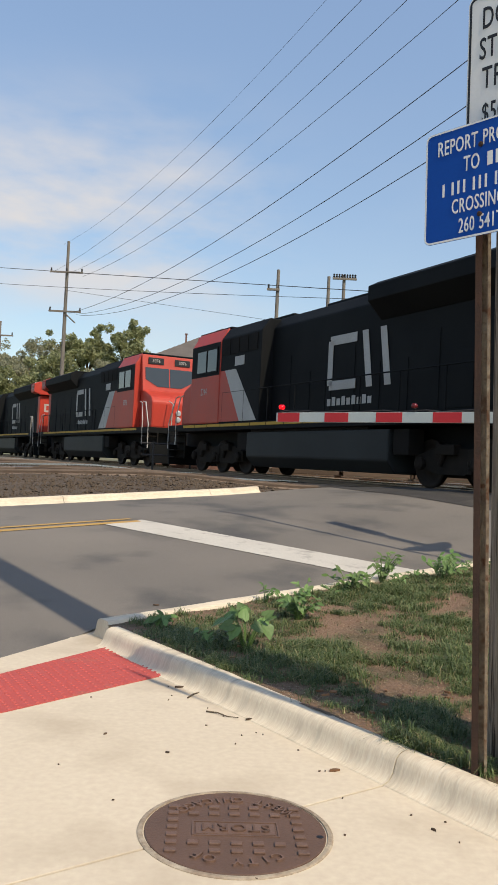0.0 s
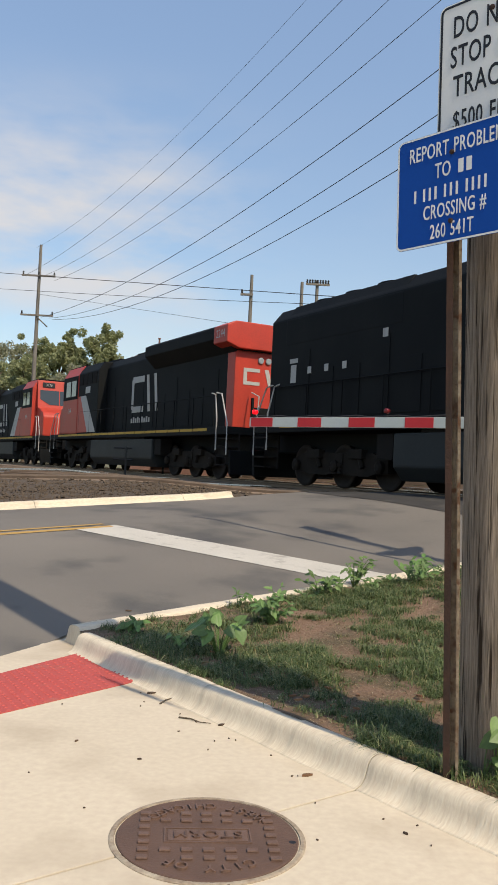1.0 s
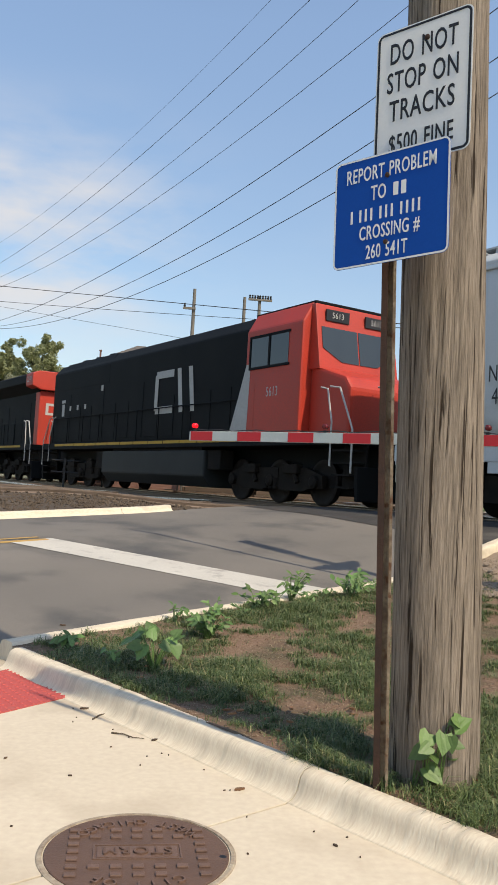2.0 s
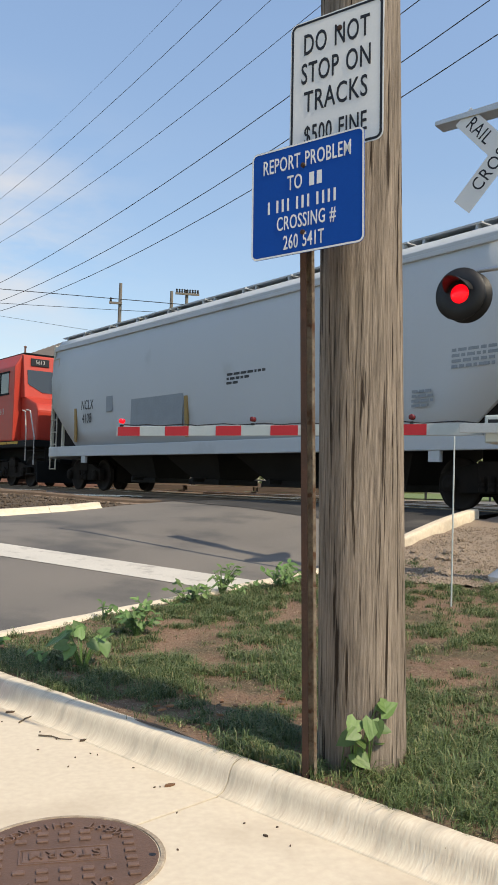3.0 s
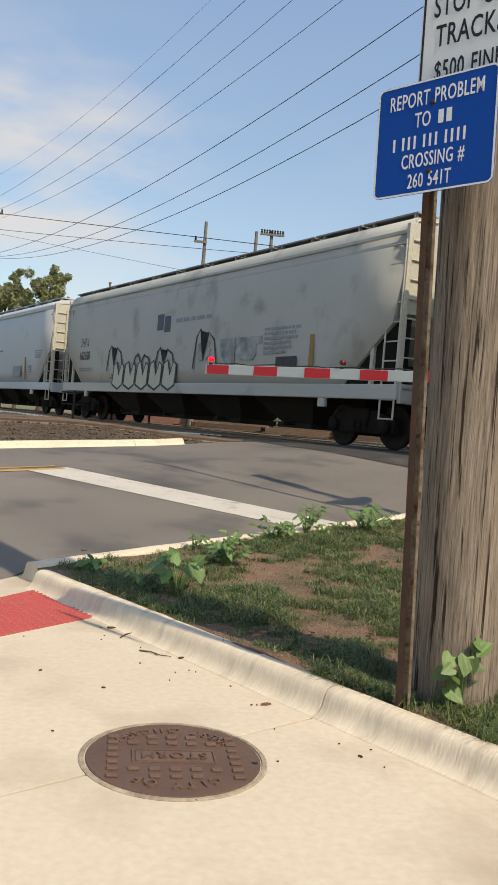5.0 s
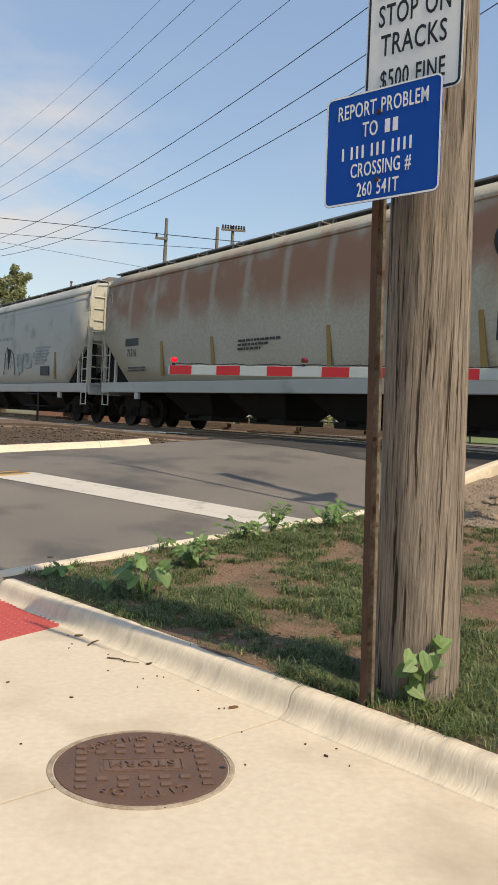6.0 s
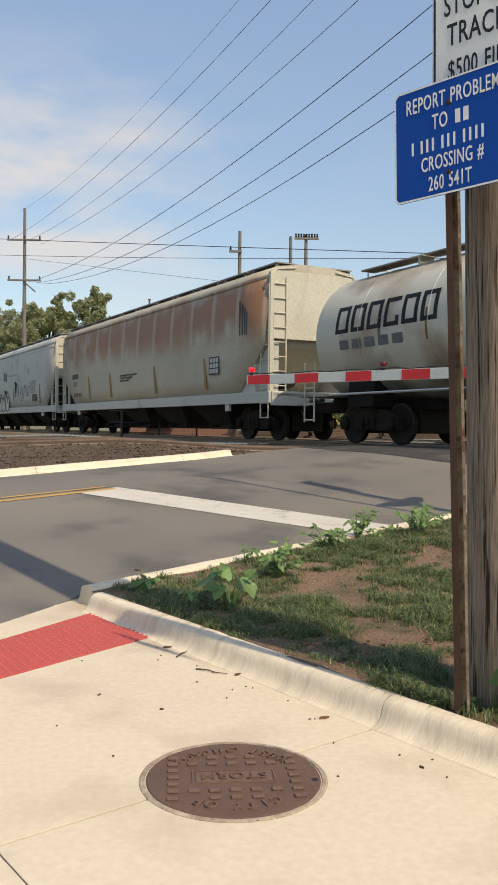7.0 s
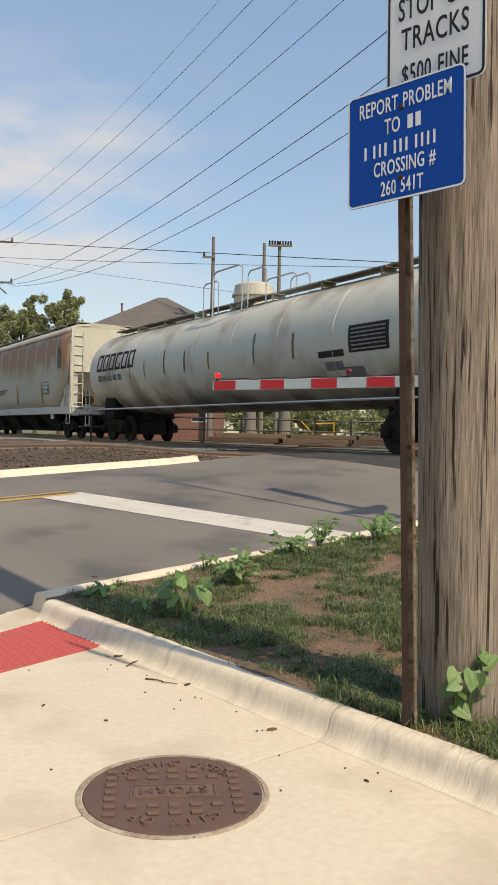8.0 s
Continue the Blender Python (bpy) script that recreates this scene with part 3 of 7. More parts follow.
def border(bm, w, h, r, t, z0, z1):
    outer, inner = rounded(w, h, r), rounded(w - 2 * t, h - 2 * t, max(r - t, 0.004))
    n = len(outer)
    o = [bm.verts.new((*p, z1)) for p in outer]
    i = [bm.verts.new((*p, z1)) for p in inner]
    for k in range(n):
        bm.faces.new((o[k], o[(k + 1) % n], i[(k + 1) % n], i[k]))
    ol = [bm.verts.new((*p, z0)) for p in outer]
    for k in range(n):
        bm.faces.new((ol[k], ol[(k + 1) % n], o[(k + 1) % n], o[k]))
    return bm


def bars(parent, spec, material, z, name="text_bar"):
    for x0, x1, y0, y1 in spec:
        bm = bmesh.new()
        box(bm, x0, x1, y0, y1, z, z + 0.001)
        part(name, bm, material, parent)


white_sign = thing("traffic_sign", "white sign with black words about not stopping on tracks", "sign", face_pose(1.032, 3.46, 3.185, 0.9))
bm = bmesh.new()
prism(bm, rounded(0.47, 0.635, 0.035), 2, -0.002, 0.0)
part("plate", bm, M["sign_white"], white_sign)
bm = bmesh.new()
border(bm, 0.458, 0.623, 0.030, 0.011, 0.0, 0.0012)
part("border", bm, M["sign_black"], white_sign)
for y, txt, size, sq in ((0.200, "DO NOT", 0.136, 0.62), (0.066, "STOP ON", 0.136, 0.62), (-0.068, "TRACKS", 0.136, 0.66), (-0.222, "$500 FINE", 0.122, 0.60)):
    lettering("lettering", txt, size, M["sign_black"], white_sign, Matrix.Translation((0, y, 0.001)), sq)
for y in (0.262, -0.27):
    bm = bmesh.new()
    lathe(bm, [(0.012, 0), (0.012, 0.006), (0.006, 0.009)], 10, Matrix.Translation((0.02, y - 0.03, 0)))
    part("bolt", bm, M["steel_rust"], white_sign, "rusty bolt")

blue_sign = thing("report_sign", "blue crossing notice sign with white border and words", "sign", face_pose(0.914, 3.435, 2.638, 1.4))
bm = bmesh.new()
prism(bm, rounded(0.565, 0.49, 0.03), 2, 0.012, 0.015)
part("plate", bm, M["sign_blue"], blue_sign)
bm = bmesh.new()
border(bm, 0.563, 0.488, 0.029, 0.008, 0.015, 0.0162)
part("border", bm, M["sign_white"], blue_sign)
lettering("lettering", "REPORT PROBLEM", 0.092, M["sign_white"], blue_sign, Matrix.Translation((0, 0.165, 0.0155)), 0.60)
lettering("lettering", "TO", 0.092, M["sign_white"], blue_sign, Matrix.Translation((-0.055, 0.072, 0.0155)), 0.62)
lettering("lettering", "CROSSING #", 0.088, M["sign_white"], blue_sign, Matrix.Translation((0.0, -0.102, 0.0155)), 0.60)
bars(blue_sign, [(0.018, 0.042, 0.044, 0.102), (0.056, 0.080, 0.044, 0.102)], M["sign_white"], 0.015)
bars(blue_sign, [(x, x + 0.010, -0.046, 0.010) for x in (-0.195, -0.150, -0.122, -0.094, -0.048, -0.020, 0.008, 0.054, 0.082, 0.110, 0.138)], M["sign_white"], 0.015)
lettering("lettering", "260 541T", 0.088, M["sign_white"], blue_sign, Matrix.Translation((-0.01, -0.190, 0.0155)), 0.60)
for y in (0.14, -0.155):
    bm = bmesh.new()
    lathe(bm, [(0.011, 0.015), (0.011, 0.022), (0.006, 0.025)], 10, Matrix.Translation((-0.012, y, 0)))
    part("bolt", bm, M["steel_rust"], blue_sign, "rusty bolt")


# ---- crossing signal and gate ----
MAST, TIP, ARM_Z = (4.47, 8.25), (0.36, 11.78), 2.06
mz = verge_z(*MAST)
signal = thing("crossing_signal", "silver railway crossing signal mast with crossbuck and red lamps", "crossing signal", Matrix.Translation((*MAST, mz)))
bm = bmesh.new()
lathe(bm, [(0.24, -0.1), (0.24, 0.05), (0.1, 0.16), (0.07, 0.2), (0.064, 0.2), (0.064, 5.2 - mz + 0.5), (0.03, 5.8 - mz)], 20)
part("mast", bm, M["alu"], signal, smooth_shade=False)
for k, ang in enumerate((-48, 48)):
    m = Matrix(((-BX, 0, -AX, 0.13 * BX - 0.09 * AX), (-BY, 0, -AY, 0.13 * BY - 0.09 * AY), (0, 1, 0, 5.12 - mz), (0, 0, 0, 1))) @ pose(0, 0, 0.006 * k, 0, 0, ang)
    bm = bmesh.new()
    prism(bm, rounded(1.42, 0.25, 0.01, 2), 2, -0.004, 0.0)
    bmesh.ops.transform(bm, matrix=m, verts=bm.verts)
    board = part("crossbuck_board", bm, M["sign_white"], signal)
    m2 = m @ pose(0, 0, 0.001, 0, 0, 0)
    if k == 0:
        lettering("lettering", "RAIL", 0.22, M["sign_black"], board, m2 @ Matrix.Translation((-0.42, 0, 0)), 0.85)
        lettering("lettering", "ROAD", 0.22, M["sign_black"], board, m2 @ Matrix.Translation((0.42, 0, 0)), 0.85)
    else:
        lettering("lettering", "CROSSING", 0.22, M["sign_black"], board, m2, 0.92)
bm = bmesh.new()
prism(bm, [(0.95, 0.0), (-0.1, 0.0), (-0.1, 0.09), (0.95, 0.05)], 0, -0.11, 0.11, 0.004)
bmesh.ops.transform(bm, matrix=Matrix(((AX, BX, 0, 0), (AY, BY, 0, 0), (0, 0, 1, 5.62 - mz), (0, 0, 0, 1))), verts=bm.verts)
part("top_bracket", bm, M["alu"], signal)
bm = bmesh.new()
tube(bm, [(0.62 * BX, 0.62 * BY, 3.86 - mz), (-0.62 * BX, -0.62 * BY, 3.86 - mz)], 0.025, 10)
part("lamp_arm", bm, M["alu"], signal)


def flasher(side, way, lit):
    m = Matrix(((-BX * way, 0, -AX * way, side * 0.60 * BX - 0.1 * AX * way), (-BY * way, 0, -AY * way, side * 0.60 * BY - 0.1 * AY * way), (0, 1, 0, 3.60 - mz), (0, 0, 0, 1)))
    bm = bmesh.new()
    lathe(bm, [(0.05, -0.14), (0.1, -0.12), (0.12, -0.02), (0.30, -0.01), (0.30, 0.0), (0.17, 0.002)], 36, m)
    back = part("lamp", bm, M["black_paint"], signal, "round black lamp background", True)
    bm = bmesh.new()
    lathe(bm, [(0.108, 0.0), (0.108, 0.012), (0.07, 0.03), (0.03, 0.036)], 28, m)
    part("lens", bm, M["lamp_on"] if lit else M["lamp_off"], back, "glowing red lens" if lit else "dark red lens", True)
    bm = bmesh.new()
    rows = []
    for i in range(15):
        a = radians(10 + 160 * i / 14)
        depth = 0.04 + 0.26 * math.sin(a)
        rows.append([bm.verts.new((r * math.cos(a), r * math.sin(a), z)) for r, z in ((0.165, 0.0), (0.155, depth), (0.149, depth), (0.158, 0.0))])
    for a, b in zip(rows, rows[1:]):
        for k in range(3):
            bm.faces.new((a[k], a[k + 1], b[k + 1], b[k]))
    bmesh.ops.transform(bm, matrix=m, verts=bm.verts)
    part("hood", bm, M["black_paint"], back)


for side in (1, -1):
    flasher(side, 1, side == 1)
    flasher(side, -1, False)

gate = thing("crossing_gate", "lowered red and white striped crossing gate arm with lamps", "crossing gate", Matrix.Translation((*MAST, 0)))
gl = math.hypot(TIP[0] - MAST[0], TIP[1] - MAST[1])
gm = pose(0, 0, ARM_Z, 0, 0, math.degrees(math.atan2(TIP[1] - MAST[1], TIP[0] - MAST[0])))
bm = bmesh.new()
box(bm, -0.26, 0.26, -0.2, 0.2, -0.15, 0.15, 0.02, gm)
mech = part("mechanism_box", bm, M["gate_white"], gate)
bm = bmesh.new()
prism(bm, [(-1.3, -0.12), (-0.5, -0.06), (0.5, -0.05), (0.5, 0.05), (-0.5, 0.06), (-1.3, 0.12)], 1, 0.27, 0.31, 0.004)
bmesh.ops.transform(bm, matrix=gm, verts=bm.verts)
part("counterweight_arm", bm, M["alu"], gate)
bm = bmesh.new()
box(bm, 0.3, gl, 0.04, 0.075, -0.062, 0.072, 0.006, gm)
arm = part("arm", bm, M["gate_white"], gate)
x = gl - 0.03
red = True
while x > 0.6:
    if red:
        bm = bmesh.new()
        box(bm, x - 0.385, x, 0.0765, 0.0785, -0.058, 0.068, 0, gm)
        box(bm, x - 0.385, x, 0.0365, 0.0385, -0.058, 0.068, 0, gm)
        part("red_stripe", bm, M["gate_red"], arm)
    x -= 0.4065
    red = not red
bm = bmesh.new()
pts = [(gl - 0.12, 0.055, 0.1)]
for i in range(24):
    pts.append((gl - 0.12 - (gl - 0.5) * (i + 1) / 24, 0.055, 0.088 + 0.012 * math.sin(i * 2.1)))
tube(bm, [gm @ Vector(p) for p in pts], 0.008, 6)
part("cable", bm, M["wire"], arm)
for k, back in enumerate((0.08, 2.2, 4.3)):
    bm = bmesh.new()
    lathe(bm, [(0.018, -0.034), (0.032, -0.03), (0.034, 0.03), (0.018, 0.034)], 16, gm @ pose(gl - back, 0.057, 0.15, 90, 0, 0))
    lamp = part("gate_lamp", bm, M["lamp_on"] if k == 0 else M["lamp_off"], arm, "red gate lamp", True)
    bm = bmesh.new()
    box(bm, gl - back - 0.02, gl - back + 0.02, 0.04, 0.075, 0.07, 0.1, 0, gm)
    part("lamp_bracket", bm, M["black_paint"], arm)
for x0, x1 in ((-0.24, -0.02), (0.0, 0.22)):
    bm = bmesh.new()
    box(bm, x0, x1, 0.2, 0.2015, 0.06, 0.1, 0, gm)
    part("text_bar", bm, M["sign_black"], mech)


# ---- train ----
def rust_paint():
    """Pale hopper paint with rust bleeding in blocks between the inner ribs, and run-down streaks."""
    m = surface("rust_stained_pale_paint", (0.46, 0.425, 0.335), (0.35, 0.305, 0.22), 0.5, 18, 0.62, 0.08, amount=0.6)
    nt = m.node_tree
    p = nt.nodes["Principled BSDF"]
    old = p.inputs["Base Color"].links[0].from_socket
    co = nt.nodes.new("ShaderNodeTexCoord")
    sep = nt.nodes.new("ShaderNodeSeparateXYZ")
    nt.links.new(co.outputs["Object"], sep.inputs["Vector"])

    def math2(op, a, b):
        nd = nt.nodes.new("ShaderNodeMath")
        nd.operation = op
        for i, v in enumerate((a, b)):
            if isinstance(v, (int, float)):
                nd.inputs[i].default_value = v
            else:
                nt.links.new(v, nd.inputs[i])
        return nd.outputs["Value"]

    def span(v, a, b):
        nd = nt.nodes.new("ShaderNodeMapRange")
        nd.interpolation_type = "SMOOTHSTEP"
        nd.inputs["From Min"].default_value, nd.inputs["From Max"].default_value = a, b
        nt.links.new(v, nd.inputs["Value"])
        return nd.outputs["Result"]
    nz = nt.nodes.new("ShaderNodeTexNoise")
    nz.inputs["Scale"].default_value, nz.inputs["Detail"].default_value = 0.9, 7
    nt.links.new(co.outputs["Object"], nz.inputs["Vector"])
    wob = math2("MULTIPLY", math2("SUBTRACT", nz.outputs["Fac"], 0.5), 1.0)
    z = math2("ADD", sep.outputs["Z"], wob)
    band = math2("MULTIPLY", span(z, 2.5, 3.7), span(z, 4.75, 4.3))
    rib = math2("ABSOLUTE", math2("SUBTRACT", math2("FRACT", math2("DIVIDE", sep.outputs["X"], 1.62), 0), 0.5), 0)
    gaps = math2("ADD", math2("MULTIPLY", span(rib, 0.49, 0.38), 0.6), 0.4)
    mask = math2("MULTIPLY", math2("MULTIPLY", band, gaps), span(nz.outputs["Fac"], 0.18, 0.48))
    mx = nt.nodes.new("ShaderNodeMixRGB")
    mx.inputs["Color2"].default_value = (0.29, 0.115, 0.052, 1)
    nt.links.new(math2("MULTIPLY", mask, 0.85), mx.inputs["Fac"])
    nt.links.new(old, mx.inputs["Color1"])
    nt.links.new(mx.outputs["Color"], p.inputs["Base Color"])
    return m


M["loco_black"] = surface("dusty_black_loco_paint", (0.005, 0.006, 0.007), (0.011, 0.012, 0.012), 0.9, 25, 0.7, 0.05, amount=0.7, spec=0.12)
M["loco_red"] = surface("red_loco_paint", (0.47, 0.036, 0.018), (0.30, 0.040, 0.024), 0.8, 25, 0.5, 0.05, amount=0.5)
M["loco_white"] = surface("dusty_white_paint", (0.44, 0.43, 0.40), (0.30, 0.29, 0.27), 1.5, 25, 0.6, 0.05)
M["sill_yellow"] = surface("yellow_sill_stripe", (0.50, 0.29, 0.02), (0.36, 0.22, 0.03), 2, 30, 0.6, 0.05)
M["under"] = surface("sooty_underframe_and_recess_shade", (0.011, 0.010, 0.009), (0.024, 0.020, 0.017), 2, 25, 0.85, 0.3, spec=0.12)
M["chute"] = surface("dusty_chute_paint", (0.034, 0.031, 0.027), (0.016, 0.014, 0.012), 1.5, 20, 0.85, 0.2, spec=0.15)
M["truck"] = surface("greasy_truck_casting", (0.013, 0.011, 0.009), (0.032, 0.024, 0.018), 3, 30, 0.8, 0.3, spec=0.12)
M["wheel"] = surface("worn_wheel_steel", (0.022, 0.017, 0.014), (0.035, 0.028, 0.024), 6, 30, 0.75, 0.2, metal=0.1, spec=0.2)
M["hop_grey"] = surface("pale_grey_hopper_paint", (0.49, 0.515, 0.525), (0.42, 0.44, 0.445), 0.4, 70, 0.5, 0.02, amount=0.3, stain=(0.30, 0.31, 0.30), stain_scale=0.7, stain_at=(0.6, 0.85))
M["hop_pale"] = surface("dirty_pale_hopper_paint", (0.46, 0.455, 0.41), (0.36, 0.352, 0.31), 0.6, 60, 0.58, 0.03, amount=0.4, stain=(0.24, 0.235, 0.20), stain_scale=1.1, stain_at=(0.57, 0.8))
M["hop_rust"] = rust_paint()
M["hop_end"] = surface("cream_hopper_end_paint", (0.50, 0.475, 0.385), (0.40, 0.37, 0.29), 1.2, 18, 0.55, 0.05)
M["walkway"] = surface("galvanised_grating", (0.30, 0.29, 0.275), (0.19, 0.18, 0.165), 3, 60, 0.7, 0.4, metal=0.3)
M["tank_white"] = surface("dirty_white_tank_paint_shaded_below", (0.52, 0.505, 0.425), (0.40, 0.38, 0.31), 0.5, 60, 0.5, 0.03, amount=0.35, stain=(0.27, 0.20, 0.13), stain_scale=0.6, stain_at=(0.52, 0.74))


def tank_grime_and_shade(m, z0, z1, color, strength):
    """Tint by height: brown spillage run down from the top, and shade painted on the belly."""
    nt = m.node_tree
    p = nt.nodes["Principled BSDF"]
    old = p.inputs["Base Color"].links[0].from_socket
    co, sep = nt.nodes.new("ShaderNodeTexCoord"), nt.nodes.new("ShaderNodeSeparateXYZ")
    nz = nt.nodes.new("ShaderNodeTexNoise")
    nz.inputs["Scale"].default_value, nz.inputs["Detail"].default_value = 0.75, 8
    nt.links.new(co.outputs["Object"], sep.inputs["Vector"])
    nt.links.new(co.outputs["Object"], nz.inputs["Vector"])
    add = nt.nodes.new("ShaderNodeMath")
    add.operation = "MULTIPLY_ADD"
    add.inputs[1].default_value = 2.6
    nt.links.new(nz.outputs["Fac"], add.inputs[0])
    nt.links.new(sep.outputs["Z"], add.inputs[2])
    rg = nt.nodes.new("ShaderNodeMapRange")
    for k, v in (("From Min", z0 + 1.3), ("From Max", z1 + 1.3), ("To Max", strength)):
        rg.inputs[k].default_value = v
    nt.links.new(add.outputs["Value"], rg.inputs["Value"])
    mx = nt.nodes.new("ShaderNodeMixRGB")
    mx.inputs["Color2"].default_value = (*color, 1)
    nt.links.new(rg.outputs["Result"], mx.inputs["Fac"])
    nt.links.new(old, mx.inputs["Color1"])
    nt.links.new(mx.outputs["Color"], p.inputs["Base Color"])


tank_grime_and_shade(M["tank_white"], 3.7, 4.4, (0.13, 0.085, 0.05), 0.8)
# painted shade: the shell's colour darkens towards its underside
tank_grime_and_shade(M["tank_white"], 2.0, 0.95, (0.055, 0.045, 0.036), 0.85)
M["tank_soot"] = surface("dusty_grey_black_paint", (0.026, 0.030, 0.031), (0.016, 0.017, 0.017), 0.9, 30, 0.6, 0.1, spec=0.2)
M["walkway_pale"] = surface("pale_painted_grating", (0.46, 0.48, 0.48), (0.30, 0.31, 0.31), 3, 60, 0.6, 0.3)
M["ink"] = surface("faded_black_stencil", (0.025, 0.027, 0.03), (0.06, 0.06, 0.06), 6, 40, 0.6, 0.02)
M["grey_patch"] = surface("grey_repaint_patch", (0.26, 0.29, 0.31), None, 2, 30, 0.55, 0.03)
M["ochre"] = surface("ochre_primer_streak", (0.34, 0.22, 0.07), (0.25, 0.15, 0.05), 3, 30, 0.7, 0.05)
M["teal_spray"] = surface("teal_spray_paint", (0.06, 0.17, 0.145), (0.10, 0.22, 0.18), 3, 30, 0.6, 0.02)
M["pale_spray"] = surface("cream_spray_paint", (0.52, 0.51, 0.40), (0.44, 0.44, 0.36), 3, 30, 0.6, 0.02)
M["navy_spray"] = surface("faded_blue_grey_spray_paint", (0.13, 0.165, 0.185), (0.43, 0.43, 0.39), 2.6, 30, 0.6, 0.02, amount=1.0)


M["owner_blue"] = surface("dark_blue_owner_paint", (0.05, 0.075, 0.11), (0.10, 0.13, 0.15), 2, 30, 0.6, 0.02)


def cab_glass():
    m = bpy.data.materials.new("dark_cab_glass")
    m.use_nodes = True
    p = m.node_tree.nodes["Principled BSDF"]
    p.inputs["Base Color"].default_value = (0.03, 0.04, 0.045, 1)
    p.inputs["Roughness"].default_value = 0.06
    p.inputs["Specular IOR Level"].default_value = 0.55
    return m


M["glass"] = cab_glass()


def wheel_mesh(r):
    bm = bmesh.new()
    lathe(bm, [(r * 0.25, -0.09), (r * 0.28, -0.07), (r * 0.82, -0.045), (r * 0.9, -0.065), (r, -0.065), (r, 0.05), (r + 0.025, 0.055), (r + 0.025, 0.075), (r * 0.86, 0.075), (r * 0.8, 0.03), (r * 0.3, 0.06), (r * 0.2, 0.08)], 28, pose(0, 0, 0, 90, 0, 0))
    me = bpy.data.meshes.new("wheel")
    bm.normal_update()
    bm.to_mesh(me)
    bm.free()
    for poly in me.polygons:
        poly.use_smooth = True
    me.materials.append(M["wheel"])
    return me


CAR_WHEEL, LOCO_WHEEL = wheel_mesh(0.46), wheel_mesh(0.53)


def truck(car, x, axles, gap, wheel, r):
    """A wheel set: two side frames, a bolster, springs and wheels."""
    half = gap * (axles - 1) / 2
    bm = bmesh.new()
    for side in (1, -1):
        y0, y1 = sorted((side * 0.93, side * 1.07))
        out = [(-half - 0.26, r + 0.16), (-half - 0.26, r - 0.14), (-half + 0.26, r - 0.16), (-half + 0.5, 0.30)]
        if axles == 3:
            out += [(-0.4, 0.30), (-0.26, r - 0.16), (0.26, r - 0.16), (0.4, 0.30)]
        out += [(half - 0.5, 0.30), (half - 0.26, r - 0.16), (half + 0.26, r - 0.14), (half + 0.26, r + 0.16), (half - 0.4, r + 0.34), (-half + 0.4, r + 0.34)]
        prism(bm, [(x + p, z) for p, z in out], 1, y0, y1)
        for ax in range(axles):
            xa = x - half + ax * gap
            lathe(bm, [(0.13, 0.0), (0.15, 0.03), (0.15, 0.12), (0.08, 0.16)], 14, pose(xa, side * 1.05, r, -90 * side, 0, 0))
        for k in (-0.2, 0.0, 0.2):
            lathe(bm, [(0.075, 0.33), (0.075, 0.36), (0.06, 0.4), (0.075, 0.44), (0.06, 0.48), (0.075, 0.52), (0.075, 0.6)], 10, Matrix.Translation((x + k, side * 1.09, 0)))
        if axles == 3:
            for k in (-1, 1):
                tube(bm, [(x + k * gap * 0.5, side * 1.12, 0.95), (x + k * gap * 0.5 + 0.25, side * 1.12, 0.5)], 0.06, 8)
                box(bm, x + k * gap * 0.5 - 0.3, x + k * gap * 0.5 + 0.3, min(side * 1.0, side * 1.2), max(side * 1.0, side * 1.2), 0.72, 0.95, 0.02)
    box(bm, x - 0.3, x + 0.3, -1.1, 1.1, 0.55, 0.85, 0.02)
    box(bm, x - half - 0.35, x + half + 0.35, -0.55, 0.55, 0.24, 0.8, 0.03)
    for side in (1, -1):
        tube(bm, [(x - half - 0.3, side * 0.62, 0.28), (x + half + 0.3, side * 0.62, 0.28)], 0.05, 6)
    tr = part("truck", bm, M["truck"], car)
    for ax in range(axles):
        xa = x - half + ax * gap
        bm = bmesh.new()
        tube(bm, [(xa, -0.95, r), (xa, 0.95, r)], 0.085, 12)
        part("axle", bm, M["wheel"], tr)
        for side in (1, -1):
            w = new("wheel", wheel)
            w.parent = tr
            w.matrix_basis = pose(xa, side * 0.75, r, 0, 0, 0 if side < 0 else 180)


def both(make):
    for side in (1, -1):
        make(side)


def side_plate(name, outline, y, t, material, car, label=""):
    """A flat shape on the side of a car, on both sides."""
    for side in (1, -1):
        bm = bmesh.new()
        lo, hi = sorted((side * y, side * (y + t)))
        prism(bm, outline, 1, lo, hi)
        part(name, bm, material, car, label)


def strip(pts, w):
    """The outline of a band of width w along a bent line in the plane."""
    left, right = [], []
    for i, p in enumerate(pts):
        a, b = Vector(pts[max(i - 1, 0)]), Vector(pts[min(i + 1, len(pts) - 1)])
        d = (b - a).normalized()
        nrm = Vector((-d.y, d.x)) * w / 2
        left.append(tuple(Vector(p) + nrm))
        right.append(tuple(Vector(p) - nrm))
    return left + right[::-1]


def side_words(text, size, x, y, z, material, car, squeeze=0.8):
    for side in (1, -1):
        m = pose(x, side * y, z, 90, 0, 180 if side > 0 else 0)
        lettering("lettering", text, size, material, car, m, squeeze, thick=0.002)


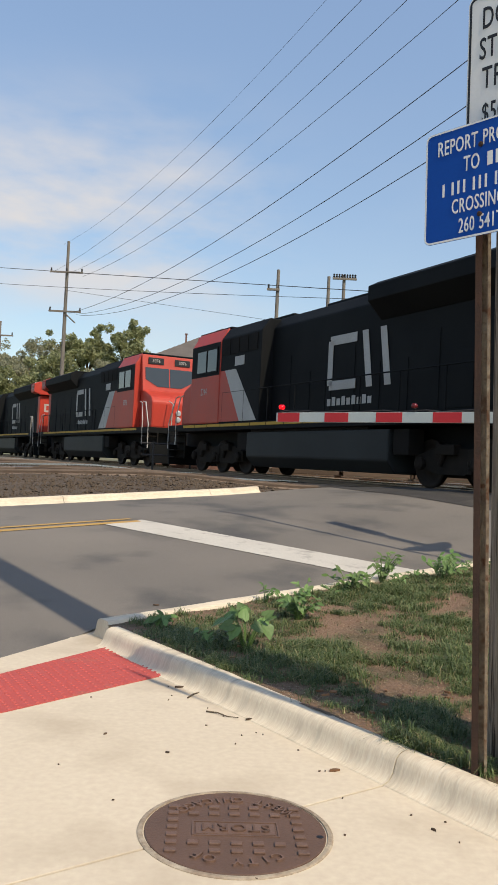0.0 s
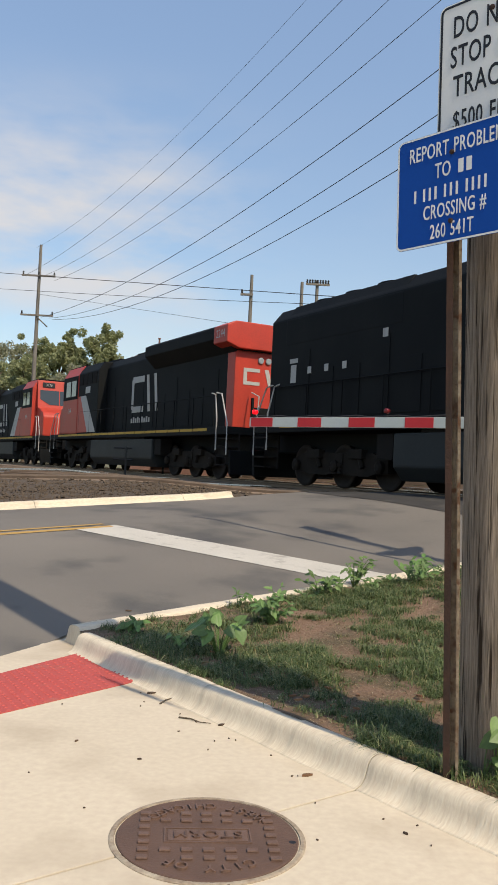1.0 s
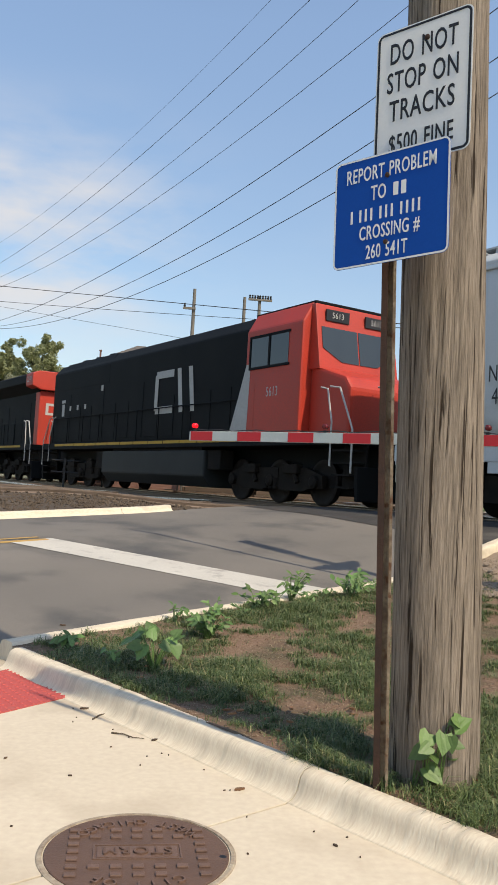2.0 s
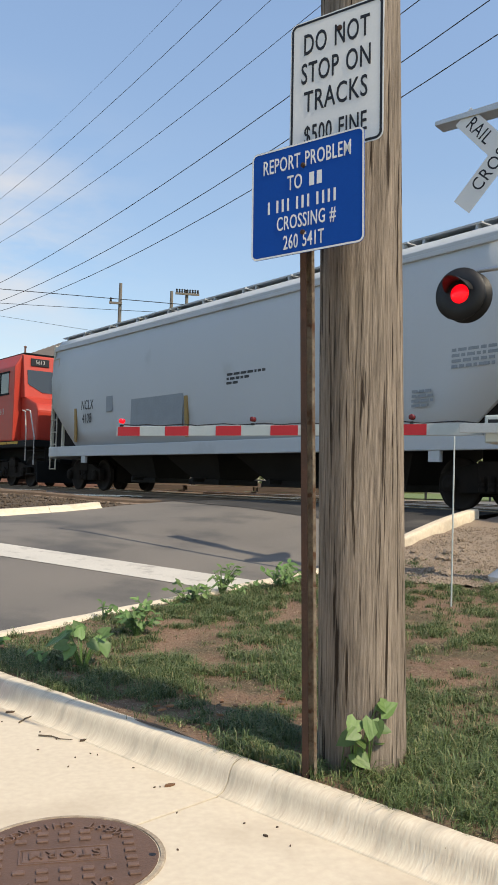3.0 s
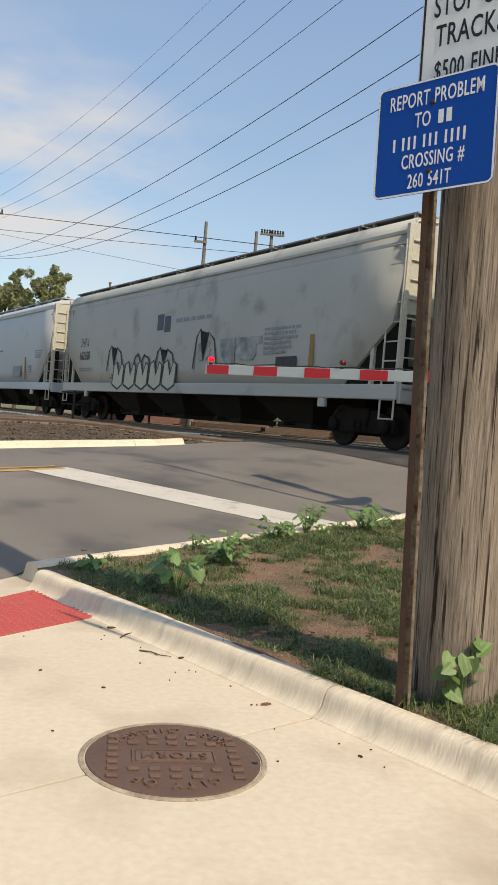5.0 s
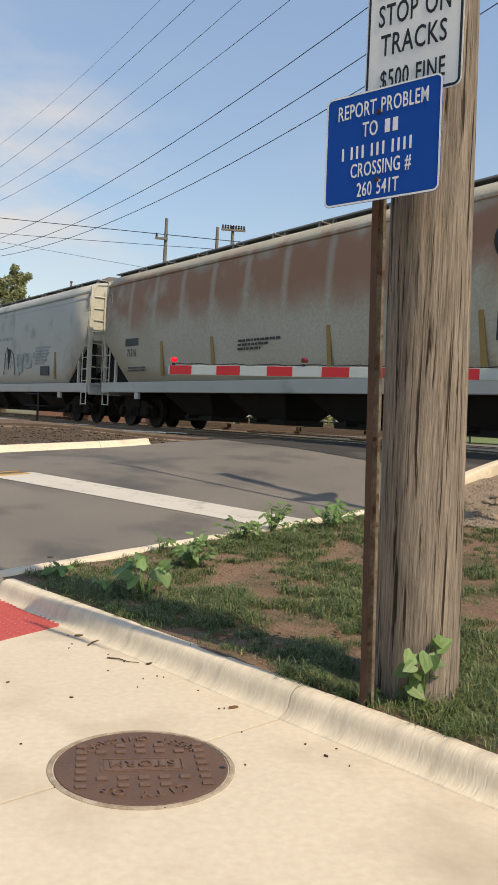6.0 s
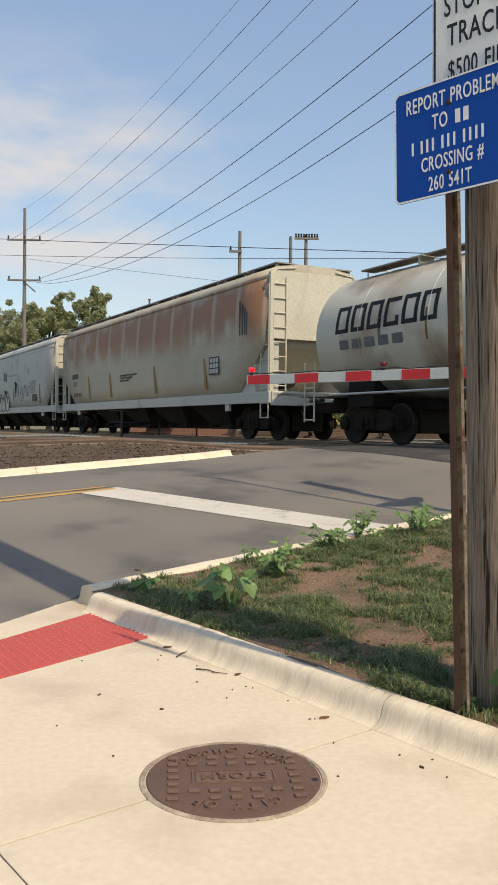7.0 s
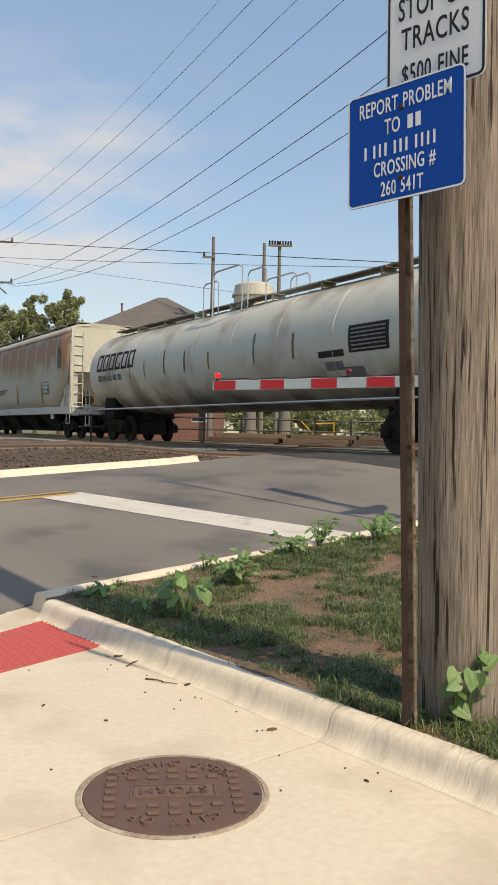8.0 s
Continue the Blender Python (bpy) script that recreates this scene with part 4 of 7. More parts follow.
def emblem(car, x, z, h, y, way):
    """Two plain pale blocks where the maker's mark stands: an open bracket and a slanted block."""
    t = h * 0.17
    for side in (1, -1):
        f = -side                       # reading direction on this side
        x0 = x
        lo, hi = sorted((side * y, side * (y + 0.004)))
        bm = bmesh.new()
        for sx0, sx1, z0, z1 in ((0, t, -h / 2 + t * 0.5, h / 2 - t * 0.5), (t * 0.4, h * 0.95, h / 2 - t, h / 2), (t * 0.4, h * 0.95, -h / 2, -h / 2 + t)):
            a, b = sorted((x0 + f * (sx0 - h * 0.85), x0 + f * (sx1 - h * 0.85)))
            box(bm, a, b, lo, hi, z + z0, z + z1)
        part("emblem_bracket", bm, M["loco_white"], car, "plain pale bracket mark")
        bm = bmesh.new()
        for p in (0.26, 0.80):
            prism(bm, [(x0 + f * h * (p + a), z + h * q) for a, q in ((0.0, 0.5), (0.18, 0.5), (0.36, -0.5), (0.18, -0.5))], 1, lo, hi)
        part("emblem_slant", bm, M["loco_white"], car, "plain pale slanted mark")


def grab(bm, pts, r=0.02):
    tube(bm, pts, r, 6)


def locomotive(number, full_hood, tone):
    """Six-axle freight locomotive, nose towards +x."""
    car = thing("locomotive", tone, "locomotive", group="train")
    bm = bmesh.new()
    box(bm, -10.3, 10.3, -1.5, 1.5, 1.38, 1.62, 0.02)
    box(bm, -10.5, 10.5, -0.6, 0.6, 0.85, 1.38, 0.02)
    part("platform", bm, M["loco_black"], car)
    for side in (1, -1):
        for k in range(16):
            bm = bmesh.new()
            lo, hi = sorted((side * 1.501, side * 1.506))
            box(bm, -8.8 + k * 1.1, -7.75 + k * 1.1, lo, hi, 1.50, 1.59)
            part("sill_stripe", bm, M["sill_yellow"], car, "yellow sill stripe")
    bm = bmesh.new()
    prism(bm, [(-1.42, 1.3), (-1.42, 0.55), (-1.15, 0.25), (1.15, 0.25), (1.42, 0.55), (1.42, 1.3)], 0, -3.9, 3.6, 0.05)
    part("fuel_tank", bm, M["tank_soot"], car)
    bm = bmesh.new()
    for side in (1, -1):
        for x0, x1, z0, z1 in ((-4.6, -4.0, 0.7, 1.3), (3.7, 4.4, 0.75, 1.3)):
            lo, hi = sorted((side * 0.9, side * 1.35))
            box(bm, x0, x1, lo, hi, z0, z1, 0.03)
        tube(bm, [(-3.0, side * 1.3, 1.33), (3.4, side * 1.3, 1.33)], 0.09, 10)
    part("air_reservoir", bm, M["under"], car)
    # long hood
    hw = 1.36 if full_hood else 1.05
    top = 4.84
    bm = bmesh.new()
    prism(bm, [(-hw, 1.62), (hw, 1.62), (hw, top - 0.35), (hw - 0.3, top), (-hw + 0.3, top), (-hw, top - 0.35)], 0, -9.7, 5.7, 0.05)
    hood = part("long_hood", bm, M["loco_black"], car)
    k = 0
    for x in np.arange(-8.6, 5.0, 1.13):
        for side in (1, -1):
            bm = bmesh.new()
            lo, hi = sorted((side * hw, side * (hw + 0.015)))
            zz = (1.75, 3.0) if k % 3 else (1.75, 3.55)
            box(bm, x, x + 0.98, lo, hi, *zz, 0.006)
            part("hood_door", bm, M["loco_black"], hood)
        k += 1
    # radiator section and rear
    wing = M["loco_red"] if not full_hood else M["loco_black"]
    bm = bmesh.new()
    if full_hood:
        prism(bm, [(-1.365, 3.75), (-1.3, 3.7), (1.3, 3.7), (1.365, 3.75), (1.365, 4.45), (1.08, 4.87), (-1.08, 4.87), (-1.365, 4.45)], 0, -8.9, -3.8, 0.03)
    else:
        prism(bm, [(-1.5, 4.42), (-1.06, 4.0), (1.06, 4.0), (1.5, 4.42), (1.5, 4.78), (1.2, 4.93), (-1.2, 4.93), (-1.5, 4.78)], 0, -9.75, -2.9, 0.03)
    part("radiator", bm, M["loco_black"], car)
    if not full_hood:
        bm = bmesh.new()
        prism(bm, [(-1.51, 4.26), (-1.06, 4.1), (1.06, 4.1), (1.51, 4.26), (1.51, 4.79), (1.21, 4.94), (-1.21, 4.94), (-1.51, 4.79)], 0, -9.98, -9.0, 0.03)
        part("radiator_end", bm, M["loco_red"], car, "bright red radiator end")
        bm = bmesh.new()
        prism(bm, [(-hw - 0.01, 1.62), (hw + 0.01, 1.62), (hw + 0.01, 4.1), (-hw - 0.01, 4.1)], 0, -9.75, -9.2, 0.04)
        part("rear_end", bm, M["loco_red"], car, "bright red hood end")
        bm = bmesh.new()
        for y0, y1, z0, z1 in ((-0.75, -0.62, 3.08, 3.48), (-0.75, -0.15, 3.42, 3.53), (-0.75, -0.15, 3.0, 3.11)):
            box(bm, -9.764, -9.754, -y1, -y0, z0, z1)
        for dy in (0.0, -0.34):
            prism(bm, [(dy - 0.02, 3.53), (dy - 0.17, 3.53), (dy - 0.33, 3.0), (dy - 0.18, 3.0)], 0, -9.764, -9.754)
        part("rear_emblem", bm, M["loco_white"], car, "plain pale mark on the red end")
        for y in (-0.14, 0.14):
            bm = bmesh.new()
            lathe(bm, [(0.1, 0), (0.1, 0.05), (0.07, 0.06)], 16, pose(-9.75, y, 3.8, 0, -90, 0))
            part("rear_headlight", bm, M["grey_patch"], car)
        bm = bmesh.new()
        box(bm, -9.81, -9.75, -0.42, -0.34, 1.62, 2.6, 0.01)
        box(bm, -9.81, -9.75, 0.34, 0.42, 1.62, 2.6, 0.01)
        box(bm, -9.78, -9.75, -0.3, 0.3, 1.7, 2.3, 0.01)
        part("rear_door", bm, M["loco_black"], car, "dark end door and frame")
    # roof gear
    for x in (-8.4, -7.0, -5.6):
        bm = bmesh.new()
        lathe(bm, [(0.62, top), (0.62, top + 0.24), (0.5, top + 0.27)], 20, Matrix.Translation((x, 0, 0)))
        part("roof_fan", bm, M["loco_black"], car)
    for x0, x1, w, h in ((-1.6, 0.6, 0.5, 0.16), (2.2, 4.8, 0.7, 0.1)):
        bm = bmesh.new()
        box(bm, x0, x1, -w, w, top - 0.02, top + h, 0.04)
        part("roof_hatch", bm, M["loco_black"], car)
    # cab
    bm = bmesh.new()
    prism(bm, [(-1.5, 1.62), (1.5, 1.62), (1.5, 4.36), (1.22, 4.84), (-1.22, 4.84), (-1.5, 4.36)], 0, 5.7, 8.2, 0.05)
    cab = part("cab", bm, M["loco_red"], car)
    bm = bmesh.new()
    box(bm, 5.6, 8.25, -1.18, 1.18, 4.82, 4.89, 0.02)
    part("cab_roof", bm, M["loco_black"], cab, "black cab roof")
    for side in (1, -1):
        for x0, x1 in ((5.95, 6.75), (6.85, 7.65)):
            bm = bmesh.new()
            lo, hi = sorted((side * 1.5, side * 1.512))
            box(bm, x0, x1, lo, hi, 3.4, 4.15)
            part("side_window", bm, M["glass"], cab)
            bm = bmesh.new()
            lo, hi = sorted((side * 1.5, side * 1.53))
            box(bm, x0 - 0.06, x1 + 0.06, lo, hi, 4.15, 4.21)
            box(bm, x0 - 0.06, x1 + 0.06, lo, hi, 3.34, 3.4)
            box(bm, x0 - 0.06, x0, lo, hi, 3.4, 4.15)
            part("window_frame", bm, M["loco_black"], cab)
    if not full_hood:
        side_plate("cab_band", [(5.74, 3.25), (8.16, 3.25), (8.16, 4.36), (5.74, 4.36)], 1.5005, 0.004, M["loco_black"], cab, "black band round the cab windows")
    # nose
    bm = bmesh.new()
    prism(bm, [(8.2, 1.62), (9.75, 1.62), (9.75, 2.7), (9.55, 2.95), (8.2, 3.35)], 1, -1.2, 1.2, 0.08)
    part("nose", bm, M["loco_red"], car)
    bm = bmesh.new()
    prism(bm, [(8.18, 3.2), (8.62, 3.2), (8.32, 4.8), (8.18, 4.8)], 1, -1.25, 1.25, 0.02)
    part("cab_front", bm, M["loco_red"], cab)
    for y0, y1 in ((-1.12, -0.02), (0.02, 1.12)):
        yo, yi = (y0, y1) if y0 < -0.5 else (y1, y0)
        bm = bmesh.new()
        prism(bm, [(yi, 3.42), (yo * 0.5, 3.42), (yo, 3.72), (yo, 4.24), (yi, 4.24)], 0, 0.0, 0.012)
        bmesh.ops.transform(bm, matrix=Matrix.Translation((8.625, 0, 0)) @ Matrix(((1, 0, -0.1875, 0.6), (0, 1, 0, 0), (0, 0, 1, 0), (0, 0, 0, 1))), verts=bm.verts)
        part("windshield", bm, M["glass"], cab)
    for side in (1, -1):
        bm = bmesh.new()
        box(bm, 8.38, 8.43, side * 0.62 - 0.36, side * 0.62 + 0.36, 4.40, 4.68, 0.01)
        board = part("number_board", bm, M["sign_black"], cab, "black number board")
        lettering("lettering", number, 0.2, M["loco_white"], board, Matrix(((0, 0, 1, 8.432), (1, 0, 0, side * 0.62), (0, 1, 0, 4.54), (0, 0, 0, 1))), 0.95)
    bm = bmesh.new()
    for z in (2.35, 2.62):
        lathe(bm, [(0.12, 0), (0.12, 0.05), (0.08, 0.06)], 14, pose(9.74, 0, z - 0.35, 0, 90, 0))
    part("headlight", bm, M["alu"], car)
    # white slash between red and black
    if full_hood:
        side_plate("slash", [(5.9, 1.66), (5.0, 1.66), (5.4, 2.6), (5.75, 3.5), (5.95, 3.5)], 1.505, 0.004, M["loco_white"], car, "pale slash between the red and black paint")
        side_plate("slash_panel", [(5.7, 1.65), (6.2, 1.65), (6.2, 3.0), (5.7, 3.0)], 1.501, 0.003, M["loco_red"], car)
    else:
        bm = bmesh.new()
        prism(bm, [(-1.47, 1.62), (1.47, 1.62), (1.47, 4.42), (1.2, 4.8), (-1.2, 4.8), (-1.47, 4.42)], 0, 2.75, 5.72, 0.04)
        cabinet = part("equipment_cabinet", bm, M["loco_black"], car)
        side_plate("slash", [(5.35, 3.35), (4.5, 3.35), (2.9, 1.66), (4.1, 1.66)], 1.472, 0.004, M["loco_white"], cabinet, "pale slash between the red and black paint")
        side_plate("slash_panel", [(5.72, 1.66), (5.72, 3.35), (5.35, 3.35), (4.1, 1.66)], 1.472, 0.004, M["loco_red"], cabinet)
        side_plate("white_panel", [(4.6, 3.45), (3.9, 3.45), (3.9, 3.75), (4.6, 3.75)], 1.472, 0.004, M["loco_white"], cabinet)
        for k in range(4):
            side_plate("louvre", [(3.0 + k * 0.66, 3.85), (3.56 + k * 0.66, 3.85), (3.56 + k * 0.66, 4.36), (3.0 + k * 0.66, 4.36)], 1.47, 0.02, M["under"], cabinet)
    emblem(car, -1.75 if not full_hood else 1.2, 3.12, 1.45 if not full_hood else 1.35, hw + 0.02, 1)
    for k in range(9):
        for side in (1, -1):
            if not full_hood:
                bm = bmesh.new()
                lo, hi = sorted((side * (hw + 0.02), side * (hw + 0.024)))
                xx = -1.6 - side * (k - 4) * 0.24
                box(bm, xx - 0.085, xx + 0.085, lo, hi, 1.98, 2.16 + 0.05 * (k % 2))
                part("text_bar", bm, M["loco_white"], car)
    side_words(number, 0.34, 7.0, 1.502, 2.72, M["loco_white"], car, 0.8)
    if not full_hood:
        lettering("lettering", number, 0.36, M["loco_white"], car, pose(-9.5, 1.515, 4.54, 90, 0, 180), 0.9)
        lettering("lettering", number, 0.36, M["loco_white"], car, pose(-9.5, -1.515, 4.54, 90, 0, 0), 0.9)
    if full_hood:
        for side in (1, -1):
            for x, z, w, h in ((-7.6, 3.0, 0.09, 0.09), (-6.8, 3.0, 0.09, 0.09), (-6.0, 3.0, 0.09, 0.09), (-8.4, 2.95, 0.14, 0.24), (-8.4, 3.3, 0.2, 0.06), (-4.4, 3.6, 0.1, 0.1)):
                bm = bmesh.new()
                lo, hi = sorted((side * (hw + 0.017), side * (hw + 0.021)))
                box(bm, x - w, x + w, lo, hi, z - h, z + h)
                part("stencil_patch", bm, M["loco_white"], car, "small white stencil patch")
    # handrails, steps
    bm = bmesh.new()
    for side in (1, -1):
        grab(bm, [(-9.2, side * 1.46, 2.62), (5.5, side * 1.46, 2.62)])
        for x in np.arange(-9.2, 5.6, 1.63):
            grab(bm, [(x, side * 1.46, 1.6), (x, side * 1.46, 2.62)])
    part("handrail", bm, M["loco_black"], car)
    for end in (1, -1):
        for side in (1, -1):
            bm = bmesh.new()
            grab(bm, [(end * 10.25, side * 1.5, 0.75), (end * 10.25, side * 1.5, 1.7), (end * 9.7, side * 1.46, 2.65), (end * 9.35, side * 1.46, 2.7)], 0.024)
            part("grab_rail", bm, M["loco_white"], car, "white grab rail")
            bm = bmesh.new()
            grab(bm, [(end * 9.5, side * 1.5, 0.9), (end * 9.5, side * 1.5, 1.9), (end * 9.25, side * 1.46, 2.65), (end * 9.0, side * 1.46, 2.7)], 0.024)
            part("grab_rail", bm, M["loco_white"], car, "white grab rail")
            bm = bmesh.new()
            grab(bm, [(end * 10.4, side * 0.55, 1.62), (end * 10.4, side * 0.5, 2.6), (end * 9.9, side * 0.5, 2.75)], 0.022)
            part("grab_rail", bm, M["loco_white"], car, "white grab rail")
        for side in (1, -1):
            bm = bmesh.new()
            lo, hi = sorted((side * 1.05, side * 1.1))
            box(bm, end * 9.9 - 0.4, end * 9.9 + 0.4, lo, hi, 0.4, 1.4)
            well = part("step_well", bm, M["under"], car)
            for k in range(4):
                bm = bmesh.new()
                lo, hi = sorted((side * 1.1, side * 1.5))
                box(bm, end * 9.9 - 0.33, end * 9.9 + 0.33, lo, hi, 0.42 + k * 0.27, 0.46 + k * 0.27)
                part("step", bm, M["under"], well)
        bm = bmesh.new()
        prism(bm, [(-1.4, 0.15), (1.4, 0.15), (1.45, 0.9), (-1.45, 0.9)], 0, min(end * 10.3, end * 10.42), max(end * 10.3, end * 10.42), 0.02)
        part("pilot", bm, M["loco_black"], car)
        bm = bmesh.new()
        box(bm, min(end * 10.4, end * 11.1), max(end * 10.4, end * 11.1), -0.14, 0.14, 0.75, 1.05, 0.04)
        part("coupler", bm, M["truck"], car)
    for x in (-6.6, 6.6):
        truck(car, x, 3, 1.85, LOCO_WHEEL, 0.53)
    return car


def ladder(bm, x, y0, y1, z0, z1, rungs, r=0.022):
    grab(bm, [(x, y0, z0), (x, y0, z1)], r)
    grab(bm, [(x, y1, z0), (x, y1, z1)], r)
    for k in range(rungs):
        z = z0 + (k + 0.5) * (z1 - z0) / rungs
        grab(bm, [(x, y0, z), (x, y1, z)], r * 0.8)


def hopper(length, body_mat, sill_mat, end_mat, label, eave, curve, side_z=4.46, tail_mat=None):
    """Covered hopper car; its side shows slope-sheet triangles at the ends."""
    car = thing("hopper_car", label, "hopper car", group="train")
    X = length / 2
    xb = X - 0.14
    # side walls with a soft belly
    bm = bmesh.new()
    levels = [(1.30, 1.48), (1.8, 1.53 + curve * 0.3), (2.6, 1.56 + curve), (3.5, 1.56 + curve), (4.12, 1.53 + curve * 0.4), (side_z, 1.46), (side_z + 0.2, 1.3), (side_z + 0.32, 0.5)]

    def end_x(z):
        return xb if z >= 2.75 else xb - (2.75 - z) * 1.25
    rows = []
    for z, y in levels:
        e = end_x(z)
        rows.append([bm.verts.new((-e + 2 * e * i / 12, y, z)) for i in range(13)] + [bm.verts.new((e - 2 * e * i / 12, -y, z)) for i in range(13)])
    for a, b in zip(rows, rows[1:]):
        n = len(a)
        for k in range(n):
            bm.faces.new((a[k], a[(k + 1) % n], b[(k + 1) % n], b[k]))
    bm.faces.new(rows[0][::-1])
    bm.faces.new(rows[-1])
    bmesh.ops.recalc_face_normals(bm, faces=bm.faces)
    body = part("body", bm, body_mat, car)
    for poly in body.data.polygons:
        poly.use_smooth = abs(poly.normal.x) < 0.2 and abs(poly.normal.z) < 0.75
    # eave mouldings
    for k, (z, t) in enumerate(eave):
        for side in (1, -1):
            bm = bmesh.new()
            lo, hi = sorted((side * 1.44, side * (1.5 + t)))
            box(bm, -xb - 0.02, xb + 0.02, lo, hi, z, z + 0.09, 0.02)
            part("eave_moulding", bm, body_mat, car)
    # ends: slope triangles with shade in their colour, end wall, posts, ladders, platforms
    for end in (1, -1):
        bm = bmesh.new()
        box(bm, min(end * xb, end * (xb + 0.012)), max(end * xb, end * (xb + 0.012)), -1.42, 1.42, 2.8, side_z + 0.1)
        part("end_wall", bm, end_mat, car, "sunlit pale end sheet")
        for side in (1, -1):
            # solid wedge in the recess: near-black paints its shade, tail_mat a sunlit one
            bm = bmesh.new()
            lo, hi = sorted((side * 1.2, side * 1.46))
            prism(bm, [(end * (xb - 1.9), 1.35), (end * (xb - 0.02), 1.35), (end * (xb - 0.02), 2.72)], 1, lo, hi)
            part("slope_recess_fill", bm, tail_mat if tail_mat and end < 0 else M["under"], car, "wedge filling the recess under the slope sheet, shade put into its colour")
            for xx in (X - 0.12, X - 0.95):
                bm = bmesh.new()
                lo, hi = sorted((side * 1.44, side * 1.54))
                box(bm, end * xx - 0.05, end * xx + 0.05, lo, hi, 1.3, side_z + 0.05 if xx > X - 0.5 else 2.75, 0.012)
                part("corner_post", bm, end_mat, car)
        for side in (1, -1):
            bm = bmesh.new()
            for k in range(10):
                z = 0.62 + k * 0.4
                grab(bm, [(end * (X - 0.12), side * 1.55, z), (end * (X - 0.55), side * 1.55, z)], 0.018)
            grab(bm, [(end * (X - 0.55), side * 1.55, 0.6), (end * (X - 0.55), side * 1.55, 2.75 if end < 0 else 4.2)], 0.022)
            grab(bm, [(end * (X - 0.12), side * 1.55, 0.6), (end * (X - 0.12), side * 1.55, 4.3)], 0.022)
            grab(bm, [(end * (X - 0.12), side * 1.5, 4.3), (end * (X - 0.12), side * 1.3, 4.7), (end * (X - 0.12), side * 0.7, 4.78)], 0.022)
            part("side_ladder", bm, end_mat, car)
        bm = bmesh.new()
        ladder(bm, end * (X - 0.1), 1.0, 1.42, 1.3, 4.5, 8)
        part("ladder", bm, end_mat, car)
        bm = bmesh.new()
        box(bm, min(end * X, end * (xb - 1.7)), max(end * X, end * (xb - 1.7)), -1.45, 1.45, 1.2, 1.3, 0.01)
        box(bm, min(end * (X - 0.1), end * X), max(end * (X - 0.1), end * X), -1.5, 1.5, 0.95, 1.35, 0.02)
        part("end_platform", bm, sill_mat, car)
        bm = bmesh.new()
        box(bm, min(end * X, end * (X + 0.72)), max(end * X, end * (X + 0.72)), -0.15, 0.15, 0.75, 1.05, 0.04)
        box(bm, min(end * (X - 2.5), end * X), max(end * (X - 2.5), end * X), -0.3, 0.3, 0.8, 1.2, 0.03)
        tube(bm, [(end * (X - 0.1), 0.5, 0.85), (end * (X + 0.3), 0.5, 0.5), (end * (X + 0.75), 0.45, 0.6)], 0.03, 8)
        part("coupler", bm, M["truck"], car)
        bm = bmesh.new()
        lathe(bm, [(0.3, 0), (0.32, 0.03), (0.32, 0.05), (0.28, 0.08)], 20, pose(end * (X - 0.05), -0.5, 2.2, 0, 90 * end, 0))
        part("brake_wheel", bm, M["under"], car)
        bm = bmesh.new()
        tube(bm, [(end * (X - 0.8), 0.4, 1.65), (end * (X - 1.5), 0.4, 1.65)], 0.18, 12)
        part("brake_cylinder", bm, M["under"], car)
    for side in (1, -1):
        bm = bmesh.new()
        lo, hi = sorted((side * 1.46, side * 1.58))
        box(bm, -X + 0.05, X - 0.05, lo, hi, 1.02, 1.34, 0.025)
        part("side_sill", bm, sill_mat, car)
        for xx in (-X + 2.6, X - 2.6):
            bm = bmesh.new()
            lo, hi = sorted((side * 1.47, side * 1.56))
            box(bm, xx - 0.13, xx + 0.13, lo, hi, 0.82, 1.03, 0.01)
            part("jacking_pad", bm, sill_mat, car)
    # discharge chutes
    n = 4
    for k in range(n):
        xc = -xb + 3.0 + (k + 0.5) * (2 * xb - 6.0) / n
        w = (2 * xb - 6.0) / n
        bm = bmesh.new()
        top = [bm.verts.new((xc + sx * w * 0.48, sy * 1.35, 1.32)) for sx, sy in ((-1, -1), (1, -1), (1, 1), (-1, 1))]
        low = [bm.verts.new((xc + sx * w * 0.2, sy * 0.55, 0.42)) for sx, sy in ((-1, -1), (1, -1), (1, 1), (-1, 1))]
        bm.faces.new(low[::-1])
        bm.faces.new(top)
        for i in range(4):
            bm.faces.new((low[i], low[(i + 1) % 4], top[(i + 1) % 4], top[i]))
        box(bm, xc - w * 0.22, xc + w * 0.22, -0.65, 0.65, 0.28, 0.42, 0.02)
        tube(bm, [(xc, -1.0, 0.4), (xc, 1.0, 0.4)], 0.06, 8)
        part("discharge_chute", bm, M["chute"], car)
    # roof walkway: boards on stands
    n = 11
    for k in range(n):
        for side in (1, -1):
            bm = bmesh.new()
            x0 = -xb + k * 2 * xb / n
            lo, hi = sorted((side * 0.62, side * 1.28))
            box(bm, x0 + 0.02, x0 + 2 * xb / n - 0.03, lo, hi, side_z + 0.30, side_z + 0.335)
            for xx in (x0 + 0.1, x0 + 2 * xb / n - 0.4):
                prism(bm, [(side * 1.0, side_z + 0.1), (side * 1.3, side_z + 0.05), (side * 1.27, side_z + 0.3), (side * 1.2, side_z + 0.3)], 0, xx, xx + 0.05)
            part("walkway_board", bm, M["walkway_pale"] if body_mat is M["hop_grey"] else M["walkway"], car)
    bm = bmesh.new()
    box(bm, -xb + 0.3, xb - 0.3, -0.42, 0.42, side_z + 0.2, side_z + 0.34, 0.05)
    part("hatch_trough", bm, body_mat, car)
    for x in (-X + 1.7, X - 1.7):
        truck(car, x, 2, 1.78, CAR_WHEEL, 0.46)
    return car


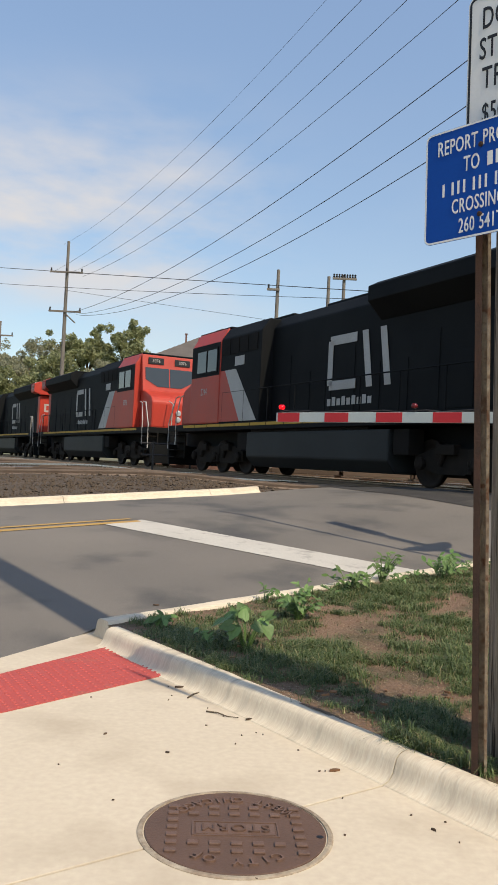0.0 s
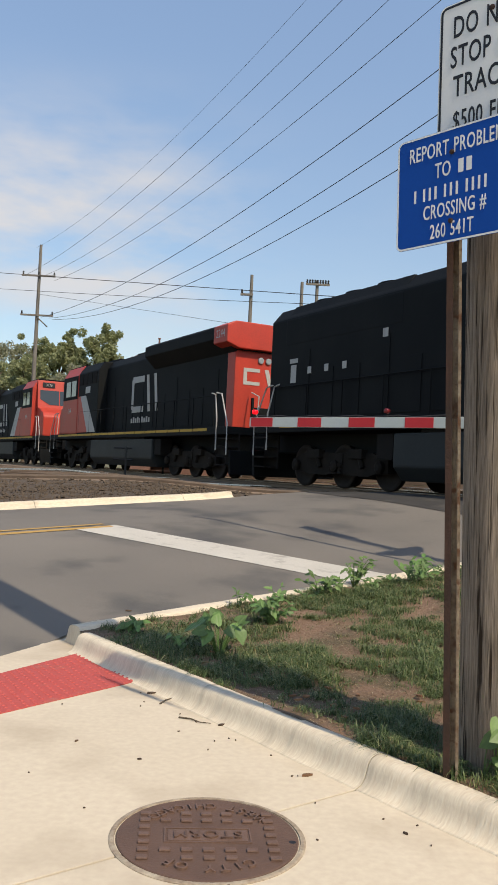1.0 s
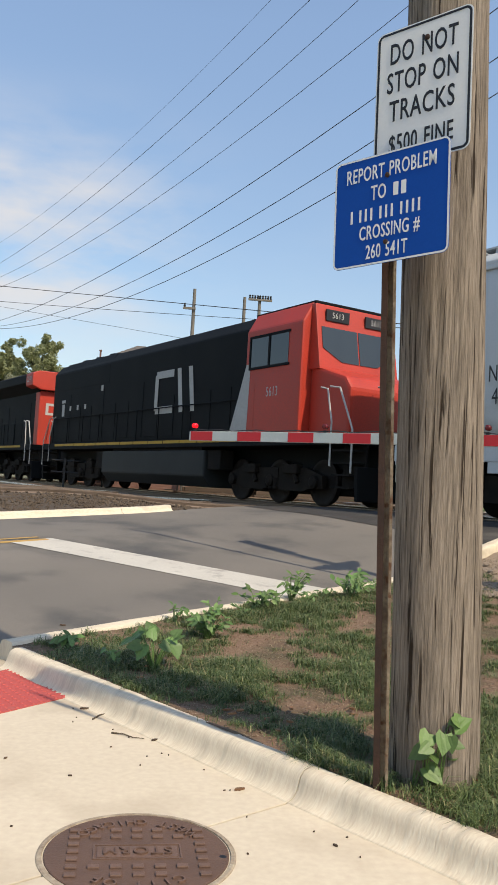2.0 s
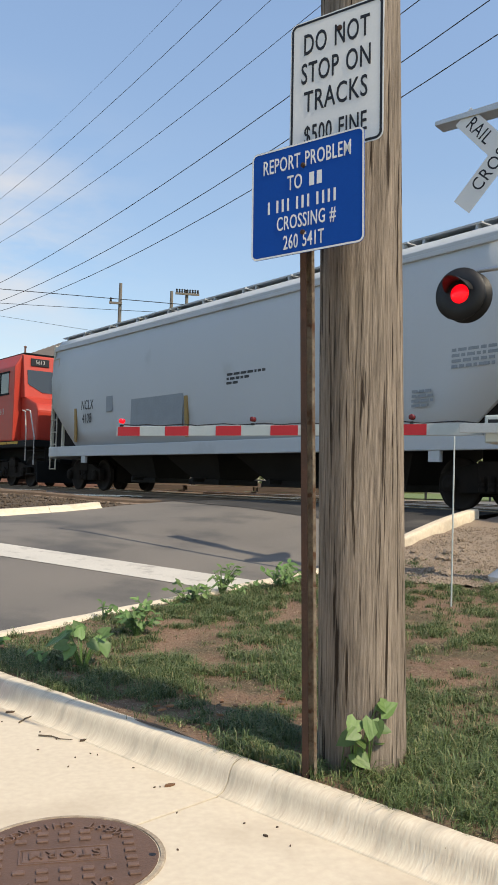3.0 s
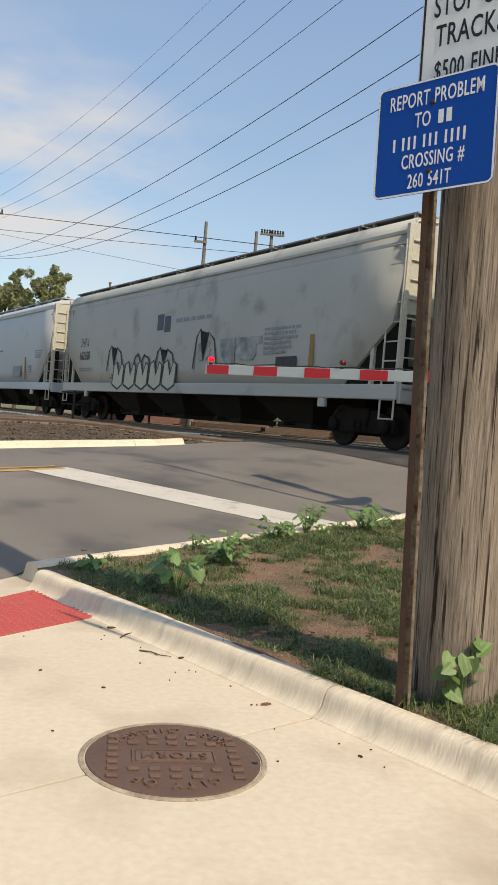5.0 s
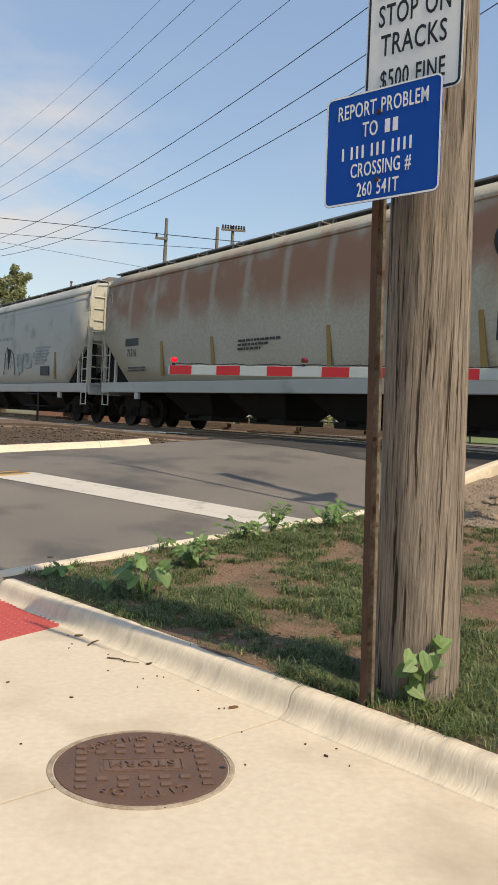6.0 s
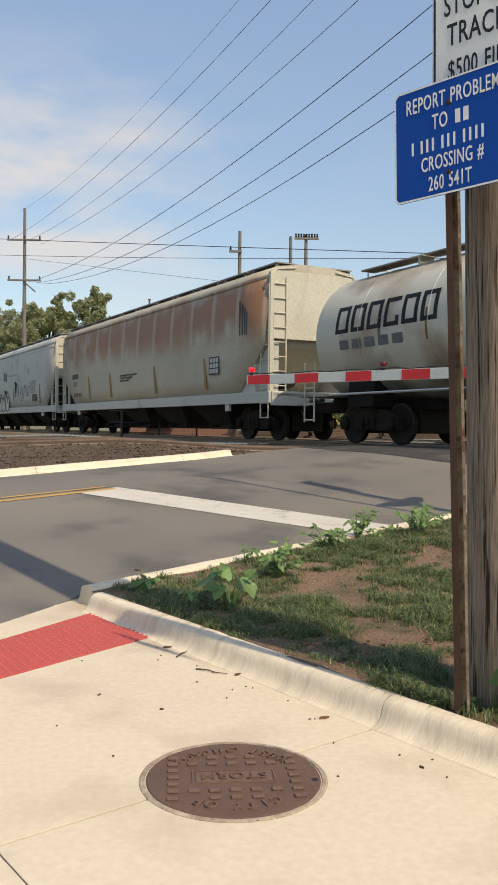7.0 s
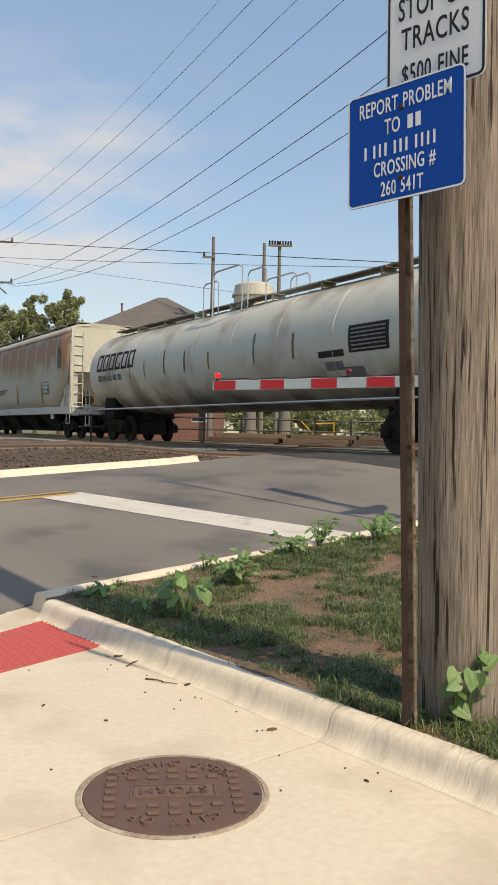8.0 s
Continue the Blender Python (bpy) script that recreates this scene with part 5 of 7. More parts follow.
def tank_car(length):
    car = thing("tank_car", "dirty white cylindrical tank car with stained top", "tank car", group="train")
    X, R, Z = length / 2, 1.58, 2.58
    bm = bmesh.new()
    prof = [(0.02, -X + 0.25)]
    for k in range(1, 9):
        a = radians(90 * k / 8)
        prof.append((R * math.sin(a), -X + 0.25 + 0.75 * (1 - math.cos(a))))
    for k in range(1, 20):
        prof.append((R, -X + 1.0 + (2 * X - 2.0) * k / 20))
    prof += [(r, -h) for r, h in prof[8::-1]]
    lathe(bm, prof, 56, pose(0, 0, Z, 0, 90, 0))
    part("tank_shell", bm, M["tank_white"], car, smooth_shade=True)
    for x in np.arange(-X + 2.4, X - 2.0, 2.42):
        bm = bmesh.new()
        lathe(bm, [(R + 0.001, x - 0.02), (R + 0.009, x - 0.008), (R + 0.009, x + 0.008), (R + 0.001, x + 0.02)], 56, pose(0, 0, Z, 0, 90, 0))
        part("weld_ring", bm, M["tank_white"], car, smooth_shade=True)
    bm = bmesh.new()
    lathe(bm, [(0.62, Z + R - 0.08), (0.62, Z + R + 0.28), (0.68, Z + R + 0.29), (0.68, Z + R + 0.36), (0.62, Z + R + 0.37), (0.60, Z + R + 0.62), (0.45, Z + R + 0.70)], 28)
    part("valve_dome", bm, M["hop_end"], car, smooth_shade=False)
    for side in (1, -1):
        for x0, x1 in ((-1.9, -0.9), (0.9, 1.9)):
            bm = bmesh.new()
            grab(bm, [(x0, side * 0.75, Z + R - 0.2), (x0, side * 0.75, Z + R + 0.75), (x0 + 0.12, side * 0.75, Z + R + 0.85), (x1 - 0.12, side * 0.75, Z + R + 0.85), (x1, side * 0.75, Z + R + 0.75), (x1, side * 0.75, Z + R - 0.2)], 0.024)
            part("dome_railing", bm, M["alu"], car)
        bm = bmesh.new()
        grab(bm, [(-0.9, side * 0.95, Z + R - 0.3), (-0.9, side * 0.95, Z + R + 0.95), (-0.7, side * 0.95, Z + R + 1.05), (0.7, side * 0.95, Z + R + 1.05), (0.9, side * 0.95, Z + R + 0.95), (0.9, side * 0.95, Z + R - 0.3)], 0.026)
        part("dome_railing", bm, M["alu"], car)
    bm = bmesh.new()
    grab(bm, [(X - 1.6, 0.5, Z + R - 0.1), (X - 1.6, 0.5, Z + R + 0.12), (X - 1.6, -0.5, Z + R + 0.12), (X - 1.6, -0.5, Z + R - 0.1)], 0.024)
    part("end_handhold", bm, M["alu"], car)
    for side in (1, -1):
        for k in range(8):
            bm = bmesh.new()
            x0 = -X + 1.6 + k * (2 * X - 3.2) / 8
            lo, hi = sorted((side * 0.32, side * 0.75))
            box(bm, x0, x0 + (2 * X - 3.2) / 8 - 0.05, lo, hi, Z + R + 0.02, Z + R + 0.055)
            box(bm, x0 + 0.1, x0 + 0.16, lo, hi, Z + R - 0.2, Z + R + 0.02)
            part("walkway_board", bm, M["tank_white"], car)
    for end in (1, -1):
        bm = bmesh.new()
        a, b = sorted((end * (X - 4.2), end * (X + 0.1)))
        box(bm, a, b, -0.35, 0.35, 0.78, 1.12, 0.03)
        a, b = sorted((end * (X - 2.9), end * (X - 1.9)))
        prism(bm, [(-1.3, 0.85), (1.3, 0.85), (1.25, 1.6), (0.5, 1.1), (-0.5, 1.1), (-1.25, 1.6)], 0, a, b, 0.02)
        part("stub_sill", bm, M["under"], car)
        bm = bmesh.new()
        a, b = sorted((end * (X - 1.3), end * X))
        box(bm, a, b, -1.45, 1.45, 1.12, 1.2, 0.01)
        part("end_platform", bm, M["tank_white"], car)
        for side in (1, -1):
            bm = bmesh.new()
            for z in (0.55, 0.95, 1.35, 1.75):
                grab(bm, [(end * (X - 0.2), side * 1.45, z), (end * (X - 0.65), side * 1.45, z)], 0.02)
            for xx in (X - 0.2, X - 0.65):
                grab(bm, [(end * xx, side * 1.45, 0.5), (end * xx, side * 1.45, 2.0)], 0.022)
            part("ladder", bm, M["hop_end"], car)
        bm = bmesh.new()
        box(bm, *sorted((end * X, end * (X + 0.75))), -0.15, 0.15, 0.75, 1.05, 0.04)
        part("coupler", bm, M["truck"], car)
        truck(car, end * (X - 2.45), 2, 1.78, CAR_WHEEL, 0.46)
    bm = bmesh.new()
    for side in (1, -1):
        grab(bm, [(-X + 1.2, side * 1.42, 1.16), (X - 1.2, side * 1.42, 1.16)], 0.03)
    part("side_rail", bm, M["alu"], car, "pale running pipe along the tank")
    return car, R, Z


def on_tank(outline, R, Z, out=0.006):
    """A shape in (x, height) laid on the near side of the round shell, in strips."""
    bm = bmesh.new()
    xs, zs = [p[0] for p in outline], [p[1] for p in outline]
    x0, x1, z0, z1 = min(xs), max(xs), min(zs), max(zs)
    rows = []
    for i in range(5):
        z = z0 + (z1 - z0) * i / 4
        y = math.sqrt(max(R * R - (z - Z) ** 2, 0)) + out
        rows.append((bm.verts.new((x0, y, z)), bm.verts.new((x1, y, z))))
    for a, b in zip(rows, rows[1:]):
        bm.faces.new((a[0], b[0], b[1], a[1]))
    bmesh.ops.solidify(bm, geom=bm.faces, thickness=0.003)
    return bm


loco_lead = locomotive("2551", False, "black and red freight locomotive leading the train")
loco_second = locomotive("3076", False, "black and red freight locomotive with a bright red nose")
loco_third = locomotive("2244", False, "black freight locomotive with red cab and red rear")
loco_fourth = locomotive("5613", True, "black wide-hooded freight locomotive with dusty red cab")
hop_a = hopper(19.1, M["hop_grey"], M["hop_grey"], M["hop_end"], "clean pale grey covered hopper car", [(4.48, 0.04), (4.56, 0.03)], 0.05, 4.64)
hop_b = hopper(20.2, M["hop_pale"], M["hop_pale"], M["hop_end"], "dirty pale covered hopper car with spray-painted scrawl", [(3.98, 0.03), (4.2, 0.03), (4.42, 0.03)], 0.02, 4.58)
hop_c = hopper(20.1, M["hop_rust"], M["hop_pale"], M["hop_end"], "pale covered hopper car with blocks of rust stain", [(4.46, 0.02)], 0.03, 4.58, M["hop_pale"])
tank, TR, TZ = tank_car(22.0)


def plate(car, name, x0, x1, z0, z1, y, material, label=""):
    bm = bmesh.new()
    box(bm, min(x0, x1), max(x0, x1), y, y + 0.003, z0, z1)
    return part(name, bm, material, car, label)


def text_rows(car, x, z, rows, y, material=None, h=0.05):
    """Small stencil that cannot be read: rows of plain bars, running towards -x."""
    rng_ = random.Random(int(1000 * (x + 40) + 77 * z))
    for i, w in enumerate(rows):
        at = 0.0
        while at < w:
            run = min(rng_.uniform(1.2, 4.0) * h, w - at)
            if run > 0.4 * h:
                plate(car, "text_bar", x - at, x - at - run, z - i * h * 1.7 - h, z - i * h * 1.7, y, material or M["ink"])
            at += run + 0.7 * h


# lettering and patches, near side (reading runs towards -x)
near_words = lambda car, text, size, x, y, z, sq=0.75: lettering("lettering", text, size, M["ink"], car, pose(x, y, z, 90, 0, 180), sq, thick=0.002)
X = 19.1 / 2
near_words(hop_a, "NCLX", 0.42, X - 2.85, 1.612, 2.56)
near_words(hop_a, "4108", 0.42, X - 2.85, 1.612, 2.15)
plate(hop_a, "placard", X - 4.1, X - 4.5, 2.3, 2.75, 1.612, M["grey_patch"])
plate(hop_a, "repaint_patch", X - 5.6, X - 8.3, 1.55, 2.7, 1.605, M["grey_patch"], "darker grey repainted rectangle")
text_rows(hop_a, X - 10.2, 2.9, (1.5, 0.9, 0.5), 1.612, None, 0.06)
text_rows(hop_a, X - 16.9, 2.75, (1.0, 1.0, 0.9, 0.9), 1.612, M["grey_patch"], 0.055)
text_rows(hop_a, X - 16.0, 2.1, (0.5, 0.5, 0.5, 0.4), 1.606, M["grey_patch"], 0.05)
plate(hop_a, "repaint_patch", X - 13.6, X - 14.9, 1.6, 2.1, 1.603, M["grey_patch"], "darker grey repainted rectangle")
for xx in (X - 2.05, X - 8.45, X - 15.5):
    bm = bmesh.new()
    prism(bm, [(xx, 1.45), (xx - 0.12, 1.45), (xx - 0.05, 2.5), (xx + 0.1, 2.5)], 1, 1.57, 1.613)
    part("primer_streak", bm, M["ochre"], hop_a)
X = 20.2 / 2
near_words(hop_b, "SHPX", 0.46, X - 2.25, 1.582, 2.84, 0.8)
near_words(hop_b, "462388", 0.46, X - 2.3, 1.582, 2.34, 0.8)
text_rows(hop_b, X - 1.8, 1.9, (1.4, 1.3), 1.575, M["grey_patch"], 0.05)
plate(hop_b, "owner_mark", X - 8.6, X - 9.05, 3.0, 3.5, 1.585, M["owner_blue"], "plain dark block mark")
plate(hop_b, "owner_mark", X - 9.12, X - 9.55, 2.92, 3.42, 1.585, M["owner_blue"], "plain dark block mark")
text_rows(hop_b, X - 9.9, 3.3, (2.3,), 1.585, M["grey_patch"], 0.12)
for x0, x1, z0, z1, mt in ((12.7, 13.7, 1.75, 3.05, "navy_spray"), (13.5, 14.9, 1.95, 3.2, "navy_spray"), (11.4, 12.2, 2.0, 2.6, "navy_spray"), (5.0, 8.6, 1.38, 1.75, "teal_spray")):
    bm = bmesh.new()
    pts = []
    for i in range(22):
        a = 2 * math.pi * i / 22
        f = 1 + 0.5 * noise.noise((x0 + 3 * math.cos(a), z0 + 3 * math.sin(a), 0))
        pts.append((X - (x0 + x1) / 2 - (x1 - x0) / 2 * f * math.cos(a), (z0 + z1) / 2 + (z1 - z0) / 2 * f * math.sin(a)))
    prism(bm, pts, 1, 1.56, 1.578)
    part("spray_patch", bm, M[mt], hop_b, "faded patch of sprayed colour")
for k in range(5):
    bm = bmesh.new()
    x0 = X - 5.2 - k * 1.0
    pts = [(x0, 1.28), (x0 - 0.1, 1.95), (x0 - 0.35, 2.05), (x0 - 0.55, 1.6), (x0 - 0.75, 2.0), (x0 - 0.95, 1.9), (x0 - 0.9, 1.28), (x0 - 0.5, 1.12)]
    prism(bm, pts, 1, 1.584, 1.588)
    part("scrawl_fill", bm, M["pale_spray"], hop_b, "cream sprayed letter-like shape")
    bm = bmesh.new()
    prism(bm, strip(pts + pts[:1], 0.07), 1, 1.588, 1.591)
    part("scrawl_outline", bm, M["ink"], hop_b, "black sprayed outline")
for x0, h in ((4.6, 0.9), (6.9, 0.55), (8.6, 0.7), (11.2, 1.15)):
    bm = bmesh.new()
    pts = [(X - x0, 1.75), (X - x0 - 0.15, 1.75 + h * 0.8), (X - x0 - 0.35, 1.75 + h), (X - x0 - 0.55, 1.75 + h * 0.6), (X - x0 - 0.6, 1.95), (X - x0 - 0.85, 1.75 + h * 0.9), (X - x0 - 1.2, 1.75 + h * 0.7), (X - x0 - 1.45, 1.7)]
    prism(bm, strip(pts, 0.075), 1, 1.584, 1.587)
    part("scrawl_line", bm, M["ink"], hop_b, "black sprayed line")
text_rows(hop_b, X - 15.0, 2.75, (1.6, 1.4, 1.5, 1.2, 1.3, 1.0), 1.585, M["grey_patch"], 0.07)
plate(hop_b, "placard", X - 15.6, X - 16.5, 1.65, 2.0, 1.575, M["ink"])
plate(hop_b, "primer_streak", X - 17.0, X - 17.18, 1.5, 2.5, 1.575, M["ochre"])
X = 20.1 / 2
near_words(hop_c, "71316", 0.34, X - 2.2, 1.592, 2.22)
plate(hop_c, "text_bar", X - 1.75, X - 2.65, 2.45, 2.68, 1.592, M["ink"])
text_rows(hop_c, X - 2.0, 1.8, (1.2, 1.2), 1.585, None, 0.05)
text_rows(hop_c, X - 8.2, 2.35, (1.8, 1.3, 1.0), 1.592, None, 0.06)
for xx in (X - 4.2, X - 7.0, X - 11.8, X - 16.0):
    bm = bmesh.new()
    prism(bm, [(xx, 1.5), (xx - 0.14, 1.5), (xx + 0.02, 2.5), (xx + 0.14, 2.5)], 1, 1.57, 1.594)
    part("primer_streak", bm, M["ochre"], hop_c)
pl = plate(hop_c, "placard", X - 16.3, X - 17.0, 1.95, 2.5, 1.596, M["ink"], "black panel with a white grid")
for i in range(3):
    for j in range(3):
        bm = bmesh.new()
        box(bm, X - 16.36 - i * 0.21 - 0.17, X - 16.36 - i * 0.21, 1.599, 1.601, 2.0 + j * 0.165, 2.0 + j * 0.165 + 0.13)
        part("grid_cell", bm, M["hop_pale"], pl)
for i, dx in enumerate((0.0, 0.16, 0.3, 0.42)):
    plate(hop_c, "soot_streak", X - 18.3 - dx, X - 18.38 - dx, 3.0, 4.0 - 0.12 * i, 1.594, M["ink"], "dark run-down streak")
X = 22.0 / 2
for k in range(6):
    x0 = X - 1.75 - k * 0.62
    for dx0, dx1, z0, z1 in ((0, 0.52, 3.12, 3.22), (0, 0.52, 2.58, 2.68), (0, 0.12, 2.68, 3.12), (0.4, 0.52, 2.68, 3.12 if k != 3 else 2.8)):
        part("name_block", on_tank([(x0 - dx1, z0), (x0 - dx0, z1)], TR, TZ), M["ink"], tank, "plain black block")
for k in range(5):
    part("text_bar", on_tank([(X - 1.9 - k * 0.5 - 0.36, 2.2), (X - 1.9 - k * 0.5, 2.42)], TR, TZ), M["grey_patch"], tank)
for k, xx in enumerate((3.4, 5.0, 6.3, 7.9, 9.4, 11.0, 13.6, 15.5)):
    part("primer_streak", on_tank([(X - xx - 0.09, 2.2), (X - xx, 3.0 - 0.15 * (k % 3))], TR, TZ), M["ochre"] if k % 2 else M["grey_patch"], tank, "short vertical paint streak")
part("placard", on_tank([(X - 19.2, 2.2), (X - 17.8, 2.8)], TR, TZ), M["ink"], tank, "dark stencil panel")
for k in range(6):
    part("text_bar", on_tank([(X - 19.1, 2.25 + k * 0.09), (X - 17.9, 2.28 + k * 0.09)], TR, TZ, 0.012), M["hop_pale"], tank)
part("placard", on_tank([(X - 17.6, 2.15), (X - 16.6, 2.3)], TR, TZ), M["ink"], tank)
text = [(X - 17.5, 1.85, X - 16.8, 2.05), (X - 18.2, 1.65, X - 17.5, 1.9)]
for x0, z0, x1, z1 in text:
    part("placard", on_tank([(x0, z0), (x1, z1)], TR, TZ), M["grey_patch"], tank)

TRAIN = [(loco_lead, 64.8, 0), (loco_second, 42.7, 180), (loco_third, 19.85, 0), (loco_fourth, -2.4, 180), (hop_a, -23.6, 0), (hop_b, -44.85, 0), (hop_c, -66.15, 0), (tank, -88.6, 0)]


# ---- small things on the sidewalk ----
cover = thing("manhole_cover", "rusty brown cast-iron storm drain cover set in concrete", "manhole cover", pose(0.005, 3.19, 0.0, 0, 0, 180 + 3))
bm = bmesh.new()
lathe(bm, [(0.372, -0.02), (0.372, 0.003), (0.365, 0.006), (0.352, 0.006), (0.350, -0.004), (0.35, -0.02)], 72)
part("frame_ring", bm, M["galv_ring"], cover, "pale worn iron ring")
bm = bmesh.new()
lathe(bm, [(0.345, -0.02), (0.345, 0.004), (0.341, 0.006), (0.30, 0.006), (0.05, 0.006)], 72)
lid = part("lid", bm, M["iron"], cover)
for i in range(-5, 6):
    for j in range(-5, 6):
        x, y = i * 0.08 + 0.0 * j, j * 0.062
        r = math.hypot(x, y)
        if r > 0.305 or (abs(x) < 0.185 and abs(y) < 0.075) or (r > 0.225 and abs(y) > 0.17 and abs(x) < 0.24):
            continue
        bm = bmesh.new()
        box(bm, x - 0.021, x + 0.021, y - 0.013, y + 0.013, 0.006, 0.0145, 0.003)
        part("tread_stud", bm, M["iron_worn"], lid)
bm = bmesh.new()
for x0, x1, y0, y1 in ((-0.165, 0.165, 0.055, 0.061), (-0.165, 0.165, -0.061, -0.055), (-0.165, -0.159, -0.055, 0.055), (0.159, 0.165, -0.055, 0.055)):
    box(bm, x0, x1, y0, y1, 0.006, 0.010)
box(bm, -0.150, 0.150, -0.046, 0.046, 0.005, 0.009, 0.001)
part("name_panel", bm, M["iron_worn"], lid)
lettering("lettering", "STORM", 0.080, M["iron"], lid, Matrix.Translation((0, 0, 0.0095)), 1.05, thick=0.006)
for text, a0, sign in (("CITY OF", 90, 1), ("WEST CHICAGO", 270, -1)):
    step = 11.0 if sign > 0 else 9.6
    for k, ch in enumerate(text):
        if ch == " ":
            continue
        a = a0 - sign * (k - (len(text) - 1) / 2) * step
        m = pose(0.262 * math.cos(radians(a)), 0.262 * math.sin(radians(a)), 0.008, 0, 0, a - 90 if sign > 0 else a + 90)
        lettering("lettering", ch, 0.068, M["iron_worn"], lid, m, 0.95, thick=0.006)
bm = bmesh.new()
lathe(bm, [(0.014, 0.004), (0.014, 0.0062)], 12, Matrix.Translation((-0.318, 0.045, 0)))
part("pick_hole", bm, M["sign_black"], lid, "dark pick hole")


def leaf_bm(bm, m, w, l, kind):
    """One leaf in the x-y plane from its stalk, folded along the middle."""
    if kind == "heart":
        rim = [(0, 0.06), (-0.34, -0.1), (-0.52, 0.16), (-0.44, 0.5), (-0.2, 0.82), (0, 1.05)]
    else:
        rim = [(0, 0), (-0.22, 0.12), (-0.38, 0.4), (-0.28, 0.72), (-0.1, 0.92), (0, 1.0)]
    mid = [bm.verts.new(m @ Vector((0, y * l, -0.1 * l * y * y))) for y in (rim[0][1], 0.5, rim[-1][1])]
    for side in (1, -1):
        edge = [bm.verts.new(m @ Vector((side * x * w, y * l, 0.10 * abs(x) * w - 0.12 * l * y * y))) for x, y in rim[1:-1]]
        chain = [mid[0]] + edge + [mid[2], mid[1]]
        f = bm.faces.new(chain if side < 0 else chain[::-1])
    return bm


def plant(name, label, x, y, z, n, h, spread, w, l, kind, mat):
    pl = thing(name, label, "weed", Matrix.Translation((x, y, z)), "weeds on the verge")
    rng = random.Random(int(1000 * x + 77 * y))
    for k in range(n):
        a = rng.uniform(0, 2 * math.pi)
        hh, out = h * rng.uniform(0.45, 1.0), spread * rng.uniform(0.3, 1.0)
        tip = Vector((out * math.cos(a), out * math.sin(a), hh))
        bm = bmesh.new()
        tube(bm, [(0, 0, -0.03), tip * 0.5 + Vector((0, 0, 0.12 * hh)), tip], 0.004, 5, 0.0025)
        st = part("stem", bm, mat, pl)
        bm = bmesh.new()
        s = rng.uniform(0.7, 1.15)
        leaf_bm(bm, Matrix.Translation(tip) @ pose(0, 0, 0, 32, 0, 0) @ pose(0, 0, 0, 0, 0, math.degrees(a) - 90 + rng.uniform(-50, 50)) @ pose(0, 0, 0, rng.uniform(-35, 25), rng.uniform(-25, 25), 0), w * s, l * s, kind)
        part("leaf", bm, mat, pl)
        if kind != "heart":
            for q in range(3):
                bm = bmesh.new()
                f = rng.uniform(0.35, 0.95)
                leaf_bm(bm, Matrix.Translation(tip * f + Vector((0, 0, 0.08 * hh))) @ pose(0, 0, 0, 32, 0, 0) @ pose(0, 0, 0, 0, 0, rng.uniform(0, 360)) @ pose(0, 0, 0, rng.uniform(-30, 40), 0, 0), w * s * 0.8, l * s * 0.8, kind)
                part("leaf", bm, mat, pl)
    return pl


def leaf_mat(name, a, b):
    m = surface(name, a, b, 6, 60, 0.5, 0.2, vary=0.3)
    m.node_tree.nodes["Principled BSDF"].inputs["Subsurface Weight"].default_value = 0.0
    return m


M["vine_leaf"] = leaf_mat("bright_vine_leaf", (0.085, 0.15, 0.035), (0.135, 0.205, 0.06))
M["weed_leaf"] = leaf_mat("green_weed_leaf", (0.075, 0.145, 0.035), (0.12, 0.20, 0.06))
vx, vy = 1.16, 3.60
for dx, dy, n, h, sp in ((0.02, -0.02, 3, 0.15, 0.06), (0.10, -0.04, 7, 0.33, 0.12), (0.18, -0.05, 4, 0.30, 0.08)):
    plant("vine", "climbing vine with heart-shaped leaves at the pole foot", vx + dx * 0.7, vy + dy, verge_z(vx, vy), n, h, sp, 0.074, 0.084, "heart", M["vine_leaf"])
plant("weed", "broad-leaved green weed in thin grass", 0.02, 5.62, verge_z(0.02, 5.62), 20, 0.24, 0.20, 0.085, 0.095, "heart", M["weed_leaf"])
plant("weed", "bushy green weed in thin grass", 0.42, 6.55, verge_z(0.42, 6.55), 22, 0.22, 0.18, 0.056, 0.08, "oval", M["weed_leaf"])
plant("weed", "bushy green weed by the road kerb", 1.98, 8.4, verge_z(1.98, 8.4), 22, 0.27, 0.20, 0.058, 0.09, "oval", M["weed_leaf"])
plant("weed", "tall green weed by the road kerb", 1.35, 8.3, verge_z(1.35, 8.3), 22, 0.30, 0.19, 0.042, 0.08, "oval", M["vine_leaf"])
plant("weed", "spreading green weed by the road kerb", 0.95, 7.85, verge_z(0.95, 7.85), 14, 0.20, 0.22, 0.06, 0.09, "oval", M["vine_leaf"])
plant("weed", "small green weed at the kerb corner", -0.62, 6.28, verge_z(-0.62, 6.28), 6, 0.12, 0.12, 0.06, 0.09, "oval", M["weed_leaf"])
plant("weed", "small green weed behind the kerb", -0.22, 5.75, verge_z(-0.22, 5.75), 5, 0.12, 0.12, 0.05, 0.08, "oval", M["weed_leaf"])
for a in np.arange(1.4, 5.2, 0.42):
    x, y = ab(a, -0.34 - 0.1 * math.sin(a * 7))
    plant("weed", "low green weed along the road kerb", x, y, verge_z(x, y), 5, 0.13 + 0.05 * math.sin(a * 5), 0.13, 0.038, 0.07, "oval", M["weed_leaf"] if int(a * 5) % 2 else M["vine_leaf"])


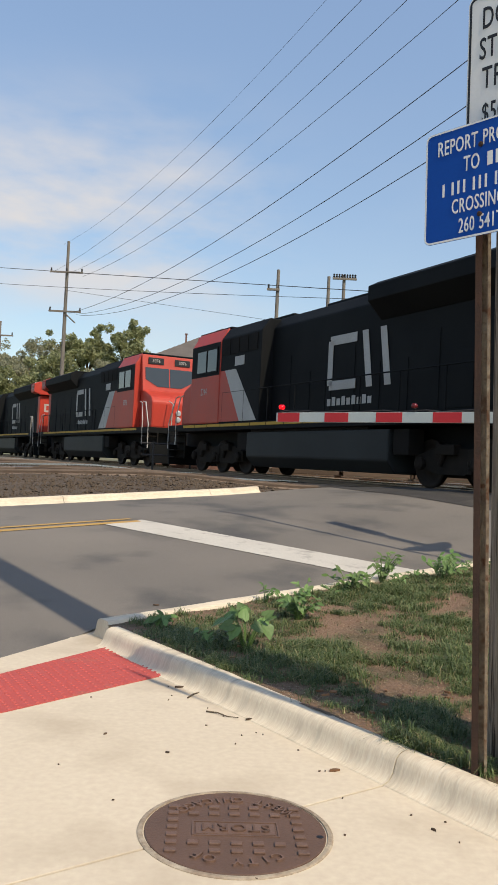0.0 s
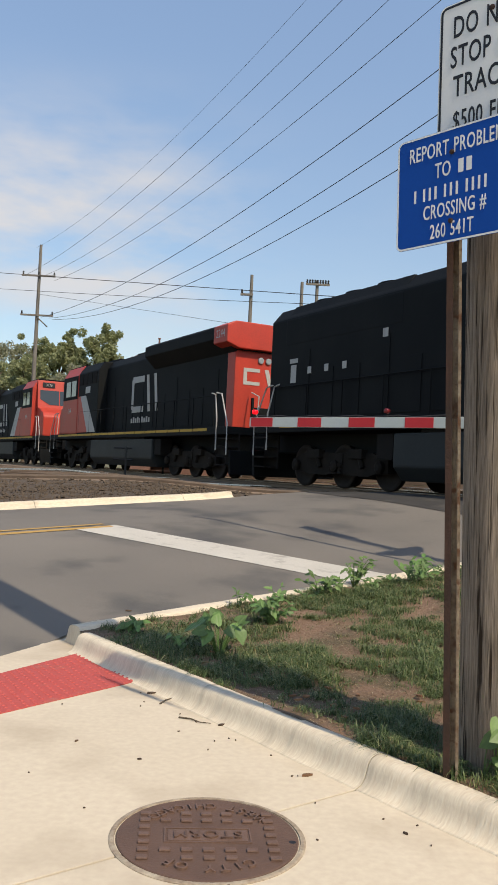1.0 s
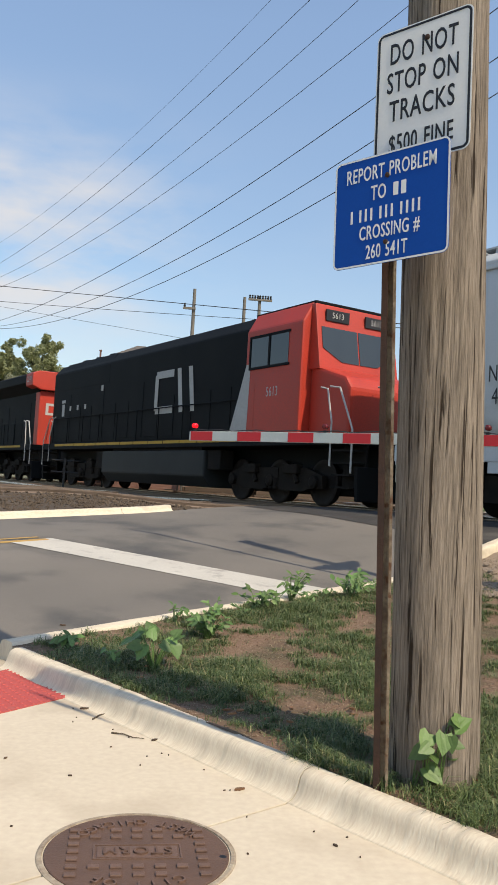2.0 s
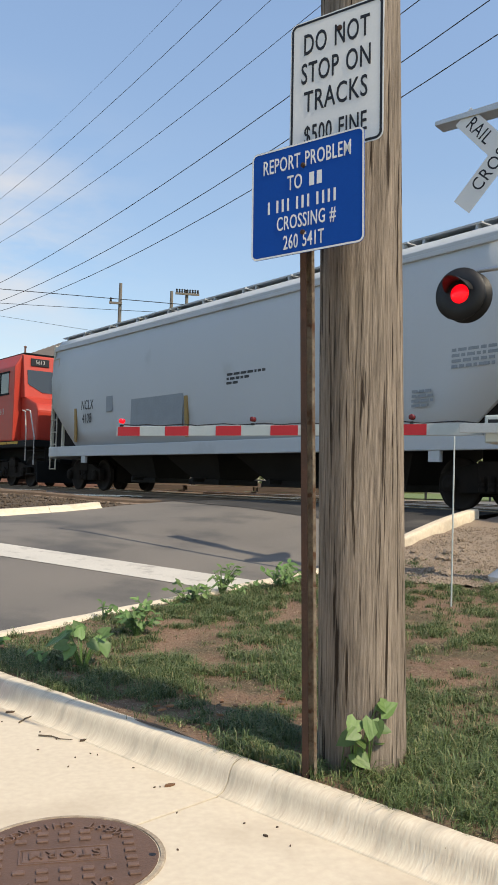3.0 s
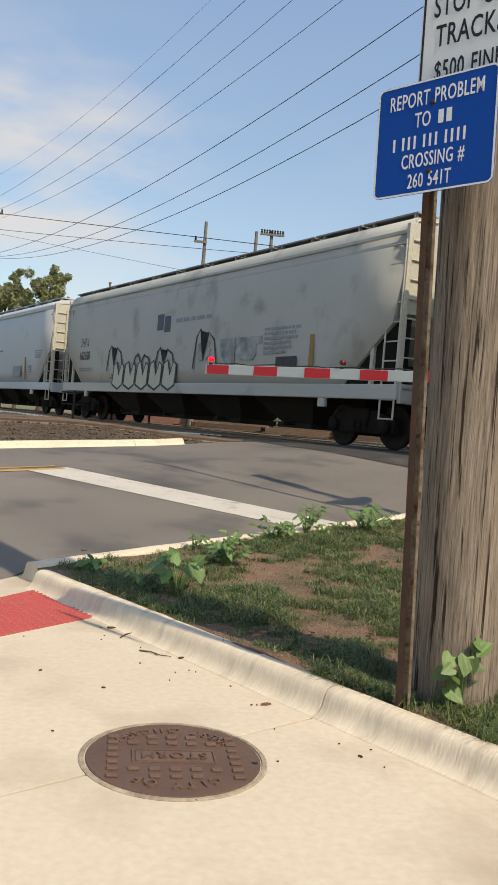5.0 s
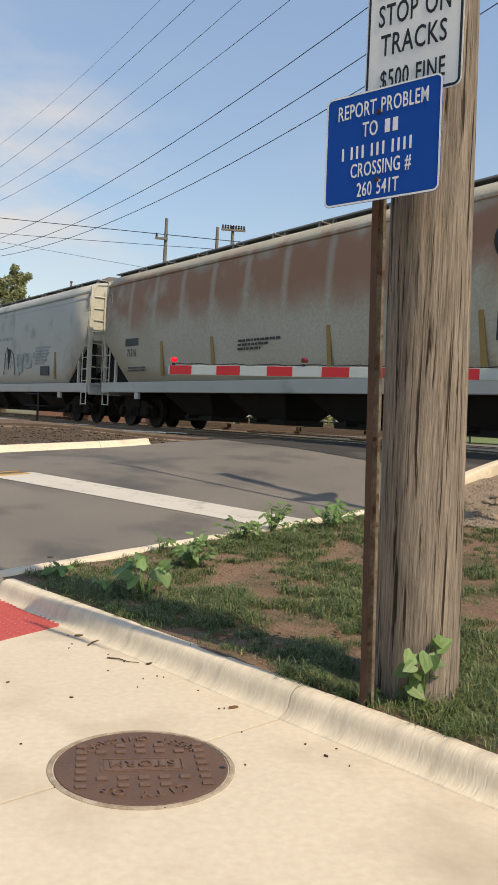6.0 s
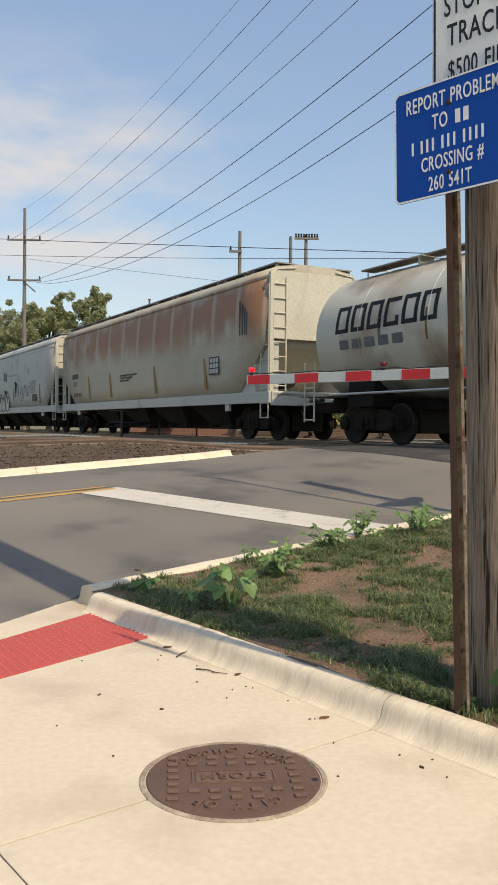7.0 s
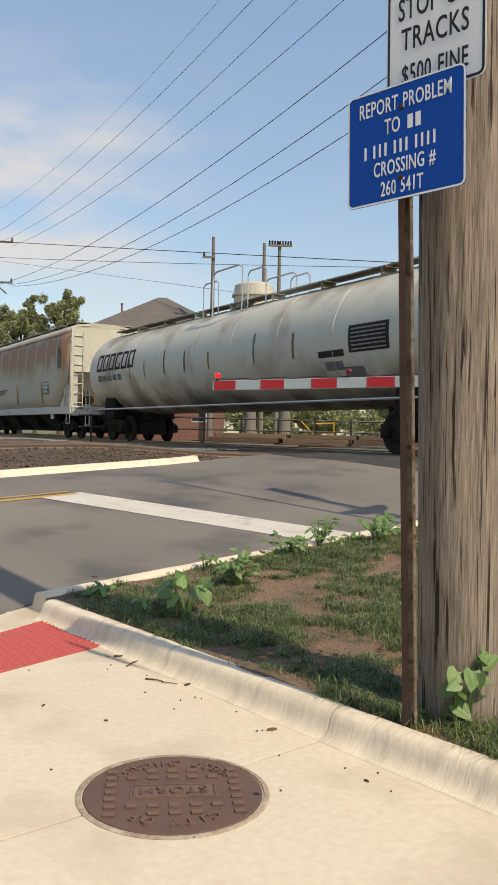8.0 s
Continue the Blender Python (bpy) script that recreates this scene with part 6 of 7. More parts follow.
# grass: tufts of bent blades, with bare patches of soil between
BARE = ((0.93, 4.75, 0.22, 0.45), (0.80, 6.40, 0.34, 0.45), (0.95, 5.65, 0.20, 0.3), (1.9, 7.0, 0.35, 0.5), (2.4, 5.0, 0.4, 0.5), (0.2, 4.62, 0.10, 0.35))
LUSH = ((0.55, 4.9, 0.22, 0.5), (0.9, 4.15, 0.20, 0.5), (0.3, 5.5, 0.3, 0.4), (1.35, 5.3, 0.30, 0.7), (1.3, 7.6, 0.7, 0.5), (1.5, 6.4, 0.3, 0.45), (-0.3, 6.0, 0.3, 0.3), (1.75, 3.4, 0.5, 0.5), (0.55, 5.6, 0.2, 0.35), (2.3, 4.2, 0.5, 0.7))


def growth(x, y):
    """How thickly grass grows at a place: above 0 there is some."""
    g = 0.17 + 0.5 * noise.noise((x * 1.6, y * 1.6, 4)) + 0.65 * noise.noise((x * 4.5, y * 4.5, 8)) + 0.5 * noise.noise((x * 11, y * 11, 1))
    for k, spots in ((-0.62, BARE), (0.5, LUSH)):
        for px, py, wx, wy in spots:
            g += k * math.exp(-((x - px) / wx) ** 2 - ((y - py) / wy) ** 2)
    return g


def on_verge(x, y):
    if (x - ef(0, -0.17)[0]) * -FX + (y - ef(0, -0.17)[1]) * -FY < 0.02:
        return False
    a, b = (x - CX0) * AX + (y - CY0) * AY, (x - CX0) * BX + (y - CY0) * BY
    if b > -0.22 or (a > 5.0 and b > -2.4 and (x * 37.7 + y * 91.3) % 1 < 0.8):
        return False
    return (x - POLE[0]) ** 2 + (y - POLE[1]) ** 2 > 0.22 ** 2


def grass(name, label, mat, tufts, seed, hmin, hmax, blades, width, want, flat):
    rng = np.random.default_rng(seed)
    verts, faces = [], []
    made = 0
    for _ in range(tufts * 30):
        if made >= tufts:
            break
        x, y = rng.uniform(-1.2, 4.6), rng.uniform(1.6, 10.0)
        if not on_verge(x, y):
            continue
        g = growth(x, y)
        if not want(g, rng):
            continue
        made += 1
        lush = min(max(g, 0.0), 1.0)
        tall = rng.uniform(0.6, 1.15) * (0.42 + 0.95 * lush)
        spread = rng.uniform(0.012, 0.03) if flat < 1 else 0.05
        sway = rng.uniform(0, 2 * np.pi)
        z = verge_z(x, y)
        for k in range(int(blades * (0.5 + 0.8 * lush)) if flat < 1 else blades):
            th = rng.uniform(0, 2 * np.pi) if k % 3 else sway + rng.normal(0, 0.5)
            h = rng.uniform(hmin, hmax) * tall
            bend = h * rng.uniform(0.35, 1.75) if flat < 1 else h * rng.uniform(1.2, 2.6)
            rise = h if flat < 1 else h * rng.uniform(0.05, 0.35)
            bx, by = x + rng.normal(0, spread), y + rng.normal(0, spread)
            dx, dy = np.cos(th), np.sin(th)
            w = width * rng.uniform(0.7, 1.3)
            wx, wy = -dy * w, dx * w
            i = len(verts)
            rise *= 0.75 if flat < 1 else 1.0
            verts += [(bx - wx, by - wy, z - 0.008), (bx + wx, by + wy, z - 0.008), (bx + dx * bend * 0.3 + wx * 0.8, by + dy * bend * 0.3 + wy * 0.8, z + rise * 0.65), (bx + dx * bend * 0.3 - wx * 0.8, by + dy * bend * 0.3 - wy * 0.8, z + rise * 0.65), (bx + dx * bend, by + dy * bend, z + rise * (1.0 - 0.42 * bend / h if flat < 1 else 0.6))]
            faces += [(i, i + 1, i + 2, i + 3), (i + 3, i + 2, i + 4)]
    me = bpy.data.meshes.new(name)
    me.from_pydata(verts, [], faces)
    me.materials.append(mat)
    return tagged(new(name, me), label, "grass", kind="stuff")


def blade_mat(name, a, b, c):
    m = bpy.data.materials.new(name)
    m.use_nodes = True
    nt = m.node_tree
    p = nt.nodes["Principled BSDF"]
    g = nt.nodes.new("ShaderNodeNewGeometry")
    r = nt.nodes.new("ShaderNodeValToRGB")
    r.color_ramp.elements[0].color, r.color_ramp.elements[1].color = lin(a), lin(b)
    e = r.color_ramp.elements.new(0.85)
    e.color = lin(b)
    r.color_ramp.elements[-1].color = lin(c)
    nt.links.new(g.outputs["Random Per Island"], r.inputs["Fac"])
    nt.links.new(r.outputs["Color"], p.inputs["Base Color"])
    p.inputs["Roughness"].default_value = 0.6
    return m


M["grass"] = blade_mat("thin_green_grass", (0.036, 0.072, 0.020), (0.130, 0.168, 0.052), (0.30, 0.26, 0.13))
M["straw"] = blade_mat("dry_straw", (0.26, 0.19, 0.11), (0.40, 0.31, 0.19), (0.16, 0.10, 0.055))
grass("grass", "thin green grass growing in tufts on bare soil", M["grass"], 7400, 3, 0.03, 0.125, 26, 0.0022, lambda g, r: g + r.normal(0, 0.14) > 0.14, 0)
grass("short_grass", "short sparse green grass between the tufts", M["grass"], 3600, 9, 0.012, 0.045, 8, 0.0018, lambda g, r: g + r.normal(0, 0.2) > -0.15, 0)
grass("dry_grass", "dry straw-coloured grass lying between green tufts", M["straw"], 4600, 5, 0.02, 0.06, 8, 0.0016, lambda g, r: -0.55 < g + r.normal(0, 0.2) < 0.3, 1)
# clods of soil
rng = random.Random(33)
verts, faces = [], []
for k in range(5200):
    x, y = rng.uniform(-0.8, 3.2), rng.uniform(2.4, 9.4)
    if not on_verge(x, y) or growth(x, y) > 0.25:
        continue
    r = 0.003 + 0.011 * rng.random() ** 3
    z, i = verge_z(x, y), len(verts)
    for dx, dy, dz in ((1, 0, 0), (0, 1, 0), (-1, 0, 0), (0, -1, 0), (0, 0, 0.8), (0, 0, -0.6)):
        verts.append((x + r * dx * rng.uniform(0.6, 1.3), y + r * dy * rng.uniform(0.6, 1.3), z + r * dz))
    for a, b in ((0, 1), (1, 2), (2, 3), (3, 0)):
        faces += [(i + a, i + b, i + 4), (i + b, i + a, i + 5)]
me = bpy.data.meshes.new("soil_clods")
me.from_pydata(verts, [], faces)
me.materials.append(M["soil"])
tagged(new("soil_clods", me), "loose clods of dry brown soil on the verge", "soil", kind="stuff")


def litter(name, label, category, count, seed, mat, size, area, zf, group):
    rng = random.Random(seed)
    for k in range(count):
        x, y = area(rng)
        bm = bmesh.new()
        n = 7
        pts = [(size * rng.uniform(0.6, 1.2) * math.cos(2 * math.pi * i / n), 0.55 * size * rng.uniform(0.6, 1.2) * math.sin(2 * math.pi * i / n)) for i in range(n)]
        top = [bm.verts.new((px, py, 0.004 + 0.3 * size * rng.random())) for px, py in pts]
        low = [bm.verts.new((px, py, 0.0)) for px, py in pts]
        bm.faces.new(top)
        bm.faces.new(low[::-1])
        for i in range(n):
            bm.faces.new((low[i], low[(i + 1) % n], top[(i + 1) % n], top[i]))
        ob = tagged(part(name, bm, mat), label, category, group)
        ob.matrix_world = pose(x, y, zf(x, y), 0, 0, rng.uniform(0, 360))


M["dead_leaf"] = surface("dead_leaf", (0.24, 0.12, 0.055), (0.13, 0.07, 0.04), 20, 80, 0.8, 0.3, vary=0.4)
M["crumb"] = surface("dark_crumb", (0.07, 0.045, 0.03), (0.12, 0.08, 0.05), 20, 80, 0.9, 0.3, vary=0.4)
flat0 = lambda x, y: 0.001


def by_kerb(rng):
    return ef(rng.uniform(-2.6, 1.5), 0.06 + abs(rng.gauss(0, 0.11)))


def on_walk(rng):
    return ef(rng.uniform(-1.9, 1.2), rng.uniform(0.2, 1.6))


litter("debris", "small dark crumb of debris lying by the kerb", "debris", 22, 11, M["crumb"], 0.006, by_kerb, flat0, "sidewalk litter")
litter("debris", "small dark crumb lying on the sidewalk", "debris", 9, 12, M["crumb"], 0.006, on_walk, flat0, "sidewalk litter")
litter("dead_leaf", "curled brown dead leaf in the grass", "leaf", 40, 13, M["dead_leaf"], 0.026, lambda rng: ef(rng.uniform(-2.4, 0.8), -0.3 - abs(rng.gauss(0, 0.5))), lambda x, y: verge_z(x, y) + 0.02, "dead leaves")
for x, y, rz, l, col in ((px, py, pr, pl_ * 0.55, pc) for px, py, pr, pl_, pc in ((0.449, 3.858, 20, 0.05, "dead_leaf"), (-0.672, 4.202, 50, 0.022, "crumb"), (-0.335, 3.983, 0, 0.018, "crumb"), (0.05, 4.55, 30, 0.04, "crumb"), (0.0, 4.75, 80, 0.035, "crumb"), (-0.38, 5.12, 10, 0.05, "crumb"), (-0.45, 5.42, 40, 0.055, "crumb"), (0.78, 3.28, -50, 0.022, "crumb"), (-0.79, 7.39, 0, 0.05, "crumb"))):
    bm = bmesh.new()
    prism(bm, [(-l, -l * 0.2), (0, -l * 0.42), (l, -l * 0.1), (l * 0.4, l * 0.35), (-l * 0.6, l * 0.3)], 2, 0.0, 0.006 + 0.1 * l)
    ob = tagged(part("fallen_leaf", bm, M[col]), "small dry leaf lying on pale concrete" if y < 6 else "small dark leaf lying on the asphalt", "leaf", "sidewalk litter")
    ob.matrix_world = pose(x, y, 0.001 if y < 6 else road_z(x, y) + 0.004, 0, 0, rz)
for x, y, rz, l in ((-0.70, 2.34, -48, 0.13), (-0.1, 4.6, -30, 0.10), (0.1, 4.75, 15, 0.09), (0.22, 4.62, -55, 0.07), (-0.25, 5.0, 60, 0.12), (0.35, 4.35, 10, 0.06)):
    bm = bmesh.new()
    tube(bm, [(-l, 0, 0.006), (-l * 0.3, 0.012, 0.008), (l * 0.4, -0.006, 0.007), (l, 0.015, 0.006)], 0.005, 6, 0.002)
    ob = tagged(part("twig", bm, M["bark"]), "thin dry brown twig lying on the sidewalk", "twig", "sidewalk litter")
    ob.matrix_world = pose(x, y, 0.0, 0, 0, rz)

def stone(x, y, r, seed):
    rng_ = random.Random(seed)
    bm = bmesh.new()
    bmesh.ops.create_icosphere(bm, subdivisions=2, radius=r)
    for v in bm.verts:
        v.co *= 1 + 0.45 * noise.noise(v.co * (1.6 / r) + Vector((seed, 0, 0)))
        v.co.z *= 0.6
    ob = tagged(part("stone", bm, M["gravel"]), "rough pale stone lying on the gravel", "stone", "stones on the gravel")
    ob.matrix_world = pose(x, y, bank_z(x, y) + r * 0.22, 0, 0, rng_.uniform(0, 360))


for k in range(26):
    rng_s = random.Random(300 + k)
    stone(*ab(rng_s.uniform(5.0, 7.6), rng_s.uniform(-2.3, -0.45)), rng_s.uniform(0.035, 0.09), k)

# marker rod and stones on the bank
rod = thing("marker_rod", "thin white marker rod standing in dry grass", "marker", Matrix.Translation((3.32, 7.2, verge_z(3.32, 7.2))))
bm = bmesh.new()
lathe(bm, [(0.008, -0.1), (0.008, 1.55), (0.004, 1.57)], 8)
part("rod", bm, M["gate_white"], rod)
rng = random.Random(21)
verts, faces = [], []
for k in range(4500):
    x, y = ab(rng.uniform(4.8, 8.5), rng.uniform(-2.6, -0.25))
    r = rng.uniform(0.008, 0.03)
    z = bank_z(x, y)
    i = len(verts)
    for dx, dy, dz in ((1, 0, 0), (0, 1, 0), (-1, 0, 0), (0, -1, 0), (0, 0, 0.8), (0, 0, -0.6)):
        verts.append((x + r * dx * rng.uniform(0.6, 1.2), y + r * dy * rng.uniform(0.6, 1.2), z + r * dz))
    for a, b in ((0, 1), (1, 2), (2, 3), (3, 0)):
        faces += [(i + a, i + b, i + 4), (i + b, i + a, i + 5)]
me = bpy.data.meshes.new("gravel")
me.from_pydata(verts, [], faces)
me.materials.append(M["gravel"])
tagged(new("gravel", me), "loose pale gravel stones beside the crossing", "gravel", kind="stuff")
verts, faces = [], []
for k in range(5000):
    a_, b_ = rng.uniform(-4, 9), FAR_B + 0.3 + abs(rng.gauss(0, 5))
    x, y = ab(a_, b_)
    r = rng.uniform(0.02, 0.06)
    z = dirt_z(x, y)
    i = len(verts)
    for dx, dy, dz in ((1, 0, 0), (0, 1, 0), (-1, 0, 0), (0, -1, 0), (0, 0, 0.8), (0, 0, -0.6)):
        verts.append((x + r * dx * rng.uniform(0.6, 1.2), y + r * dy * rng.uniform(0.6, 1.2), z + r * dz))
    for a, b in ((0, 1), (1, 2), (2, 3), (3, 0)):
        faces += [(i + a, i + b, i + 4), (i + b, i + a, i + 5)]
me = bpy.data.meshes.new("ballast_stones")
me.from_pydata(verts, [], faces)
me.materials.append(M["dirt"])
tagged(new("ballast_stones", me), "dark ballast stones scattered over oily dirt", "ballast", kind="stuff")

# ---- poles and cables ----
def far_pole(label, x, y, top, r, arms, base=1.0, mat=None):
    pl = thing("utility_pole", label, "utility pole", Matrix.Translation((x, y, base)), "far poles")
    bm = bmesh.new()
    lathe(bm, [(r * 1.25, -0.3), (r, (top - base) * 0.5), (r * 0.7, top - base)], 12)
    part("shaft", bm, mat or M["far_wood"], pl)
    for z, x0, x1, ins in arms:
        bm = bmesh.new()
        box(bm, x0 - x, x1 - x, -0.08 - r, 0.04 - r, z - base - 0.07, z - base + 0.07, 0.01)
        arm_ = part("crossarm", bm, M["far_wood"], pl)
        for k in range(ins):
            bm = bmesh.new()
            xx = x0 - x + 0.1 + (x1 - x0 - 0.2) * k / max(ins - 1, 1)
            lathe(bm, [(0.05, z - base + 0.07), (0.08, z - base + 0.16), (0.045, z - base + 0.22), (0.08, z - base + 0.27), (0.04, z - base + 0.33)], 8, Matrix.Translation((xx, -r, 0)))
            part("insulator", bm, M["black_paint"], arm_)
    return pl


fp = far_pole("tall grey wooden utility pole with two crossarms", -15.62, 66, 18.5, 0.16, [(15.97, -16.95, -14.3, 3), (12.8, -16.9, -14.3, 2)])
bm = bmesh.new()
tube(bm, [(0.1, -0.2, 12.6 - 1), (0.9, -0.3, 11.9 - 1)], 0.06, 6)
part("brace", bm, M["far_wood"], fp)
far_pole("grey wooden utility pole with a small bracket", 1.08, 52, 13.7, 0.14, [(12.4, 0.4, 1.2, 1)])
far_pole("dark wooden utility pole behind the train", 4.62, 56, 14.35, 0.15, [])
far_pole("wooden pole with a crowded insulator crossarm", 5.66, 56, 14.5, 0.15, [(14.2, 4.86, 6.5, 9)])
lp = far_pole("distant utility pole with two pale transformers", -25.2, 80, 14.0, 0.2, [(12.6, -26.8, -23.8, 2)])
for dx in (-0.75, 0.75):
    bm = bmesh.new()
    lathe(bm, [(0.22, 4.2), (0.28, 4.25), (0.28, 5.25), (0.2, 5.35)], 12, Matrix.Translation((dx, -0.2, 0)))
    part("transformer", bm, M["gate_white"], lp, "pale grey transformer can")


def cable(start, way, reach, bend, r, label, n=26):
    """A hanging cable: from start (x, y) along way, its height a parabola (c2, c1, c0) of the distance run."""
    c2, c1, c0 = bend
    lo, hi = reach
    bm = bmesh.new()
    pts = []
    for i in range(n + 1):
        w = lo + (hi - lo) * i / n
        pts.append((start[0] + way[0] * w, start[1] + way[1] * w, c2 * w * w + c1 * w + c0))
    tube(bm, pts, r, 6)
    tagged(part("overhead_cable", bm, M["wire"]), label, "cable", "overhead cables")


along = "dark overhead power cable running beside the railway"
for x0, bend, r in ((-16.7, (0.00210, -0.06395, 16.015), 0.010), (-15.2, (0.00243, -0.07802, 16.045), 0.010), (-14.4, (0.00214, -0.07557, 15.675), 0.011), (-15.3, (0.00211, -0.07524, 12.684), 0.014), (-14.7, (0.00264, -0.11897, 12.642), 0.014), (-14.4, (0.00281, -0.14145, 12.552), 0.014)):
    cable((x0, 66.0), (-DX, -DY), (0.0, 66.0), bend, r, along)
cable((-17.4, 66.0), (-DX, -DY), (6.0, 62.0), (0.00290, -0.1200, 17.50), 0.006, "thin overhead cable running beside the railway")
across = "dark overhead cable strung between far poles"
for lo, hi, bend, r in ((-36.0, 60.0, (0.00006, -0.1530, 15.97), 0.024), (-36.0, 60.0, (0.0003, -0.1330, 14.73), 0.017), (0.0, 30.0, (0.0, -0.1881, 14.50), 0.012)):
    cable((-15.62, 65.8), (0.7692, -0.6391), (lo, hi), bend, r, across)


# ---- trees, house and what stands beyond the tracks ----
def foliage(name, a, b):
    m = blade_mat(name, a, b, tuple(0.5 * (u + v) for u, v in zip(a, b)))
    nt = m.node_tree
    p = nt.nodes["Principled BSDF"]
    tl, mix = nt.nodes.new("ShaderNodeBsdfTranslucent"), nt.nodes.new("ShaderNodeMixShader")
    mix.inputs["Fac"].default_value = 0.45
    nt.links.new(p.inputs["Base Color"].links[0].from_socket, tl.inputs["Color"])
    nt.links.new(p.outputs["BSDF"], mix.inputs[1])
    nt.links.new(tl.outputs["BSDF"], mix.inputs[2])
    nt.links.new(mix.outputs["Shader"], nt.nodes["Material Output"].inputs["Surface"])
    return m


M["tree_leaf"] = foliage("dusty_green_foliage", (0.21, 0.235, 0.105), (0.35, 0.365, 0.19))
M["tree_leaf_dry"] = foliage("thin_olive_foliage", (0.25, 0.25, 0.15), (0.37, 0.365, 0.245))


def tree(label, x, y, base, h, w, mat, seed, thin=1.0):
    rng = np.random.default_rng(seed)
    tr = thing("tree", label, "tree", Matrix.Translation((x, y, base)), "far trees")
    bm = bmesh.new()
    tube(bm, [(0, 0, -0.3), (0.1, 0, h * 0.25), (-0.1, 0.1, h * 0.5), (0.05, 0, h * 0.8)], 0.028 * h, 10, 0.006 * h)
    tips = []
    for k in range(11):
        a, z0 = rng.uniform(0, 2 * np.pi), h * rng.uniform(0.22, 0.7)
        out, up = w * rng.uniform(0.25, 0.48), h * rng.uniform(0.12, 0.28)
        tip = (out * np.cos(a), out * np.sin(a), z0 + up)
        tube(bm, [(0, 0, z0), (tip[0] * 0.5, tip[1] * 0.5, z0 + up * 0.65), tip], 0.008 * h, 6, 0.003 * h)
        tips.append(tip)
    part("trunk", bm, M["bark"], tr)
    tips += [(rng.normal(0, w * 0.12), rng.normal(0, w * 0.12), h * rng.uniform(0.7, 0.94)) for _ in range(7)]
    verts, faces = [], []
    for tx, ty, tz in tips:
        for c in range(5):
            cx, cy, cz = tx + rng.normal(0, w * 0.08), ty + rng.normal(0, w * 0.08), tz + rng.normal(0, h * 0.05)
            rad = w * rng.uniform(0.05, 0.10)
            for q in range(int(170 * thin)):
                v = rng.normal(0, 1, 3)
                v *= rad * rng.uniform(0.5, 1.1) / np.linalg.norm(v)
                p = np.array((cx, cy, cz)) + v
                s = rng.uniform(0.09, 0.2)
                e1, e2 = rng.normal(0, 1, 3), rng.normal(0, 1, 3)
                e1 *= s / np.linalg.norm(e1)
                e2 *= s * 0.7 / np.linalg.norm(e2)
                i = len(verts)
                verts += [tuple(p - e1), tuple(p + e2), tuple(p + e1), tuple(p - e2)]
                faces.append((i, i + 1, i + 2, i + 3))
    me = bpy.data.meshes.new("crown")
    me.from_pydata(verts, [], faces)
    me.materials.append(mat)
    ob = new("crown", me)
    ob.parent = tr
    return tr


for k, (x, y, h, w, dry, thin) in enumerate(((-37, 100, 11.5, 9, 0, 1), (-31, 96, 12.0, 8, 1, 0.7), (-26.5, 94, 13.4, 8, 1, 0.6), (-22.3, 96, 14.2, 6.5, 0, 1), (-19.0, 92, 14.6, 6.0, 0, 1), (-14.6, 92, 15.2, 6.0, 0, 1), (-28, 88, 9.5, 7, 0, 1), (-21, 86, 10.5, 7, 0, 1), (-16, 85, 9.8, 6, 1, 0.8), (-11.0, 96, 11.2, 5, 1, 0.5), (-43, 92, 12, 9, 0, 1))):
    tree("leafy green tree beyond the railway" if not dry else "thin olive tree with sparse foliage", x, y, 0.95, h, w, M["tree_leaf_dry"] if dry else M["tree_leaf"], 40 + k, thin)

for k, (x, y, h, w) in enumerate(((6, 72, 6.5, 9), (13, 74, 6.0, 9), (20, 76, 6.5, 9), (28, 78, 6.5, 10), (37, 80, 7.0, 10), (-3, 78, 6.5, 8), (47, 84, 7.5, 11))):
    tree("low dark bushy tree behind the far lawn", x, y, -1.7, h, w, M["tree_leaf"], 70 + k, 1.0)
M["shingle"] = surface("grey_brown_shingles", (0.125, 0.11, 0.10), (0.075, 0.066, 0.06), 1.2, 14, 0.9, 0.4, stretch=(1, 1, 3))
M["brick"] = surface("red_brown_brick", (0.20, 0.105, 0.08), (0.13, 0.07, 0.055), 2.2, 24, 0.9, 0.4)
M["siding"] = surface("pale_house_siding", (0.42, 0.39, 0.33), None, 1, 20, 0.8, 0.1)
M["lawn"] = surface("far_lawn", (0.115, 0.16, 0.045), (0.16, 0.17, 0.06), 0.6, 12, 0.95, 0.4)
house = thing("house", "house with a grey hipped shingle roof beyond the tracks", "house", Matrix.Translation((-2.2, 56.0, 0.85)))
bm = bmesh.new()
box(bm, -4.2, 4.2, -3.4, 3.4, 0.0, 6.9)
wall = part("wall", bm, M["brick"], house)
for x in (-2.6, 0.0, 2.6):
    for z in (1.2, 4.2):
        bm = bmesh.new()
        box(bm, x - 0.5, x + 0.5, -3.45, -3.395, z, z + 1.5, 0.01)
        win = part("window", bm, M["gate_white"], house)
        bm = bmesh.new()
        box(bm, x - 0.42, x + 0.42, -3.46, -3.452, z + 0.08, z + 1.42)
        part("pane", bm, M["glass"], win)
bm = bmesh.new()
top_v = [bm.verts.new(p) for p in ((-0.25, 0, 9.5), (0.25, 0, 9.5))]
low_v = [bm.verts.new(p) for p in ((-4.85, -4.05, 6.75), (4.85, -4.05, 6.75), (4.85, 4.05, 6.75), (-4.85, 4.05, 6.75))]
for f in ((low_v[0], low_v[1], top_v[1], top_v[0]), (low_v[1], low_v[2], top_v[1]), (low_v[2], low_v[3], top_v[0], top_v[1]), (low_v[3], low_v[0], top_v[0]), low_v[::-1]):
    bm.faces.new(f)
